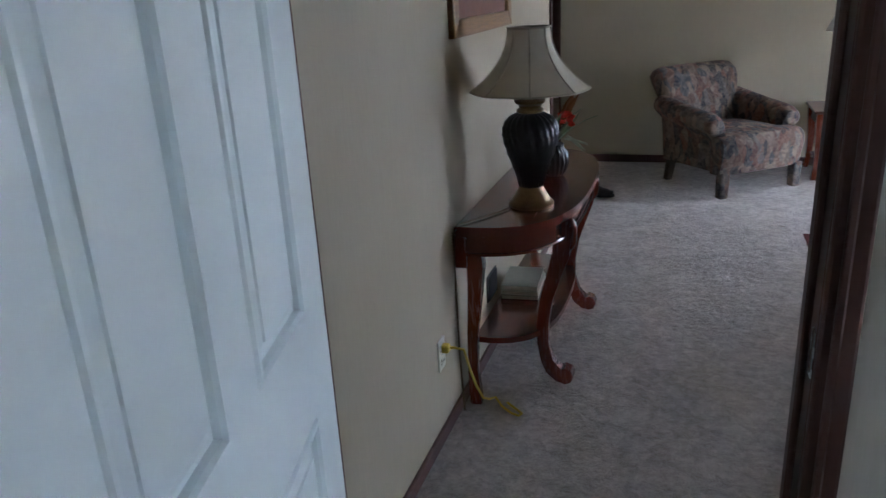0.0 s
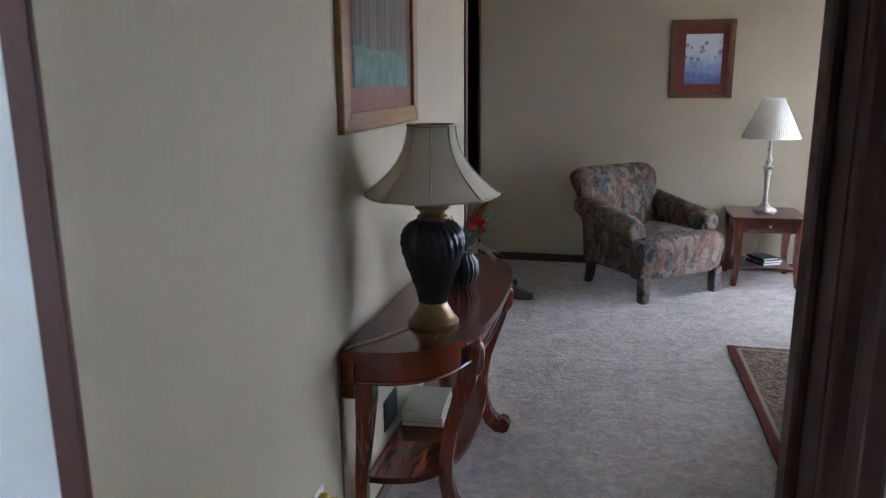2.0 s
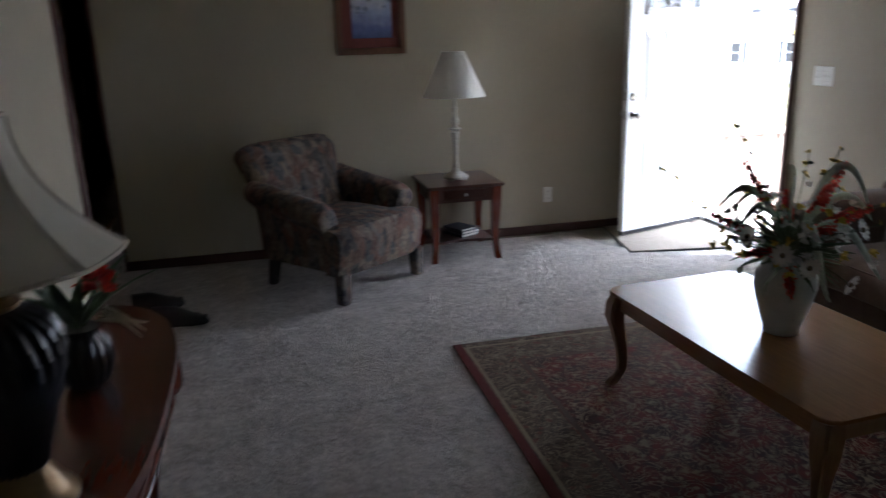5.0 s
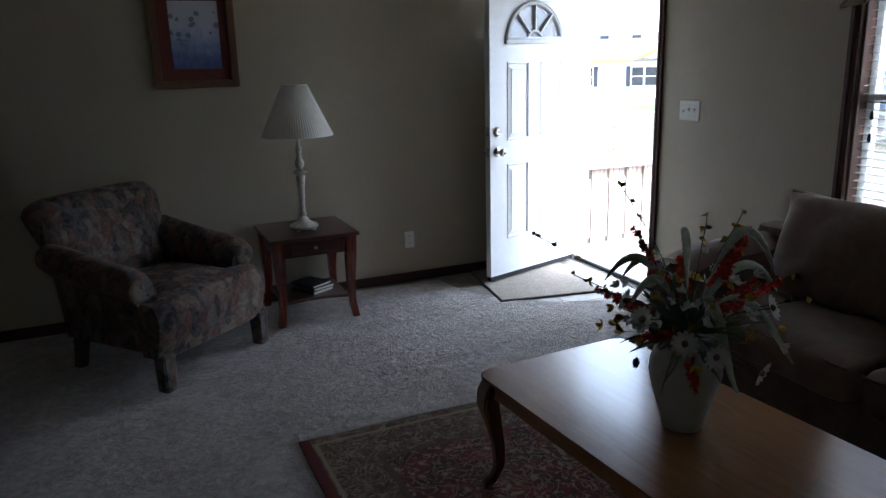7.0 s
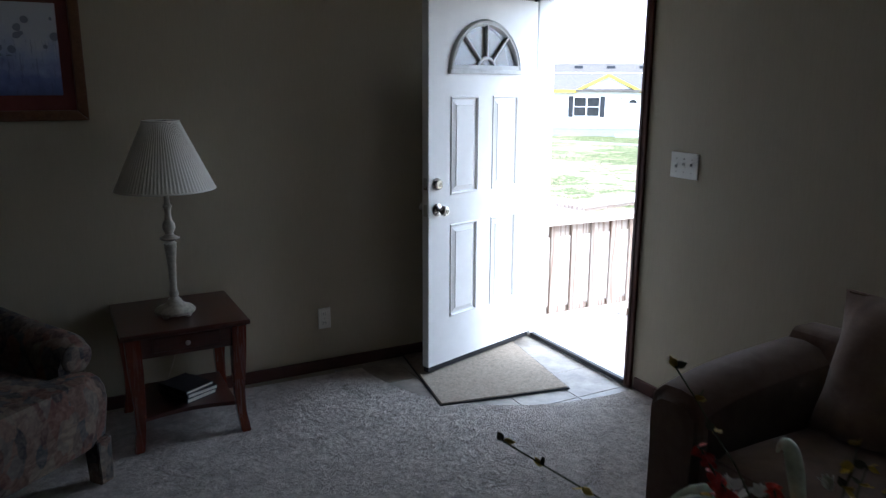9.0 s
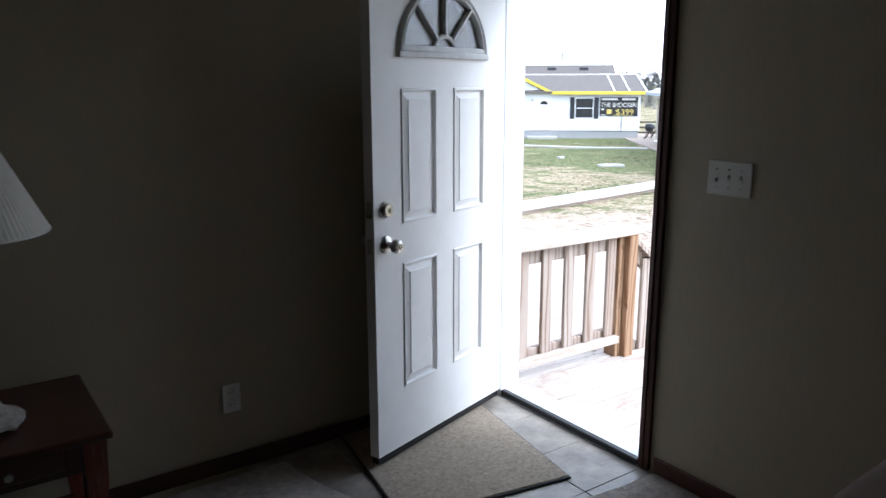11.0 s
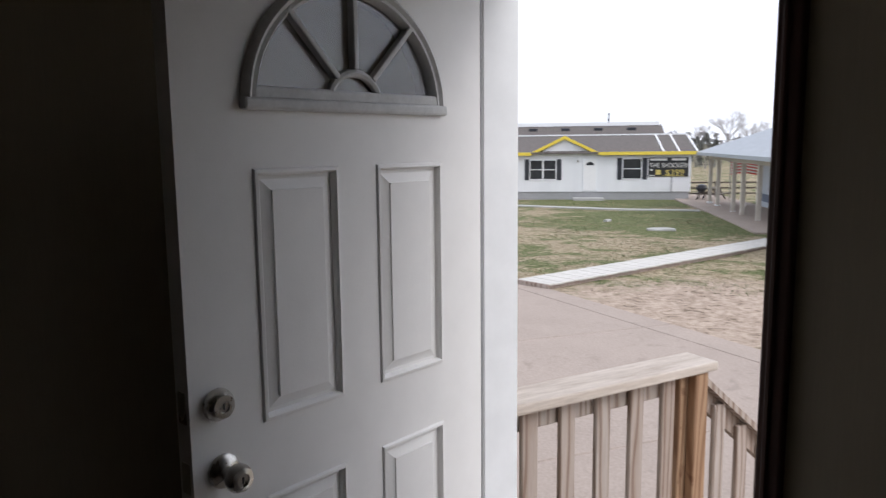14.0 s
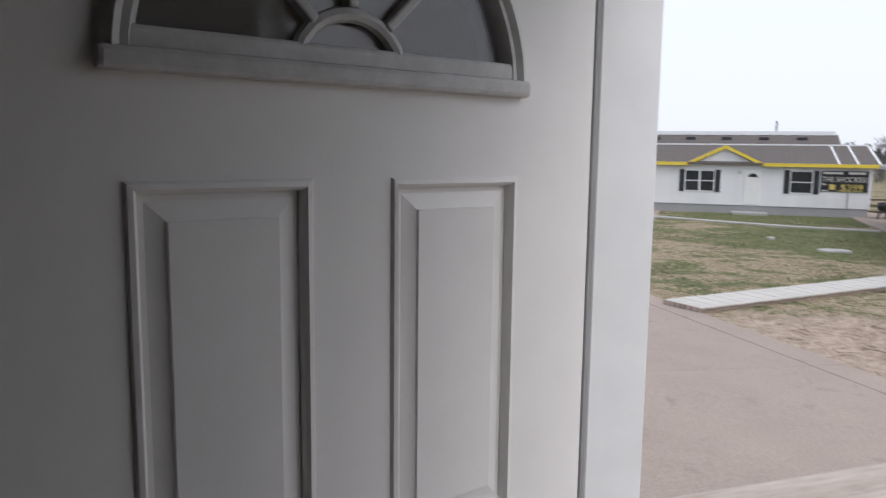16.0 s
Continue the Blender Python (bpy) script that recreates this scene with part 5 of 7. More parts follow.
def shoe(m):
    t = thing("shoe", m, "black leather shoe lying on the carpet", "shoe", "pair of shoes")
    bm = bmesh.new()
    rings = []
    for k in range(12):
        u = k / 11
        x = 0.28 * u
        w = 0.032 + 0.018 * math.sin(u * 2.6) - (0.02 * max(0, u - 0.8) / 0.2)
        h = 0.095 - 0.02 * u if u < 0.4 else 0.087 - 0.05 * min(1, (u - 0.4) / 0.35)
        if u > 0.9:
            h *= 0.7
        rings.append([bm.verts.new((x, w * math.copysign(abs(math.cos(a)) ** 0.6, math.cos(a)), 0.018 + max(0, h * math.copysign(abs(math.sin(a)) ** 0.7, math.sin(a)) if math.sin(a) > 0 else 0))) for a in [2 * math.pi * j / 16 for j in range(16)]])
    for a, b in zip(rings, rings[1:]):
        for j in range(16):
            bm.faces.new((a[j], a[(j + 1) % 16], b[(j + 1) % 16], b[j]))
    bm.faces.new(rings[0][::-1])
    bm.faces.new(rings[-1])
    part("upper", bm, M_SHOE, t, "", True)
    part("sole", prism([(-0.005, -0.035), (0.1, -0.04), (0.2, -0.05), (0.27, -0.035), (0.288, 0), (0.27, 0.035), (0.2, 0.048), (0.1, 0.036), (-0.005, 0.033)], 0, 0.02, 0.003, 1), M_DARKMETAL, t, "black rubber sole")
    return t


shoe(pose(-0.93, 5.72, 0, 0, 0, 15))
shoe(pose(-0.78, 5.46, 0, 0, 0, -4))


# ---------- middle: rug, coffee table, flowers ----------
RX0, RX1, RY0, RY1 = 0.71, 2.33, 2.25, 4.7


def rug():
    hx, hy = (RX1 - RX0) / 2, (RY1 - RY0) / 2
    bm = bmesh.new()
    bmesh.ops.create_grid(bm, x_segments=40, y_segments=60, size=1.0)
    for v in bm.verts:
        x, y = v.co.x * hx, v.co.y * hy
        edge = max(abs(v.co.x), abs(v.co.y))
        v.co = Vector((x + 0.006 * noise.noise((x * 3, y * 3, 0)), y + 0.006 * noise.noise((x * 3, y * 3, 5)), 0.009 + 0.002 * noise.noise((x * 5, y * 5, 2))))
    ext = bmesh.ops.extrude_face_region(bm, geom=bm.faces[:])
    for v in [g for g in ext["geom"] if isinstance(g, bmesh.types.BMVert)]:
        v.co.z = 0.0005
    t = thing("rug", pose((RX0 + RX1) / 2, (RY0 + RY1) / 2, 0), "worn oriental rug with red field and floral border", "rug")
    part("rug_surface", bm, rug_material(hx, hy), t)
    fr = bmesh.new()
    rng = random.Random(3)
    x = -hx + 0.01
    while x < hx:
        for s in (-1, 1):
            y0 = s * (hy - 0.004)
            l, dx = rng.uniform(0.02, 0.04), rng.uniform(-0.01, 0.01)
            tube([(x, y0, 0.006), (x + dx, y0 + s * l, 0.003)], 0.0022, 4, fr)
        x += 0.009
    f = part("fringe", fr, M_PAGE, t, "short off-white fringe")
    f["kind"] = "stuff"


rug()


def coffee_table():
    L, W, H = 1.22, 0.66, 0.445
    # local x across, local y along; corner rounding as an outline
    def outline(hx, hy, r, n=7):
        pts = []
        for cx, cy, a0 in ((hx - r, -hy + r, -90), (hx - r, hy - r, 0), (-hx + r, hy - r, 90), (-hx + r, -hy + r, 180)):
            for k in range(n):
                a = radians(a0 + 90 * k / (n - 1))
                pts.append((cx + r * math.cos(a), cy + r * math.sin(a)))
        return pts
    t = thing("coffee_table", pose(1.6, 3.53, 0.01, 0, 0, 3.6), "honey oak coffee table with curved legs on the rug", "coffee table")
    part("tabletop", prism(outline(W / 2, L / 2, 0.055), H - 0.022, H - 0.01, 0.007, 3), M_OAK, t, "", False)
    part("apron", box(-W / 2 + 0.05, W / 2 - 0.05, -L / 2 + 0.035, -L / 2 + 0.055, H - 0.095, H - 0.022), M_OAKZ, t)
    part("apron", box(-W / 2 + 0.05, W / 2 - 0.05, L / 2 - 0.055, L / 2 - 0.035, H - 0.095, H - 0.022), M_OAKZ, t)
    for s in (-1, 1):
        part("apron", box(s * (W / 2 - 0.045) - 0.01, s * (W / 2 - 0.045) + 0.01, -L / 2 + 0.05, L / 2 - 0.05, H - 0.095, H - 0.022), M_OAK, t)
        for q in (-1, 1):
            cx, cy = s * (W / 2 - 0.05), q * (L / 2 - 0.05)
            secs = []
            for z, o, r in ((H - 0.022, 0.0, 0.032), (H - 0.07, 0.012, 0.036), (H - 0.13, 0.018, 0.033), (0.24, 0.004, 0.025), (0.16, -0.008, 0.021), (0.08, -0.01, 0.018), (0.035, 0.004, 0.018), (0.012, 0.018, 0.023), (0.0, 0.02, 0.022)):
                secs.append((cx + s * o, cy + q * o, z, r, r))
            part("leg", bar(secs[::-1], 0.008), M_OAKZ, t, "", True)


coffee_table()


def flower_arrangement():
    t = thing("flower_arrangement", pose(1.612, 3.5, 0.445), "pale vase with mixed artificial flowers on the table", "flower vase")
    part("vase", lathe([(0.056, 0), (0.06, 0.006), (0.06, 0.018), (0.078, 0.074), (0.095, 0.13), (0.104, 0.172), (0.102, 0.206), (0.09, 0.24), (0.074, 0.264), (0.068, 0.28), (0.08, 0.295), (0.073, 0.297), (0.068, 0.286)], 48), M_CELADON, t, "pale celadon glazed vase", True)
    rng = random.Random(11)
    spread = 1.28
    top = Vector((0, 0, 0.283))

    def arc(az, reach, rise, droop, n=9):
        d = Vector((math.cos(radians(az)), math.sin(radians(az)), 0))
        return [top + d * (reach * (k / (n - 1))) + Vector((0, 0, rise * math.sin(min(1.0, k / (n - 1) * 1.0) * math.pi * droop))) for k in range(n)]

    # long drooping grass plumes
    for az, reach, rise, droop in ((130, 0.19, 0.17, 0.78), (145, 0.13, 0.13, 0.85), (-50, 0.17, 0.25, 0.78), (-48, 0.22, 0.1, 1.12), (-45, 0.09, 0.14, 0.6), (-72, 0.13, 0.1, 1.46), (-60, 0.11, 0.09, 1.42), (60, 0.12, 0.22, 0.65), (100, 0.2, 0.15, 0.8), (-20, 0.2, 0.16, 0.8)):
        p = arc(az, reach * spread, rise * spread, droop, 14)
        part("plume", tube(p, [0.0022] * 4 + [0.0045, 0.0085, 0.0115, 0.013, 0.013, 0.012, 0.0105, 0.0085, 0.006, 0.002], 10), M_SAGE, t, "pale green drooping grass plume", True)
    # red spikes of small blossoms
    for az, reach, rise in ((130, 0.13, 0.24), (-50, 0.115, 0.26), (-50, 0.18, 0.15), (-30, 0.14, 0.13), (130, 0.21, 0.085), (178, 0.14, 0.01), (238, 0.12, -0.08), (60, 0.12, 0.15)):
        d = Vector((math.cos(radians(az)), math.sin(radians(az)), 0))
        tip = top + (d * reach + Vector((0, 0, rise))) * spread
        st = part("spike_stem", tube([top, (top + tip) / 2 + Vector((0, 0, 0.03)), tip], 0.0022, 6), M_STEM, t)
        bm = bmesh.new()
        base = top + (tip - top) * 0.45 + Vector((0, 0, 0.012))
        for k in range(110):
            u = rng.random()
            c = base + (tip - base) * u
            a = rng.uniform(0, 6.28)
            o = Vector((math.cos(a), math.sin(a), rng.uniform(-0.8, 1))).normalized()
            leaf(bm, c, o, 0.025 * (1.15 - 0.6 * u), 0.018 * (1.15 - 0.5 * u), rng)
        tagged(part("red_blossom", bm, M_RED, st, "spike of red blossoms"), kind="stuff")
    # daisies
    for az, el, reach in ((226, 8, 0.16), (252, -4, 0.15), (290, -18, 0.19), (190, 20, 0.17), (150, 25, 0.16), (300, 25, 0.2), (80, 40, 0.18), (20, 35, 0.18)):
        d = Vector((math.cos(radians(az)) * math.cos(radians(el)), math.sin(radians(az)) * math.cos(radians(el)), math.sin(radians(el))))
        reach *= 1.2
        c = top + d * reach + Vector((0, 0, 0.02))
        st = part("daisy_stem", tube([top, top + d * reach * 0.6 + Vector((0, 0, 0.03)), c], 0.0018, 6), M_STEM, t)
        bm = bmesh.new()
        side = d.cross(Vector((0, 0, 1))).normalized()
        up = side.cross(d)
        for k in range(12):
            a = 2 * math.pi * k / 12
            o = (side * math.cos(a) + up * math.sin(a)) + d * 0.25
            w = (side * -math.sin(a) + up * math.cos(a)).normalized()
            o.normalize()
            q = [c + o * 0.006 - w * 0.003, c + o * 0.006 + w * 0.003, c + o * 0.026 + w * 0.0076, c + o * 0.038 + w * 0.004, c + o * 0.038 - w * 0.004, c + o * 0.026 - w * 0.0076]
            bm.faces.new([bm.verts.new(x) for x in q])
        bmesh.ops.solidify(bm, geom=bm.faces[:], thickness=0.0012)
        fl = part("daisy_petals", bm, M_PETAL, st, "white daisy petals")
        eye = bmesh.new()
        bmesh.ops.create_uvsphere(eye, u_segments=10, v_segments=6, radius=0.0095)
        for v in eye.verts:
            v.co = c + d * 0.004 + v.co
        part("daisy_eye", eye, M_CORD2, st, "brown daisy centre", True)
    # thin twigs with yellow and dark buds
    for az, reach, rise in ((130, 0.36, 0.2), (128, 0.27, 0.11), (130, 0.16, 0.33), (-50, 0.03, 0.28), (-50, 0.1, 0.29), (-50, 0.24, 0.12), (-45, 0.2, 0.16), (20, 0.22, 0.15)):
        d = Vector((math.cos(radians(az)), math.sin(radians(az)), 0))
        pts = [top + (d * reach * (k / 7) + Vector((0, 0, rise * (k / 7) ** 0.7))) * spread + 0.012 * noise.noise_vector(Vector((az, k * 0.9, 1))) for k in range(8)]
        tw = part("twig", tube(pts, 0.0015, 5), M_STEM, t)
        bm, bm2 = bmesh.new(), bmesh.new()
        for k in (5, 6, 7):
            for j in range(3):
                o = Vector((rng.uniform(-1, 1), rng.uniform(-1, 1), rng.uniform(-0.5, 1))).normalized()
                leaf(bm if (k + j) % 3 else bm2, pts[k], o, 0.02, 0.013, rng)
        tagged(part("yellow_blossom", bm, M_YELLOW, tw), kind="stuff")
        tagged(part("bud", bm2, M_STEM, tw), kind="stuff")
    # filler leaves and small white flowers round the mouth
    bm, bw, by = bmesh.new(), bmesh.new(), bmesh.new()
    for k in range(220):
        az, el = rng.uniform(0, 6.28), rng.uniform(-0.25, 1.3)
        d = Vector((math.cos(az) * math.cos(el), math.sin(az) * math.cos(el), math.sin(el)))
        leaf(bm, top + d * rng.uniform(0.0, 0.1), d, rng.uniform(0.06, 0.14), rng.uniform(0.008, 0.018), rng)
    tagged(part("foliage", bm, M_GREEN, t, "dark green filler leaves"), kind="stuff")
    for k in range(80):
        az, el = rng.uniform(0, 6.28), rng.uniform(0.0, 1.2)
        d = Vector((math.cos(az) * math.cos(el), math.sin(az) * math.cos(el), math.sin(el)))
        c = top + d * rng.uniform(0.12, 0.26)
        tgt = bw if k % 3 else by
        for j in range(5):
            o = (d + Vector((rng.uniform(-1, 1), rng.uniform(-1, 1), rng.uniform(-1, 1)))).normalized()
            leaf(tgt, c, o, 0.026, 0.017, rng)
    tagged(part("white_filler_flower", bw, M_PETAL, t), kind="stuff")
    tagged(part("yellow_filler_flower", by, M_YELLOW, t), kind="stuff")
    # long blades hanging over the vase
    bm = bmesh.new()
    for az in (270, 240, 300, 200, -20):
        d = Vector((math.cos(radians(az)), math.sin(radians(az)), -0.6)).normalized()
        leaf(bm, top + Vector((0, 0, 0.02)), d, 0.19, 0.014, rng)
    part("hanging_blades", bm, M_GREEN, t)


flower_arrangement()


# ---------- front wall: sofa ----------
def pillow(x0, x1, thick, h, n=20):
    """A plump cushion with knife edges and drawn-out corners; stands in the x-z plane."""
    bm = bmesh.new()
    grids = []
    for side in (1, -1):
        g = []
        for i in range(n + 1):
            row = []
            for j in range(n + 1):
                u, v = 2 * i / n - 1, 2 * j / n - 1
                t = max(0.0, (1 - abs(u) ** 2.6) * (1 - abs(v) ** 2.6)) ** 0.5
                px = u * (1 - 0.05 * (1 - v * v))
                pz = v * (1 - 0.06 * (1 - u * u))
                fold = 0.012 * math.sin(9 * u + 3 * v) * t * (1 - t)
                row.append(bm.verts.new(((x0 + x1) / 2 + px * (x1 - x0) / 2, side * (thick / 2 * t + 0.002) + fold, pz * h / 2)))
            g.append(row)
        grids.append(g)
        for i in range(n):
            for j in range(n):
                bm.faces.new((g[i][j], g[i + 1][j], g[i + 1][j + 1], g[i][j + 1]))
    bmesh.ops.remove_doubles(bm, verts=bm.verts, dist=0.006)
    return bm


def sofa():
    t = thing("sofa", pose(3.22, 3.56, 0, 0, 0, -90), "brown microfibre sofa under the window", "sofa")
    # local x runs along the wall (towards -y in the room), local -y stands out into the room
    hl = 1.11
    part("base", box(-hl + 0.02, hl - 0.02, -0.7, -0.02, 0.05, 0.3, 0.02, 2), M_SOFA, t, "", True)
    part("back_frame", cushion(-hl + 0.05, hl - 0.05, -0.2, 0.0, 0.25, 0.7, 0.06, 0.0, 6), M_SOFA, t, "", True)
    for s in (-1, 1):
        bm = bmesh.new()
        rings = []
        for k in range(11):
            u = k / 10
            y = -0.8 + 0.76 * u
            h = 0.62 + 0.04 * u - 0.05 * (1 - u) ** 6
            ring = []
            for px, pz in ((-0.125, 0.05), (-0.125, 0.35), (-0.13, h - 0.12), (-0.12, h - 0.05), (-0.07, h - 0.008), (0, h), (0.07, h - 0.008), (0.115, h - 0.05), (0.12, h - 0.12), (0.115, 0.35), (0.115, 0.05)):
                ring.append(bm.verts.new((s * (hl - 0.13) - s * px * -1 * -1, y, pz)))
            rings.append(ring)
        m = len(rings[0])
        for a, b in zip(rings, rings[1:]):
            for j in range(m):
                bm.faces.new((a[j], a[(j + 1) % m], b[(j + 1) % m], b[j]))
        bm.faces.new(rings[0][::-1])
        bm.faces.new(rings[-1])
        bmesh.ops.recalc_face_normals(bm, faces=bm.faces)
        bmesh.ops.bevel(bm, geom=[e for f in bm.faces if len(f.verts) > 4 for e in f.edges], offset=0.03, segments=3, affect="EDGES")
        part("armrest", bm, M_SOFA, t, "", True)
    for s in (-1, 1):
        c = s * 0.42
        sc = part("seat_cushion", wobble(cushion(c - 0.4, c + 0.4, -0.8, -0.2, 0.27, 0.445, 0.05, 0.02, 8), 0.008, 6), M_PILLOW, t, "", True)
        part("piping", tube([(c - 0.39 + 0.78 * k / 10, -0.792, 0.42) for k in range(11)], 0.006, 6), M_SOFA, sc)
        bc = wobble(pillow(c - 0.385, c + 0.4, 0.27, 0.48), 0.02, 7)
        p = part("back_cushion", bc, M_PILLOW, t, "plump taupe back cushion with piping", True, pose(0, -0.3, 0.665, -13, 0, 0))
        part("piping", tube([(c - 0.37 + 0.755 * k / 10, 0.0, 0.233 - 0.012 * math.sin(math.pi * k / 10)) for k in range(11)], 0.007, 6), M_SOFA, p)
        for y in (-0.64, -0.1):
            part("foot", bar([(s * 0.95, y, 0, 0.025, 0.025), (s * 0.95, y, 0.06, 0.032, 0.032)], 0.004), M_DARKLEG, t)


sofa()

# ---------- outside: ground, deck, path, houses ----------
def ground_z(x, y):
    return -1.25 - 0.0165 * max(0.0, (x - 3.4) * 0.68 + (y - 6.0) * 0.73)


def ground_material():
    n = Nodes("patchy_lawn")
    sep = n.add("ShaderNodeSeparateXYZ")
    n.link(n.coord, sep.inputs[0])

    def spot(cx, cy, r):
        dx, dy = n.math("SUBTRACT", sep.outputs[0], cx), n.math("SUBTRACT", sep.outputs[1], cy)
        d = n.math("SQRT", n.math("ADD", n.math("MULTIPLY", dx, dx), n.math("MULTIPLY", dy, dy)))
        return n.math("SUBTRACT", 1.0, n.math("MINIMUM", 1.0, n.math("DIVIDE", d, r)))
    wide = n.noise(0.36, 6, 0.66, None, 1.2)
    mid = n.noise(1.1, 7, 0.74, None, 0.9)
    fine = n.noise(7, 6, 0.8)
    grass = n.ramp(fine, [(0.34, (0.03, 0.04, 0.016)), (0.48, (0.11, 0.125, 0.05)), (0.64, (0.26, 0.25, 0.14))])
    straw = n.ramp(fine, [(0.34, (0.09, 0.075, 0.045)), (0.48, (0.28, 0.225, 0.145)), (0.66, (0.5, 0.425, 0.31))])
    clod = n.noise(4.5, 6, 0.72, None, 1.0)
    sand = n.ramp(clod, [(0.34, (0.12, 0.095, 0.066)), (0.43, (0.33, 0.255, 0.195)), (0.6, (0.5, 0.4, 0.32))])
    m = n.math("ADD", n.math("MULTIPLY", wide, 0.75), n.math("MULTIPLY", mid, 0.5))
    m = n.math("ADD", m, n.math("MULTIPLY", spot(27.91, 25.27, 8.0), -0.4))
    m = n.math("ADD", m, n.math("MULTIPLY", spot(33.57, 36.94, 6.0), -0.4))
    col = n.mix(n.ramp(m, [(0.57, (0, 0, 0)), (0.64, (1, 1, 1))]), grass, straw)
    s = n.math("ADD", n.math("MULTIPLY", mid, 0.7), n.math("MULTIPLY", spot(12.96, 13.32, 5.0), 0.6))
    col = n.mix(n.ramp(s, [(0.5, (0, 0, 0)), (0.68, (1, 1, 1))]), col, sand)
    n.bump(n.math("ADD", fine, mid), 0.8, 0.06)
    return n.done(col, 0.95, 0, 0.1)


def ground():
    bm = bmesh.new()
    xs = [-1200, -300, -60, -10, 0, 3.4] + [5 + 2.0 * k for k in range(30)] + [80, 130, 300, 800, 1500]
    ys = [-1200, -300, -60, -10, 0] + [4 + 2.0 * k for k in range(32)] + [80, 130, 300, 800, 1500]
    grid = []
    for x in xs:
        col = []
        for y in ys:
            s = min(60.0, max(0.0, (x - 3.4) * 0.68 + (y - 6.0) * 0.73))
            col.append(bm.verts.new((x, y, -1.25 - 0.0165 * s + 0.03 * noise.noise((x * 0.4, y * 0.4, 0)) * (1 if 12.5 < x < 60 and 4 < y < 66 else 0))))
        grid.append(col)
    for a, b in zip(grid, grid[1:]):
        for k in range(len(ys) - 1):
            bm.faces.new((a[k], b[k], b[k + 1], a[k + 1]))
    tagged(part("ground", bm, ground_material(), None, "", True), "patchy dry lawn with sandy soil", "ground", kind="structure")


ground()


def concrete(name, tone):
    n = Nodes(name)
    a = n.noise(0.8, 6, 0.65)
    f = n.noise(30, 5, 0.7)
    col = n.ramp(a, [(0.3, tuple(c * 0.84 for c in tone)), (0.7, tuple(c * 1.1 for c in tone))])
    col = n.mix(0.5, col, n.ramp(f, [(0.3, tuple(c * 0.62 for c in tone)), (0.7, tuple(c * 1.25 for c in tone))]))
    stain = n.noise(2.6, 5, 0.6, None, 0.8)
    col = n.mix(n.ramp(stain, [(0.62, (0, 0, 0)), (0.72, (0.45, 0.45, 0.45))]), col, tuple(c * 0.55 for c in tone))
    info = n.add("ShaderNodeObjectInfo").outputs["Random"]
    col = n.mix(n.math("MULTIPLY", info, 0.15), col, tuple(c * 0.75 for c in tone))
    n.bump(f, 0.25, 0.006)
    return n.done(col, 0.85, 0, 0.2)


M_CONCRETE = concrete("tan_concrete", (0.37, 0.305, 0.258))
M_CONCRETE2 = concrete("grey_concrete", (0.44, 0.43, 0.41))



def slab(name, poly, h, mat, label, cat="pavement"):
    """A concrete slab whose top follows the ground."""
    bm = prism(poly, 0, 1)
    bmesh.ops.triangulate(bm, faces=[f for f in bm.faces if len(f.verts) > 4])
    for v in bm.verts:
        v.co.z = ground_z(v.co.x, v.co.y) + (h if v.co.z > 0.5 else -0.2)
    bmesh.ops.bevel(bm, geom=[e for e in bm.edges if e.is_boundary or (len(e.link_faces) == 2 and e.calc_face_angle() > 0.8 and min(v.co.z - ground_z(v.co.x, v.co.y) for v in e.verts) > 0)], offset=0.012, segments=1, affect="EDGES")
    return bm


def driveway():
    t = thing("driveway", pose(0, 0, 0), "tan concrete driveway of large cast slabs", "driveway", kind="structure")
    # slabs on a grid turned slightly, joint lines open by a finger's width
    ux, uy = Vector((0.985, -0.172, 0)), Vector((0.12, 0.993, 0))
    o = Vector((10.85, 13.08, 0))
    for i in range(-1, 2):
        for j in range(-3, 3):
            pts = []
            for a, b in ((0, 0), (1, 0), (1, 1), (0, 1)):
                p = o + ux * ((0.55 if i == 1 and a == 1 else (i - 1 + a) * 5.3) + (0.006 if a == 0 else -0.006)) + uy * ((j + b) * 4.0 + (0.006 if b == 0 else -0.006))
                pts.append((p.x, p.y))
            if all(p[0] > 3.6 for p in pts) or j > 0:
                part("slab", slab("slab", pts, 0.03 + 0.002 * ((i * 7 + j * 3) % 3), M_CONCRETE, ""), M_CONCRETE, t)


driveway()


def strip(name, line, width, mat, label, h=0.03):
    bm = bmesh.new()
    pts = [Vector((*p, 0)) for p in line]
    rows = []
    for i, p in enumerate(pts):
        d = (pts[min(i + 1, len(pts) - 1)] - pts[max(i - 1, 0)]).normalized()
        s = Vector((-d.y, d.x, 0)) * width / 2
        rows.append([bm.verts.new((q.x, q.y, ground_z(q.x, q.y) + z)) for q, z in ((p - s, -0.1), (p - s, h), (p + s, h), (p + s, -0.1))])
    for a, b in zip(rows, rows[1:]):
        for k in range(3):
            bm.faces.new((a[k], a[k + 1], b[k + 1], b[k]))
    bm.faces.new(rows[0])
    bm.faces.new(rows[-1])
    tagged(part(name, bm, mat), label, "path", kind="structure")


strip("path_1", [(20.88, 43.07), (27.11, 38.8), (28.12, 35.87), (29.75, 32.35), (32.08, 29.56)], 0.7, M_CONCRETE2, "narrow pale concrete path across the lawn", 0.06)
strip("path_2", [(10.07, 19.74), (15.78, 26.01), (19.13, 31.31), (24.05, 37.26), (30.39, 45.22)], 2.6, M_CONCRETE, "tan concrete walk to the white house", 0.04)
strip("path_3", [(26.04, 19.89), (29.6, 23.77), (32.96, 27.54), (37.89, 33.4), (43.82, 39.91)], 3.6, M_CONCRETE, "concrete apron under the porch", 0.07)


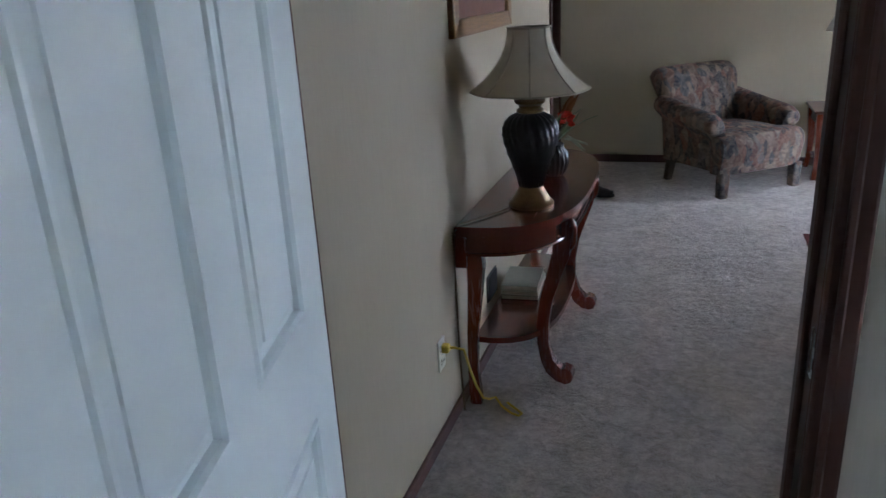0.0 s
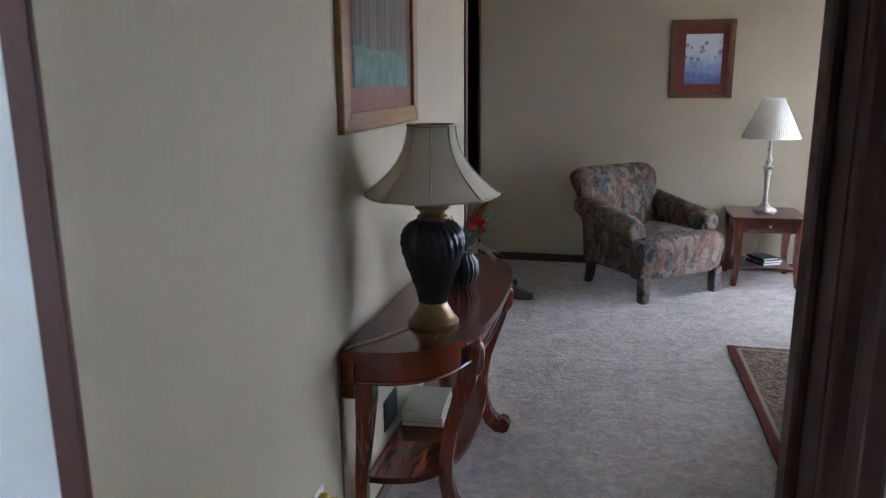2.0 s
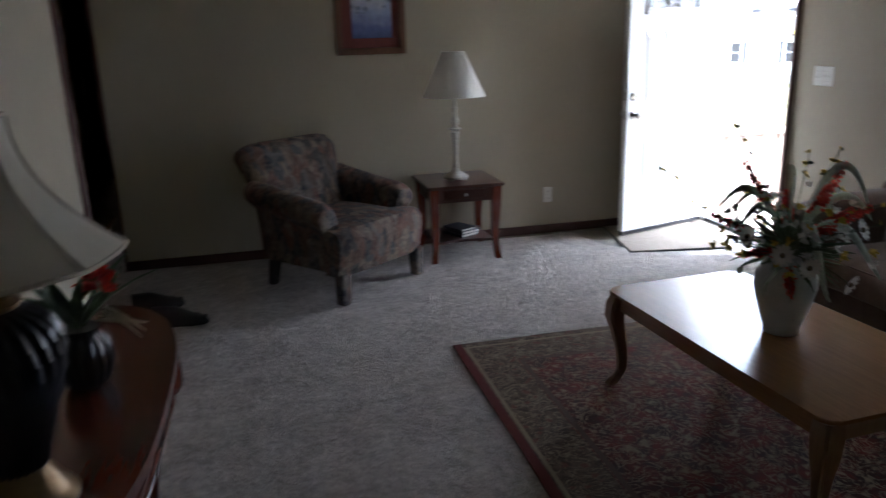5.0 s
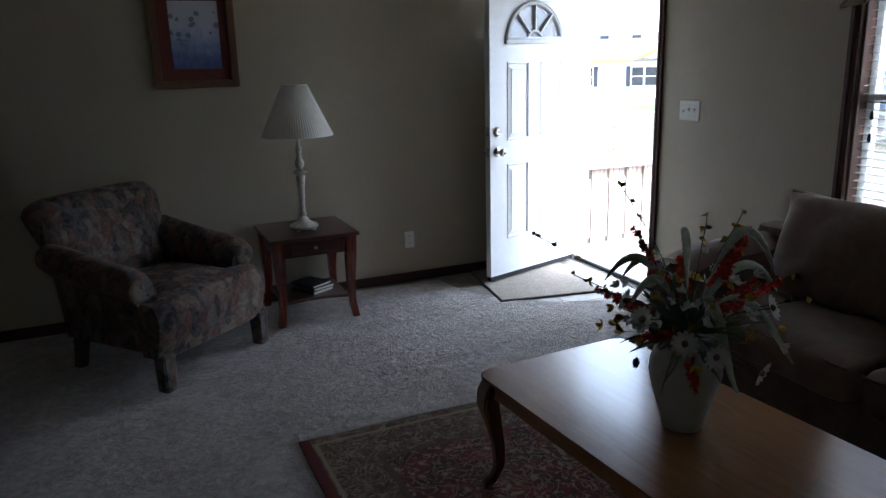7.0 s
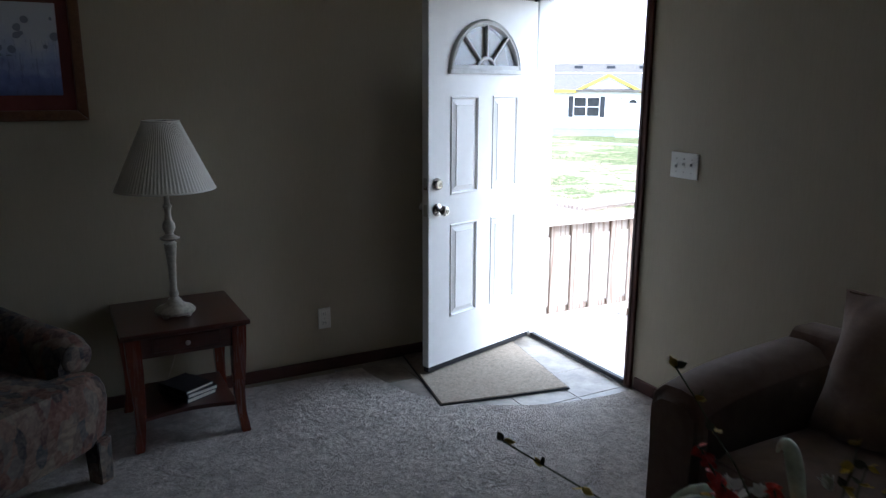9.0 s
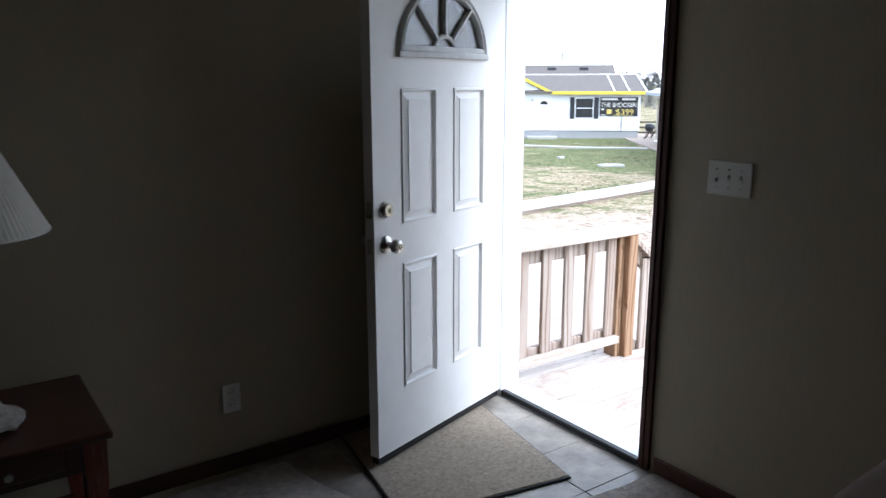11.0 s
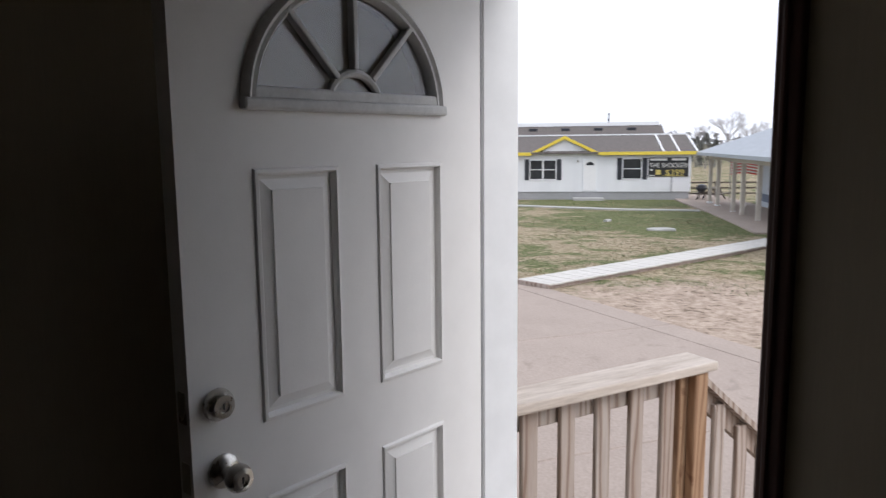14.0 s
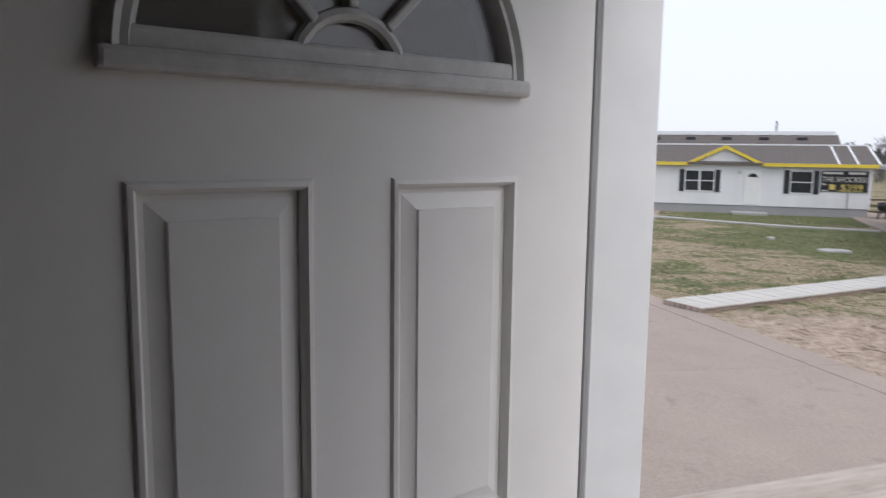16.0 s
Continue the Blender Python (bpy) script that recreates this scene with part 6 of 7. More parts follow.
def boardwalk():
    t = thing("boardwalk", pose(0, 0, 0), "low weathered plank boardwalk across the lawn", "boardwalk", kind="structure")
    a, b = Vector((11.75, 17.04, 0)), Vector((23.99, 19.2, 0))
    d = (b - a).normalized()
    ang = math.degrees(math.atan2(d.y, d.x))
    L = (b - a).length
    plank = box(0.004, 0.136, -0.45, 0.45, 0.09, 0.125, 0.004, 1)
    first = part("plank", plank, M_PLANK, t)
    n = int(L / 0.14)
    for k in range(n):
        p = a + d * (k * 0.14)
        ob = first if k == 0 else new("plank", first.data)
        ob.parent = t
        ob.matrix_basis = pose(p.x, p.y, ground_z(p.x, p.y), 0, 0, ang + 0.4 * math.sin(k * 3.1)) @ pose(0, 0.012 * math.sin(k * 5.3), 0.004 * math.sin(k * 2.3))
    for s in (-0.36, 0.36):
        seg = bmesh.new()
        for k in range(6):
            p0, p1 = a + d * (L * k / 6), a + d * (L * (k + 1) / 6)
            nrm = Vector((-d.y, d.x, 0))
            q = [p0 + nrm * (s - 0.02), p1 + nrm * (s - 0.02), p1 + nrm * (s + 0.02), p0 + nrm * (s + 0.02)]
            lo = [seg.verts.new((v.x, v.y, ground_z(v.x, v.y) - 0.05)) for v in q]
            hi = [seg.verts.new((v.x, v.y, ground_z(v.x, v.y) + 0.09)) for v in q]
            for j in range(4):
                seg.faces.new((lo[j], lo[(j + 1) % 4], hi[(j + 1) % 4], hi[j]))
            seg.faces.new(hi)
        part("side_beam", seg, M_LUMBER, t)
    part("end_beam", box(-0.04, 0.0, -0.45, 0.45, -0.05, 0.12, 0.004, 1), M_LUMBER, t, "", False, pose(a.x, a.y, ground_z(a.x, a.y), 0, 0, ang))


M_PLANK = wood("grey_weathered_plank", (0.42, 0.4, 0.36), (0.68, 0.65, 0.6), 0.85, "y", 0.6, 0, 0.3)
boardwalk()


def lawn_stone():
    t = thing("stone_slab", pose(23.24, 24.0, ground_z(23.24, 24.0), 0, 0, -40), "pale flat stone slab lying on the lawn", "stone")
    part("stone", wobble(cushion(-0.5, 0.5, -0.22, 0.22, -0.03, 0.08, 0.03, 0.015, 6), 0.03, 3), M_CONCRETE2, t, "", True)
    t = thing("stone_block", pose(24.25, 27.85, ground_z(24.25, 27.85), 0, 0, 15), "small white block lying on the lawn", "stone")
    part("stone", wobble(cushion(-0.17, 0.17, -0.1, 0.1, -0.03, 0.1, 0.025, 0.005, 4), 0.02, 5), M_CONCRETE2, t, "", True)


def board_pile():
    t = thing("board_pile", pose(36.24, 40.6, ground_z(36.24, 40.6), 0, 0, -44), "pile of pale boards on the grass by the house", "boards")
    rng = random.Random(4)
    for k in range(9):
        L = rng.uniform(1.0, 1.9)
        part("board", box(-L, L, -0.08, 0.08, 0, 0.045, 0.004, 1), M_PLANK, t, "", False, pose(rng.uniform(-0.5, 0.5), rng.uniform(-0.35, 0.35), 0.05 * (k // 3), 0, 0, rng.uniform(-14, 14)))


lawn_stone()
board_pile()


def deck_material():
    """Weathered pine deck boards with faint grain, brown stains and small knots."""
    n = Nodes("pale_deck_board")
    info = n.add("ShaderNodeObjectInfo").outputs["Random"]
    v = n.stretch(1.2, 22, 22)
    grain = n.noise(2.0, 6, 0.62, v, 0.8)
    col = n.ramp(grain, [(0.3, (0.36, 0.315, 0.28)), (0.52, (0.52, 0.465, 0.42)), (0.72, (0.62, 0.57, 0.525))])
    stain = n.noise(5.5, 6, 0.72, None, 0.6)
    col = n.mix(n.ramp(stain, [(0.54, (0, 0, 0)), (0.7, (0.75, 0.75, 0.75))]), col, (0.33, 0.235, 0.175))
    knot = n.noise(13, 2, 0.4, n.stretch(0.6, 1, 1))
    col = n.mix(n.ramp(knot, [(0.72, (0, 0, 0)), (0.77, (0.8, 0.8, 0.8))]), col, (0.13, 0.085, 0.06))
    col = n.mix(n.math("MULTIPLY", info, 0.22), col, (0.38, 0.31, 0.26))
    n.bump(grain, 0.3, 0.003)
    return n.done(col, 0.82, 0, 0.25)


def deck():
    t = thing("deck", pose(0, 0, 0), "weathered treated-lumber entrance deck with railing and steps", "deck", kind="structure")
    z = -0.12
    X0, X1, Y0, Y1 = XF + T + 0.035, 4.86, 5.0, 6.95
    n = 14
    w = (Y1 - Y0) / n
    for k in range(n):
        part("deck_board", box(X0, X1, Y0 + k * w + 0.0045, Y0 + (k + 1) * w - 0.0045, z - 0.03, z + 0.0015 * (k % 3), 0.004, 1), M_DECK, t)
    for x in (X0 + 0.02, (X0 + X1) / 2, X1 - 0.04):
        part("joist", box(x, x + 0.04, Y0 + 0.02, Y1 - 0.02, z - 0.17, z - 0.031), M_LUMBER, t)
    for x in (X0 + 0.1, X1 - 0.14):
        for y in (Y0 + 0.05, Y1 - 0.14):
            part("support_post", box(x, x + 0.09, y, y + 0.09, -1.32, z - 0.031), M_LUMBER, t)
    ry = 6.82
    swing = pose(4.512, ry, 0, 0, 0, -1.5) @ pose(-4.512, -ry, 0)     # the railing stands a little askew to the house
    post = part("post", box(4.35, 4.438, ry - 0.03, ry + 0.06, z, 0.628, 0.004, 1), M_POST, t, "orange-brown corner post")
    part("post_board", box(4.392, 4.466, ry - 0.07, ry - 0.031, z, 0.627, 0.004, 1), M_POST, t)
    part("bottom_cleat", box(X0 + 0.088, 4.35, ry - 0.005, ry + 0.03, 0.01, 0.055, 0.004, 1), M_LUMBER, t, at=swing)
    part("wall_post", box(X0, X0 + 0.088, ry - 0.045, ry + 0.045, z, 0.628, 0.004, 1), M_LUMBER, t, at=swing)
    part("top_rail", box(X0, 4.51, ry - 0.08, ry + 0.08, 0.628, 0.666, 0.006, 2), M_DECKCAP, t, "pale flat top rail", at=swing)
    part("under_rail", box(X0 + 0.088, 4.35, ry - 0.005, ry + 0.03, 0.538, 0.627, 0.004, 1), M_LUMBER, t, at=swing)
    part("bottom_rail", box(X0 + 0.088, 4.35, ry - 0.068, ry - 0.029, -0.022, 0.022, 0.004, 1), M_DECKCAP, t, at=swing)
    src = None
    xs = [3.472 + 0.1655 * k for k in range(6)]
    for x in xs:
        if x > 4.43:
            break
        if src is None:
            src = part("baluster", box(-0.034, 0.034, -0.0285, -0.0055, -0.015, 0.626, 0.004, 1), M_LUMBER, t)
            ob = src
        else:
            ob = new("baluster", src.data)
            ob.parent = t
        ob.matrix_basis = swing @ pose(x, ry, 0)
    # steps run down in front, away from the house
    for k in range(5):
        zz = z - 0.19 * (k + 1)
        part("tread", box(X1 + 0.26 * k, X1 + 0.26 * k + 0.28, 5.45, 6.8, zz - 0.035, zz, 0.004, 1), M_DECK, t)
    for y in (5.42, 6.8):
        bm = bmesh.new()
        pts = [(X1 - 0.02, z - 0.19), (X1 + 1.3, z - 1.14), (X1 + 1.3, z - 1.34), (X1 - 0.02, z - 0.5)]
        lo = [bm.verts.new((x, y, zz)) for x, zz in pts]
        hi = [bm.verts.new((x, y + 0.04, zz)) for x, zz in pts]
        bm.faces.new(lo)
        bm.faces.new(hi[::-1])
        for j in range(4):
            bm.faces.new((lo[j], lo[(j + 1) % 4], hi[(j + 1) % 4], hi[j]))
        part("stringer", bm, M_LUMBER, t)
    # sloping stair rail from the post down to a newel
    def slope(nm, za, zb, ya, yb, mat):
        bm = bmesh.new()
        x0, x1 = 4.467, 6.0
        drop = 0.8 * (x1 - x0)
        lo = [bm.verts.new(p) for p in ((x0, ya, za), (x1, ya, za - drop), (x1, yb, za - drop), (x0, yb, za))]
        hi = [bm.verts.new(p) for p in ((x0, ya, zb), (x1, ya, zb - drop), (x1, yb, zb - drop), (x0, yb, zb))]
        bm.faces.new(lo[::-1])
        bm.faces.new(hi)
        for j in range(4):
            bm.faces.new((lo[j], lo[(j + 1) % 4], hi[(j + 1) % 4], hi[j]))
        part(nm, bm, mat, t)
    slope("stair_rail", 0.49, 0.58, ry - 0.005, ry + 0.03, M_LUMBER)
    slope("stair_rail_cap", 0.581, 0.612, ry - 0.045, ry + 0.05, M_LUMBER)
    slope("stair_rail_bottom", -0.08, 0.01, ry - 0.005, ry + 0.03, M_LUMBER)
    for k in range(9):
        x = 4.6 + 0.15 * k
        d = 0.8 * (x - 4.467)
        ob = new("baluster", src.data)
        ob.parent = t
        ob.matrix_basis = pose(x, ry, -d + 0.0) @ Matrix.Diagonal((1, 1, 0.9, 1))
    part("newel", box(5.96, 6.05, ry - 0.045, ry + 0.045, -1.35, -0.62, 0.004, 1), M_LUMBER, t)


M_DECK = deck_material()
M_DECKCAP = wood("pale_rail_cap", (0.38, 0.31, 0.25), (0.64, 0.57, 0.5), 0.75, "x", 0.6, 0, 0.35)
deck()


def siding_material():
    n = Nodes("white_lap_siding")
    blot = n.noise(0.6, 4)
    col = n.ramp(blot, [(0.3, (0.7, 0.7, 0.7)), (0.7, (0.8, 0.8, 0.79))])
    return n.done(col, 0.5, 0, 0.4)


M_SIDING = siding_material()
M_SHINGLE = plain("brown_grey_shingle", (0.115, 0.1, 0.09), 0.9, vary=0.3, scale=8, bump=0.5, bscale=40)
M_SHINGLE2 = plain("pale_grey_shingle", (0.36, 0.38, 0.4), 0.9, vary=0.15, scale=5, bump=0.4, bscale=40)
M_YELLOWTRIM = plain("yellow_fascia", (0.72, 0.55, 0.06), 0.6, vary=0.1)
M_SHUTTER = plain("black_shutter", (0.018, 0.02, 0.026), 0.5)
M_DARKPANE = plain("dark_window_glass", (0.03, 0.033, 0.038), 0.08, vary=0.3, scale=2)
M_BLOCK = concrete("grey_skirting_block", (0.36, 0.36, 0.36))
M_SIGNBLACK = plain("sign_black", (0.015, 0.015, 0.015), 0.5, vary=0.2)
M_SIGNGOLD = plain("sign_gold", (0.62, 0.5, 0.14), 0.5)
M_SIGNWHITE = plain("sign_white", (0.72, 0.7, 0.66), 0.5)
M_BLUEGREY = plain("pale_blue_grey_siding", (0.52, 0.56, 0.6), 0.6, vary=0.06)
M_BLUEBAND = plain("slate_blue_band", (0.12, 0.15, 0.21), 0.6)
M_POST = plain("cream_porch_post", (0.55, 0.5, 0.43), 0.6)


def lap_wall(x0, x1, z0, z1, step=0.13, y=0.0):
    """Clapboards: each lap leans out over the one below; face at -y."""
    bm = bmesh.new()
    z = z0
    while z < z1 - 1e-6:
        zt = min(z1, z + step)
        v = [bm.verts.new(p) for p in ((x0, y - 0.022, z), (x1, y - 0.022, z), (x1, y - 0.004, zt), (x0, y - 0.004, zt), (x0, y - 0.004, z), (x1, y - 0.004, z))]
        bm.faces.new(v[:4])
        bm.faces.new((v[4], v[5], v[1], v[0]))
        z = zt
    return bm


def text_part(name, body, size, m, mat, parent):
    cu = bpy.data.curves.new(name, "FONT")
    cu.body, cu.size, cu.align_x, cu.extrude = body, size, "LEFT", 0.004
    tmp = new(name, cu)
    dg = bpy.context.evaluated_depsgraph_get()
    me = bpy.data.meshes.new_from_object(tmp.evaluated_get(dg))
    bpy.data.objects.remove(tmp)
    me.materials.clear()
    me.materials.append(mat)
    ob = new(name, me)
    ob.parent, ob.matrix_basis = parent, m
    return ob


def house_window(t, x0, x1, z0, z1, panes, shutters=0.3):
    """A double-hung window unit with its shutters; wall face at y=0, out is -y."""
    w = part("window", box(x0, x1, -0.05, 0.0, z0, z1), M_VINYL, t, "white window frame")
    pw = (x1 - x0) / panes
    mid = (z0 + z1) / 2
    for k in range(panes):
        for a, b in ((z0 + 0.05, mid - 0.025), (mid + 0.025, z1 - 0.05)):
            part("pane", box(x0 + k * pw + 0.05, x0 + (k + 1) * pw - 0.05, -0.056, -0.048, a, b), M_DARKPANE, w, "dark window pane")
    if shutters:
        for a in (x0 - shutters - 0.02, x1 + 0.02):
            s = part("shutter", box(a, a + shutters, -0.05, -0.005, z0 - 0.03, z1 + 0.03, 0.008, 1), M_SHUTTER, t, "black louvred shutter")
            part("louvre_panel", box(a + 0.05, a + shutters - 0.05, -0.056, -0.045, z0 + 0.05, mid - 0.04), M_SHUTTER, s)
            part("louvre_panel", box(a + 0.05, a + shutters - 0.05, -0.056, -0.045, mid + 0.04, z1 - 0.05), M_SHUTTER, s)


def white_house():
    # local x runs along the front towards its right-hand end at x=0, the front faces -y, z=0 is the foot of the siding
    ang = -40.1
    t = thing("white_house", pose(39.43, 36.41, -1.5, 0, 0, ang), "white ranch house with yellow fascia and dark shutters", "house")
    L, D, H = 17.0, 7.8, 2.4
    w = part("wall", box(-L, -0.001, 0.0, D, -0.01, H + 0.02), M_SIDING, t)
    lap = part("clapboard", lap_wall(-L, 0, 0, 0.13), M_SIDING, w)
    for k in range(1, 19):
        c = new("clapboard", lap.data)
        c.parent, c.matrix_basis = w, pose(0, 0, 0.13 * k)
    part("skirting", box(-L + 0.05, -0.06, 0.03, D - 0.05, -0.75, -0.001), M_BLOCK, t, "grey block skirting")
    part("corner_board", box(-0.09, 0.012, -0.03, 0.0, 0, H, 0.004, 1), M_VINYL, t)
    # roof
    def slab_roof(nm, pts, th, mat, parent):
        bm = bmesh.new()
        lo = [bm.verts.new(p) for p in pts]
        hi = [bm.verts.new((p[0], p[1], p[2] + th)) for p in pts]
        bm.faces.new(lo[::-1])
        bm.faces.new(hi)
        m = len(pts)
        for j in range(m):
            bm.faces.new((lo[j], lo[(j + 1) % m], hi[(j + 1) % m], hi[j]))
        return part(nm, bm, mat, parent)
    rz = H + 1.08
    roof = slab_roof("roof", [(-L - 0.3, -0.35, H - 0.02), (0.35, -0.35, H - 0.02), (0.35, D / 2, rz), (-L - 0.3, D / 2, rz)], 0.1, M_SHINGLE, t)
    slab_roof("roof", [(-L - 0.3, D + 0.35, H - 0.02), (0.35, D + 0.35, H - 0.02), (0.35, D / 2, rz), (-L - 0.3, D / 2, rz)], 0.1, M_SHINGLE, t)
    part("fascia", box(-L - 0.3, -9.85, -0.385, -0.35, H - 0.1, H + 0.1), M_YELLOWTRIM, t, "yellow fascia board")
    part("fascia", box(-5.65, 0.36, -0.385, -0.35, H - 0.1, H + 0.1), M_YELLOWTRIM, t, "yellow fascia board")
    part("ridge_cap", box(-L - 0.3, 0.35, D / 2 - 0.12, D / 2 + 0.12, rz + 0.08, rz + 0.16), M_VINYL, roof, "pale ridge cap")
    sl = (rz - H) / (D / 2 + 0.35)
    for x in (-1.75, -0.8, 0.28):
        slab_roof("batten", [(x, -0.36, H + 0.09), (x + 0.1, -0.36, H + 0.09), (x + 0.1, D / 2, rz + 0.1), (x, D / 2, rz + 0.1)], 0.03, M_VINYL, roof)
    # gable end of the roof on the right
    bm = bmesh.new()
    lo = [bm.verts.new(p) for p in ((-0.02, 0, H), (-0.02, D, H), (-0.02, D / 2, rz - 0.02))]
    bm.faces.new(lo)
    bmesh.ops.solidify(bm, geom=bm.faces[:], thickness=0.05)
    part("gable_wall", bm, M_SIDING, t)
    # front gable over the door
    gx0, gx1, gxm, gz = -9.85, -5.65, -7.75, H + 0.92
    bm = bmesh.new()
    f = [bm.verts.new(p) for p in ((gx0 + 0.1, -0.024, H - 0.12), (gx1 - 0.1, -0.024, H - 0.12), (gxm, -0.024, gz))]
    b = [bm.verts.new((v.co.x, 2.6, v.co.z)) for v in f]
    bm.faces.new(f)
    bm.faces.new(b[::-1])
    for j in range(3):
        bm.faces.new((f[j], f[(j + 1) % 3], b[(j + 1) % 3], b[j]))
    part("gable_wall", bm, M_SIDING, t)
    for xa, xb in ((gx0, gxm), (gx1, gxm)):
        slab_roof("gable_roof", [(xa, -0.2, H - 0.02), (xb, -0.2, gz + 0.08), (xb, 3.0, gz + 0.08), (xa, 3.0, H - 0.02)], 0.06, M_SHINGLE, t)
        slab_roof("rake_board", [(xa, -0.24, H - 0.1), (xb, -0.24, gz), (xb, -0.2, gz), (xa, -0.2, H - 0.1)], 0.2, M_YELLOWTRIM, t)
    # openings, along the front from its right-hand end
    house_window(t, -4.15, -2.95, 0.78, 2.08, 1)
    house_window(t, -9.95, -8.25, 0.76, 2.03, 2)
    house_window(t, -13.9, -12.4, 0.76, 2.03, 2)
    d = part("door", box(-6.6, -5.7, -0.05, 0, 0.06, 2.06, 0.006, 1), M_VINYL, t, "white front door")
    part("door_leaf", box(-6.54, -5.76, -0.062, -0.045, 0.1, 2.0, 0.006, 1), M_WHITE_DOOR, d)
    part("fan_window", prism([(-6.15 + 0.26 * math.cos(math.pi * k / 12), 0.22 * math.sin(math.pi * k / 12)) for k in range(13)], 0, 0.006), M_DARKPANE, d, "", False, Matrix(((1, 0, 0, 0), (0, 0, -1, -0.062), (0, 1, 0, 1.66), (0, 0, 0, 1))))
    part("porch_lamp", box(-6.95, -6.85, -0.1, -0.02, 1.85, 2.02, 0.01, 1), M_METAL, t)
    # downpipe and banner by the corner
    part("downpipe", box(-1.16, -1.1, -0.06, -0.02, 0, 0.95), M_BLOCK, t)
    s = part("sign", box(-2.55, -0.14, -0.06, -0.03, 0.93, 2.12), M_SIGNBLACK, t, "black banner with pale and gold lettering")
    rot = Matrix(((1, 0, 0, 0), (0, 0, -1, -0.066), (0, 1, 0, 0), (0, 0, 0, 1)))
    text_part("lettering", "THE SHOCKER!", 0.37, Matrix.Translation((-2.5, 0, 1.5)) @ rot @ Matrix.Diagonal((0.92, 1.1, 1, 1)), M_SIGNWHITE, s)
    text_part("lettering", "$399", 0.5, Matrix.Translation((-1.55, 0, 1.02)) @ rot @ Matrix.Diagonal((1.15, 1.0, 1, 1)), M_SIGNGOLD, s)
    for x0, x1, z0, z1, mt in ((-2.45, -1.45, 1.93, 2.06, M_SIGNWHITE), (-1.15, -0.3, 1.93, 2.06, M_SIGNWHITE), (-2.45, -2.3, 1.3, 1.4, M_SIGNWHITE), (-2.1, -1.8, 1.05, 1.36, M_SIGNGOLD), (-1.7, -0.4, 0.97, 1.0, M_SIGNGOLD), (-2.48, -2.15, 0.97, 1.03, M_SIGNWHITE)):
        part("sign_bar", box(x0, x1, -0.066, -0.058, z0, z1), mt, s)
    # steps and pallet by the door
    part("step", box(-7.2, -5.3, -1.1, -0.05, -0.75, -0.35, 0.02, 1), M_CONCRETE2, t, "concrete step")


white_house()


def far_house():
    ang = -40.1
    t = thing("far_house", pose(47.52, 45.83, -2.0, 0, 0, ang), "long house with brown-grey shingle roof behind the white one", "house")
    L, D, H = 24.0, 9.0, 3.2
    part("wall", box(-L, 0, 0.3, D - 0.3, -0.5, H), M_SIDING, t)
    for nm, y0, y1 in (("roof", 0.0, D / 2), ("roof", D, D / 2)):
        bm = bmesh.new()
        lo = [bm.verts.new(p) for p in ((-L - 0.3, y0, H), (0.3, y0, H), (0.3, y1, H + 1.75), (-L - 0.3, y1, H + 1.75))]
        hi = [bm.verts.new((v.co.x, v.co.y, v.co.z + 0.1)) for v in lo]
        bm.faces.new(lo)
        bm.faces.new(hi)
        for j in range(4):
            bm.faces.new((lo[j], lo[(j + 1) % 4], hi[(j + 1) % 4], hi[j]))
        part(nm, bm, M_SHINGLE, t)
    part("ridge_cap", box(-L, 0.1, D / 2 - 0.2, D / 2 + 0.2, H + 1.8, H + 2.1), M_VINYL, t, "pale ridge cap")
    for k in range(8):
        part("roof_vent", box(-2.6 - 2.7 * k, -1.9 - 2.7 * k, D / 2 - 1.2, D / 2 - 0.7, H + 1.2, H + 1.62, 0.03, 1), M_SHUTTER, t, "dark roof vent")
    part("vent_pipe", tube([(-4.0, D / 2 + 0.6, H + 1.5), (-4.0, D / 2 + 0.6, H + 2.9)], 0.06, 8), M_SHUTTER, t)


far_house()


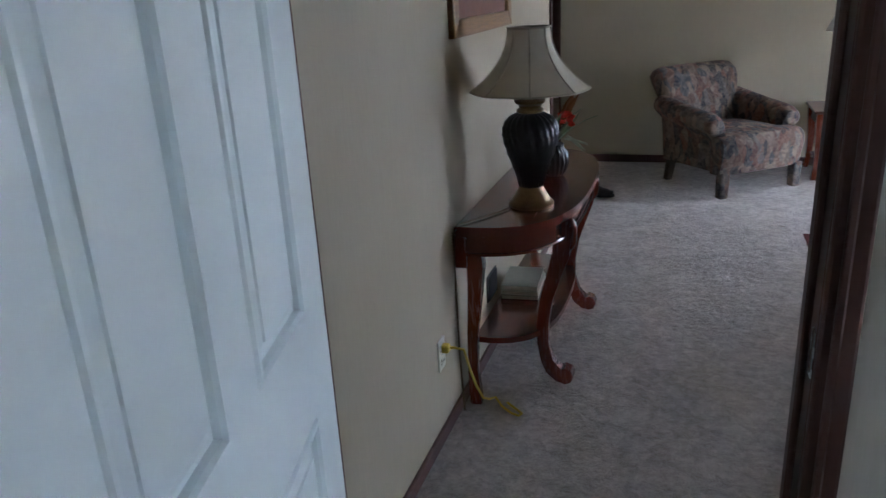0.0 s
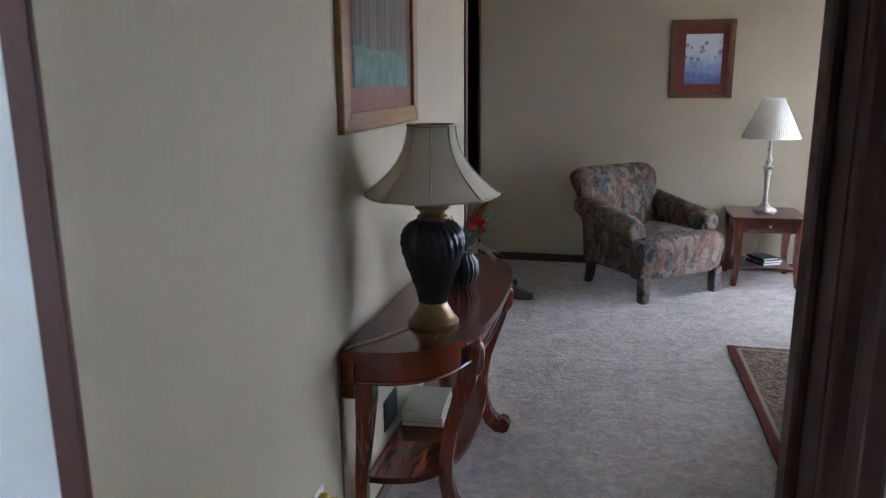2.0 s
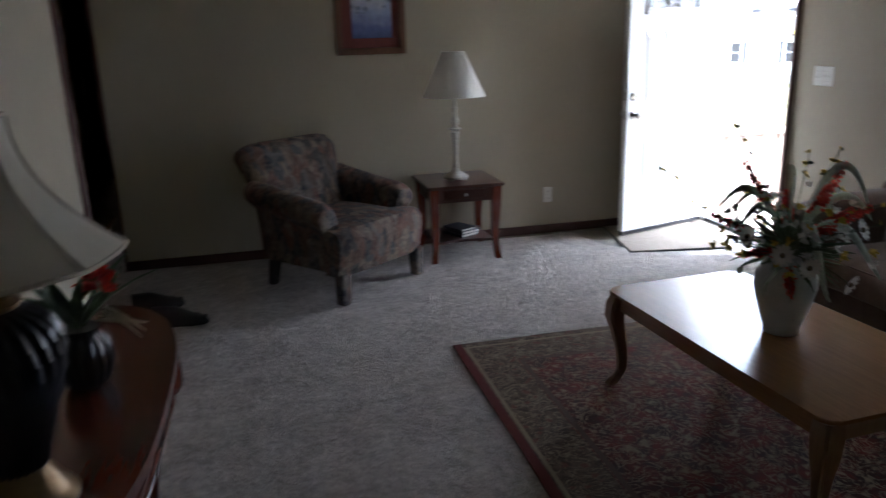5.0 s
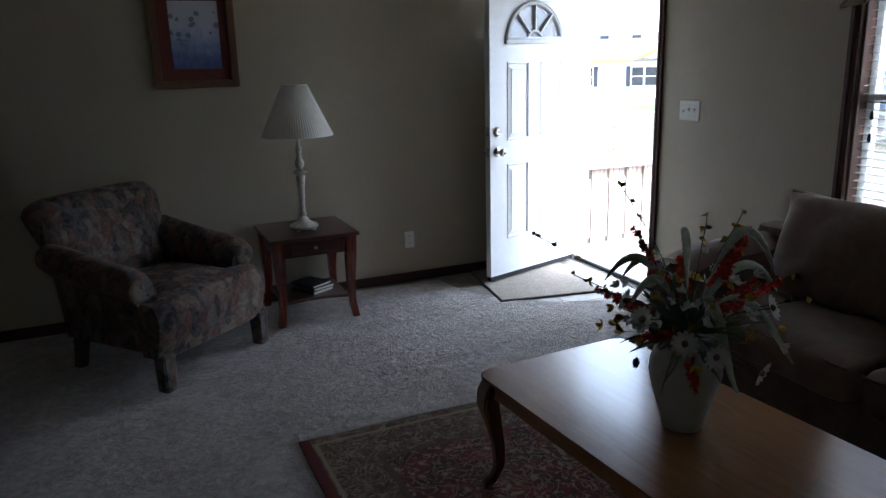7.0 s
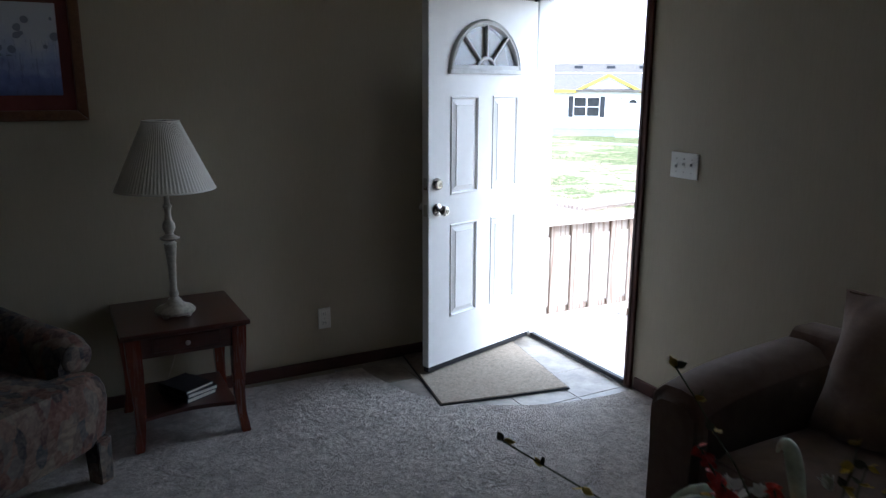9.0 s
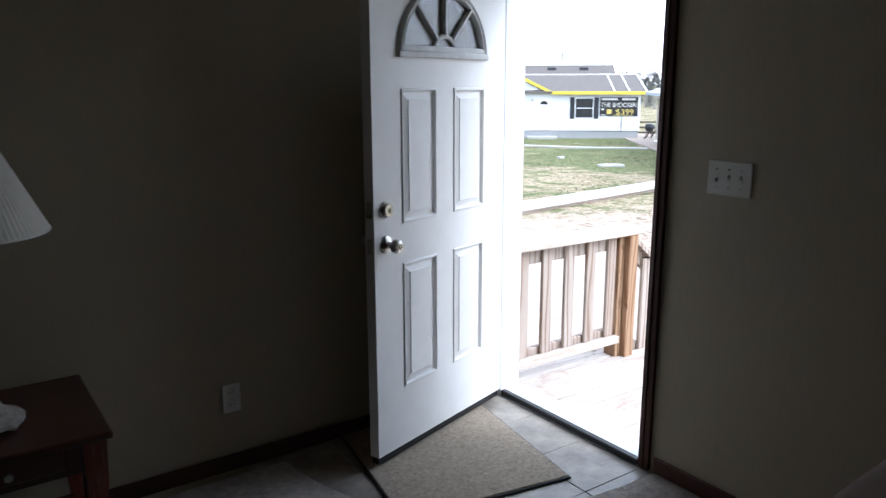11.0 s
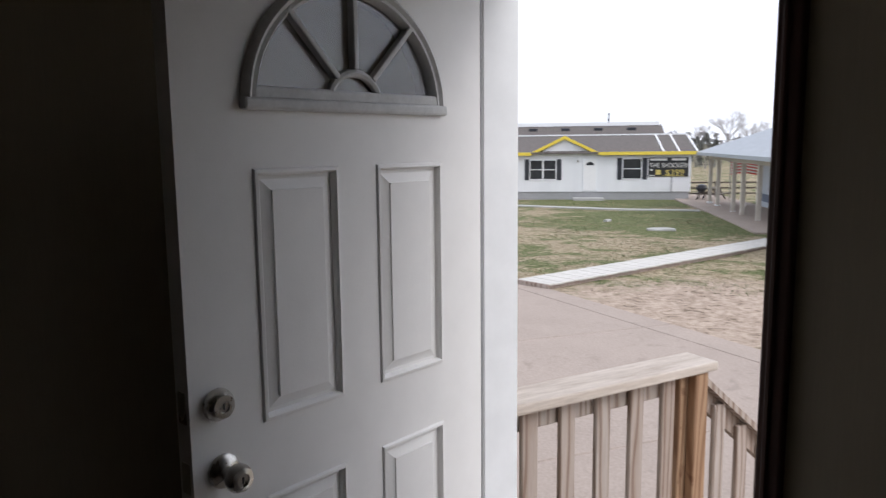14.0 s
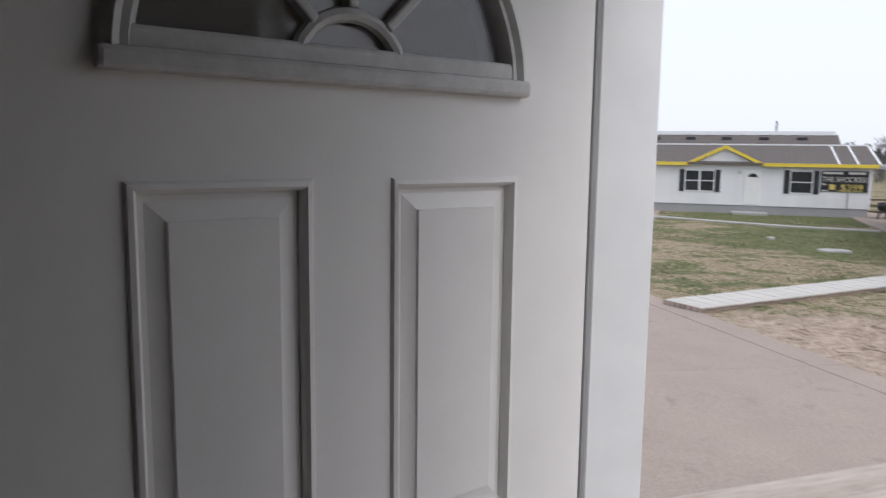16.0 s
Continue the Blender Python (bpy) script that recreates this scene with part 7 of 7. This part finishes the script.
def office():
    # porch posts stand along local x (which runs towards the near end), wall behind at +y
    ang = -131.9
    t = thing("office_building", pose(36.78, 32.76, -1.9, 0, 0, ang), "pale blue-grey office with a hipped roof and post porch", "building")
    part("wall", box(1.5, 24, 2.2, 12, -0.1, 2.75), M_BLUEGREY, t, "pale blue-grey siding")
    part("wall_band", box(1.48, 24.02, 2.17, 2.2, 0.35, 0.75), M_BLUEBAND, t, "slate blue band")
    for x in (0.0, 2.45, 6.55, 8.6, 11.7, 14.6, 17.6):
        p = part("porch_post", box(x - 0.09, x + 0.09, -0.09, 0.09, 0, 2.55, 0.01, 1), M_POST, t, "cream porch post")
        part("post_foot", box(x - 0.13, x + 0.13, -0.13, 0.13, 0, 0.14, 0.01, 1), M_VINYL, p)
    part("beam", box(-0.15, 24, -0.12, 0.12, 2.5, 2.72), M_POST, t)
    bm = bmesh.new()
    z0 = 2.72
    e = [bm.verts.new(p) for p in ((-0.7, -0.7, z0), (24.7, -0.7, z0), (24.7, 12.7, z0), (-0.7, 12.7, z0))]
    e2 = [bm.verts.new((v.co.x, v.co.y, z0 + 0.16)) for v in e]
    r = [bm.verts.new(p) for p in ((6.0, 6.0, z0 + 2.75), (18.0, 6.0, z0 + 2.75))]
    for j in range(4):
        bm.faces.new((e[j], e[(j + 1) % 4], e2[(j + 1) % 4], e2[j]))
    bm.faces.new(e[::-1])
    bm.faces.new((e2[0], e2[1], r[1], r[0]))
    bm.faces.new((e2[1], e2[2], r[1]))
    bm.faces.new((e2[2], e2[3], r[0], r[1]))
    bm.faces.new((e2[3], e2[0], r[0]))
    part("roof", bm, M_SHINGLE2, t, "pale grey hipped roof")
    d = part("door", box(7.6, 8.6, 2.12, 2.2, 0.05, 2.2, 0.01, 1), M_SHUTTER, t, "dark entrance door")
    part("door_trim", box(7.48, 7.6, 2.13, 2.2, 0.05, 2.3), M_VINYL, d)
    part("door_trim", box(8.6, 8.72, 2.13, 2.2, 0.05, 2.3), M_VINYL, d)
    for x in (4.2, 11.5, 15.0):
        w = part("window", box(x, x + 1.0, 2.13, 2.2, 0.9, 2.15, 0.01, 1), M_VINYL, t, "white framed window")
        part("pane", box(x + 0.07, x + 0.93, 2.12, 2.14, 0.97, 2.08), M_DARKPANE, w)


office()


def flag_bunting():
    t = thing("striped_banner", pose(38.52, 32.81, -0.35, 0, 0, -49.3), "red and white striped cloth banner beyond the porch", "banner")
    for k in range(9):
        bm = bmesh.new()
        rows = []
        for i in range(15):
            u = i / 14
            rows.append((bm.verts.new((2.3 * u, 0.1 * math.sin(u * 7), 0.085 * k + 0.1 * math.sin(u * 5))), bm.verts.new((2.3 * u, 0.1 * math.sin(u * 7 + 0.2), 0.085 * (k + 1) - 0.004 + 0.1 * math.sin(u * 5)))))
        for a, b in zip(rows, rows[1:]):
            bm.faces.new((a[0], b[0], b[1], a[1]))
        bmesh.ops.solidify(bm, geom=bm.faces[:], thickness=0.01)
        part("stripe", bm, M_BANNERRED if k % 2 == 0 else M_SIGNWHITE, t)
    part("pole", tube([(0, 0, -1.7), (0, 0, 0.95)], 0.03, 8), M_METAL, t)


M_BANNERRED = plain("banner_red", (0.5, 0.06, 0.06), 0.7)
flag_bunting()


def rail_fence():
    t = thing("rail_fence", pose(40.82, 37.78, 0, 0, 0, -36.3), "dark wooden rail fence beside the house", "fence")
    for k in range(6):
        part("fence_post", box(k * 1.8 - 0.06, k * 1.8 + 0.06, -0.06, 0.06, -2.2, -0.95), M_FENCE, t)
        if k < 5:
            for z in (-1.75, -1.4, -1.05):
                part("rail", box(k * 1.8 + 0.06, (k + 1) * 1.8 - 0.06, -0.03, 0.03, z - 0.05, z + 0.05), M_FENCE, t)


M_FENCE = wood("dark_fence_wood", (0.06, 0.045, 0.035), (0.15, 0.12, 0.09), 0.8, "x")
rail_fence()


def picnic_table():
    t = thing("picnic_table", pose(40.08, 35.31, -2.0, 0, 0, 21.7), "weathered grey picnic table by the house", "picnic table")
    for k in range(4):
        part("top_board", box(-0.9, 0.9, -0.37 + 0.19 * k, -0.2 + 0.19 * k, 0.72, 0.76), M_FENCE, t)
    for s in (-1, 1):
        part("bench", box(-0.9, 0.9, s * 0.75 - 0.13, s * 0.75 + 0.13, 0.42, 0.46), M_FENCE, t)
        part("frame", box(s * 0.65 - 0.04, s * 0.65 + 0.04, -0.85, 0.85, 0.36, 0.42), M_FENCE, t)
        for q in (-1, 1):
            part("leg", bar([(s * 0.6, q * 0.7, 0, 0.03, 0.05), (s * 0.6, q * 0.28, 0.72, 0.03, 0.05)]), M_FENCE, t)


picnic_table()


def grill():
    t = thing("barbecue_grill", pose(38.86, 35.07, -1.97, 0, 0, 11.7), "black kettle grill on legs", "grill")
    part("bowl", lathe([(0.1, 0.5), (0.25, 0.58), (0.32, 0.75), (0.32, 0.78), (0.25, 0.95), (0.08, 1.0)], 20), M_SHUTTER, t, "", True)
    for k in range(3):
        a = k * 2.09
        part("leg", tube([(0.3 * math.cos(a), 0.3 * math.sin(a), 0), (0.15 * math.cos(a), 0.15 * math.sin(a), 0.6)], 0.018, 6), M_SHUTTER, t)


grill()


def bare_tree(m, h, seed, label="bare grey-brown tree far beyond the houses"):
    rng = random.Random(seed)
    t = thing("bare_tree", m, label, "tree", "distant trees")
    tr, cr = bmesh.new(), bmesh.new()
    tube([(0, 0, -0.5), (0.05 * h * rng.uniform(-0.5, 0.5), 0, h * 0.25), (0, 0.02 * h, h * 0.45)], [0.035 * h, 0.026 * h, 0.018 * h], 7, tr)

    def grow(p, d, l, r, depth):
        q = p + d * l
        tube([p, (p + q) / 2 + Vector((rng.uniform(-1, 1), rng.uniform(-1, 1), 0.3)) * l * 0.08, q], [r, r * 0.8, r * 0.55], 4 if depth < 2 else 3, tr if depth < 1 else cr)
        if depth < 4:
            for k in range(4 if depth < 3 else 5):
                nd = (d + Vector((rng.uniform(-1, 1), rng.uniform(-1, 1), rng.uniform(-0.15, 0.7))) * 0.75).normalized()
                grow(p + (q - p) * rng.uniform(0.45, 1.0), nd, l * rng.uniform(0.55, 0.72), r * 0.5, depth + 1)
    for k in range(4):
        a = k * 1.6 + rng.uniform(-0.4, 0.4)
        grow(Vector((0, 0, h * rng.uniform(0.25, 0.42))), Vector((math.cos(a) * 0.7, math.sin(a) * 0.7, 0.9)).normalized(), h * 0.24, 0.012 * h, 0)
    part("trunk", tr, M_BARK, t)
    part("crown", cr, M_TWIG, t)
    return t


# bark and twigs are lightened, with the haze of distance put into their colour
M_BARK = plain("hazed_bark", (0.34, 0.32, 0.31), 0.9, vary=0.3)
M_TWIG = plain("hazed_twigs", (0.46, 0.44, 0.44), 0.9, vary=0.2)


def evergreen(m, h, seed):
    rng = random.Random(seed)
    t = thing("evergreen_tree", m, "dark evergreen tree in the distance", "tree", "distant trees")
    part("trunk", tube([(0, 0, -0.3), (0, 0, h * 0.5)], [0.03 * h, 0.015 * h], 6), M_BARK, t)
    bm = bmesh.new()
    for k in range(2000):
        u = rng.random() ** 0.8
        z = h * (0.06 + 0.94 * u)
        r = h * 0.3 * (1 - u) ** 0.7 * rng.uniform(0.5, 1.08)
        a = rng.uniform(0, 6.28)
        d = Vector((math.cos(a), math.sin(a), rng.uniform(-0.4, 0.3)))
        leaf(bm, Vector((r * math.cos(a) * 0.8, r * math.sin(a) * 0.8, z)), d, h * 0.05, h * 0.024, rng)
    part("crown", bm, M_EVERGREEN, t)
    return t


# needles greyed and lightened in colour in place of distance haze
M_EVERGREEN = plain("hazed_evergreen", (0.2, 0.2, 0.18), 0.9, vary=0.35, scale=2)
EYE0 = Vector((2.3, 5.006, 0))
AX, RT = Vector((0.456, 0.89, 0)), Vector((0.89, -0.456, 0))


def afar(depth, side):
    """A ground place by depth along the last view's axis and by side / depth."""
    p = EYE0 + AX * depth + RT * depth * side
    return p.x, p.y


for depth, side, h, sd in ((150, 0.47, 12.5, 1), (165, 0.5, 11, 2), (140, 0.53, 9, 3), (180, 0.43, 10, 4), (170, 0.56, 11, 5), (190, 0.6, 12, 6)):
    x, y = afar(depth, side)
    bare_tree(pose(x, y, -2.3), h, sd)
for depth, side, h, sd in ((105, 0.438, 5.2, 7), (112, 0.452, 4.4, 8), (118, 0.425, 4.8, 9), (130, 0.48, 4.0, 10)):
    x, y = afar(depth, side)
    evergreen(pose(x, y, -2.3), h, sd)


def far_woods():
    """A low, uneven belt of woods on the horizon."""
    rng = random.Random(21)
    bm = bmesh.new()
    for k in range(2600):
        side = rng.uniform(-0.9, 1.6)
        depth = rng.uniform(260, 300)
        x, y = afar(depth, side)
        h = 6.5 + 3.0 * noise.noise((side * 9, 0, 0)) + 1.5 * noise.noise((side * 40, 3, 0))
        z = -2.3 + rng.random() ** 0.7 * max(2, h)
        leaf(bm, Vector((x, y, z)), Vector((rng.uniform(-1, 1), rng.uniform(-1, 1), rng.uniform(-0.2, 1))), 2.6, 1.6, rng)
    ob = part("far_woods", bm, M_FARWOODS)
    tagged(ob, "hazy grey-brown belt of bare woods on the horizon", "woods", kind="stuff")


# haze over the woods is part of this base colour
M_FARWOODS = plain("hazy_woods", (0.3, 0.29, 0.29), 0.95, vary=0.2, scale=0.1)
far_woods()


def grass_tufts():
    """Short dry and green blades scattered over the lawn."""
    rng = random.Random(17)
    for nm, mat, count, lab in (("grass", M_GRASS, 9000, "short green grass tufts on the lawn"), ("dry_grass", M_STRAW, 7000, "dry straw-coloured grass tufts on the lawn")):
        verts, faces = [], []
        for k in range(count):
            x, y = rng.uniform(12.6, 34), rng.uniform(8, 38)
            keep = noise.noise((x * 0.33, y * 0.33, 0 if nm == "grass" else 9)) + 0.35 * noise.noise((x * 1.4, y * 1.4, 4))
            if keep < 0.02 or (abs((y - 17.04) - (x - 11.75) * 0.176) < 0.7) or (x < 14.5 and y < 16):
                continue
            z = ground_z(x, y) - 0.01
            for j in range(5):
                a, l, w = rng.uniform(0, 6.28), rng.uniform(0.025, 0.06), rng.uniform(0.008, 0.02)
                bx, by = x + rng.uniform(-0.3, 0.3), y + rng.uniform(-0.3, 0.3)
                i = len(verts)
                verts += [(bx - w * math.sin(a), by + w * math.cos(a), z), (bx + w * math.sin(a), by - w * math.cos(a), z), (bx + l * 0.7 * math.cos(a), by + l * 0.7 * math.sin(a), z + l)]
                faces.append((i, i + 1, i + 2))
        me = bpy.data.meshes.new(nm)
        me.from_pydata(verts, [], faces)
        me.materials.append(mat)
        tagged(new(nm, me), lab, "grass", kind="stuff")


M_GRASS = plain("grass_blades", (0.12, 0.14, 0.065), 0.8, vary=0.4, scale=1.5)
M_STRAW = plain("straw_blades", (0.34, 0.28, 0.17), 0.8, vary=0.3, scale=1.5)
grass_tufts()

# ---------- pieces: entrance tiles ----------
def entrance_tiles():
    t = thing("tile_floor", pose(0, 0, 0), "slate-look entrance tiles in tan and grey", "tile floor", kind="structure")
    part("grout", box(2.0, XF - 0.012, 5.52, YN - 0.002, -0.029, -0.007), M_CONCRETE2, t)
    s = 0.305
    src = None
    for i in range(4):
        for j in range(4):
            x, y = XF - 0.016 - (i + 1) * s, YN - 0.005 - (j + 1) * s
            if x < 1.98:
                continue
            if src is None:
                src = part("tile", box(0.002, s - 0.002, 0.002, s - 0.002, -0.02, -0.004, 0.0015, 1), M_TILE, t)
                ob = src
            else:
                ob = new("tile", src.data)
                ob.parent = t
            ob.matrix_basis = pose(x, y, 0)


entrance_tiles()
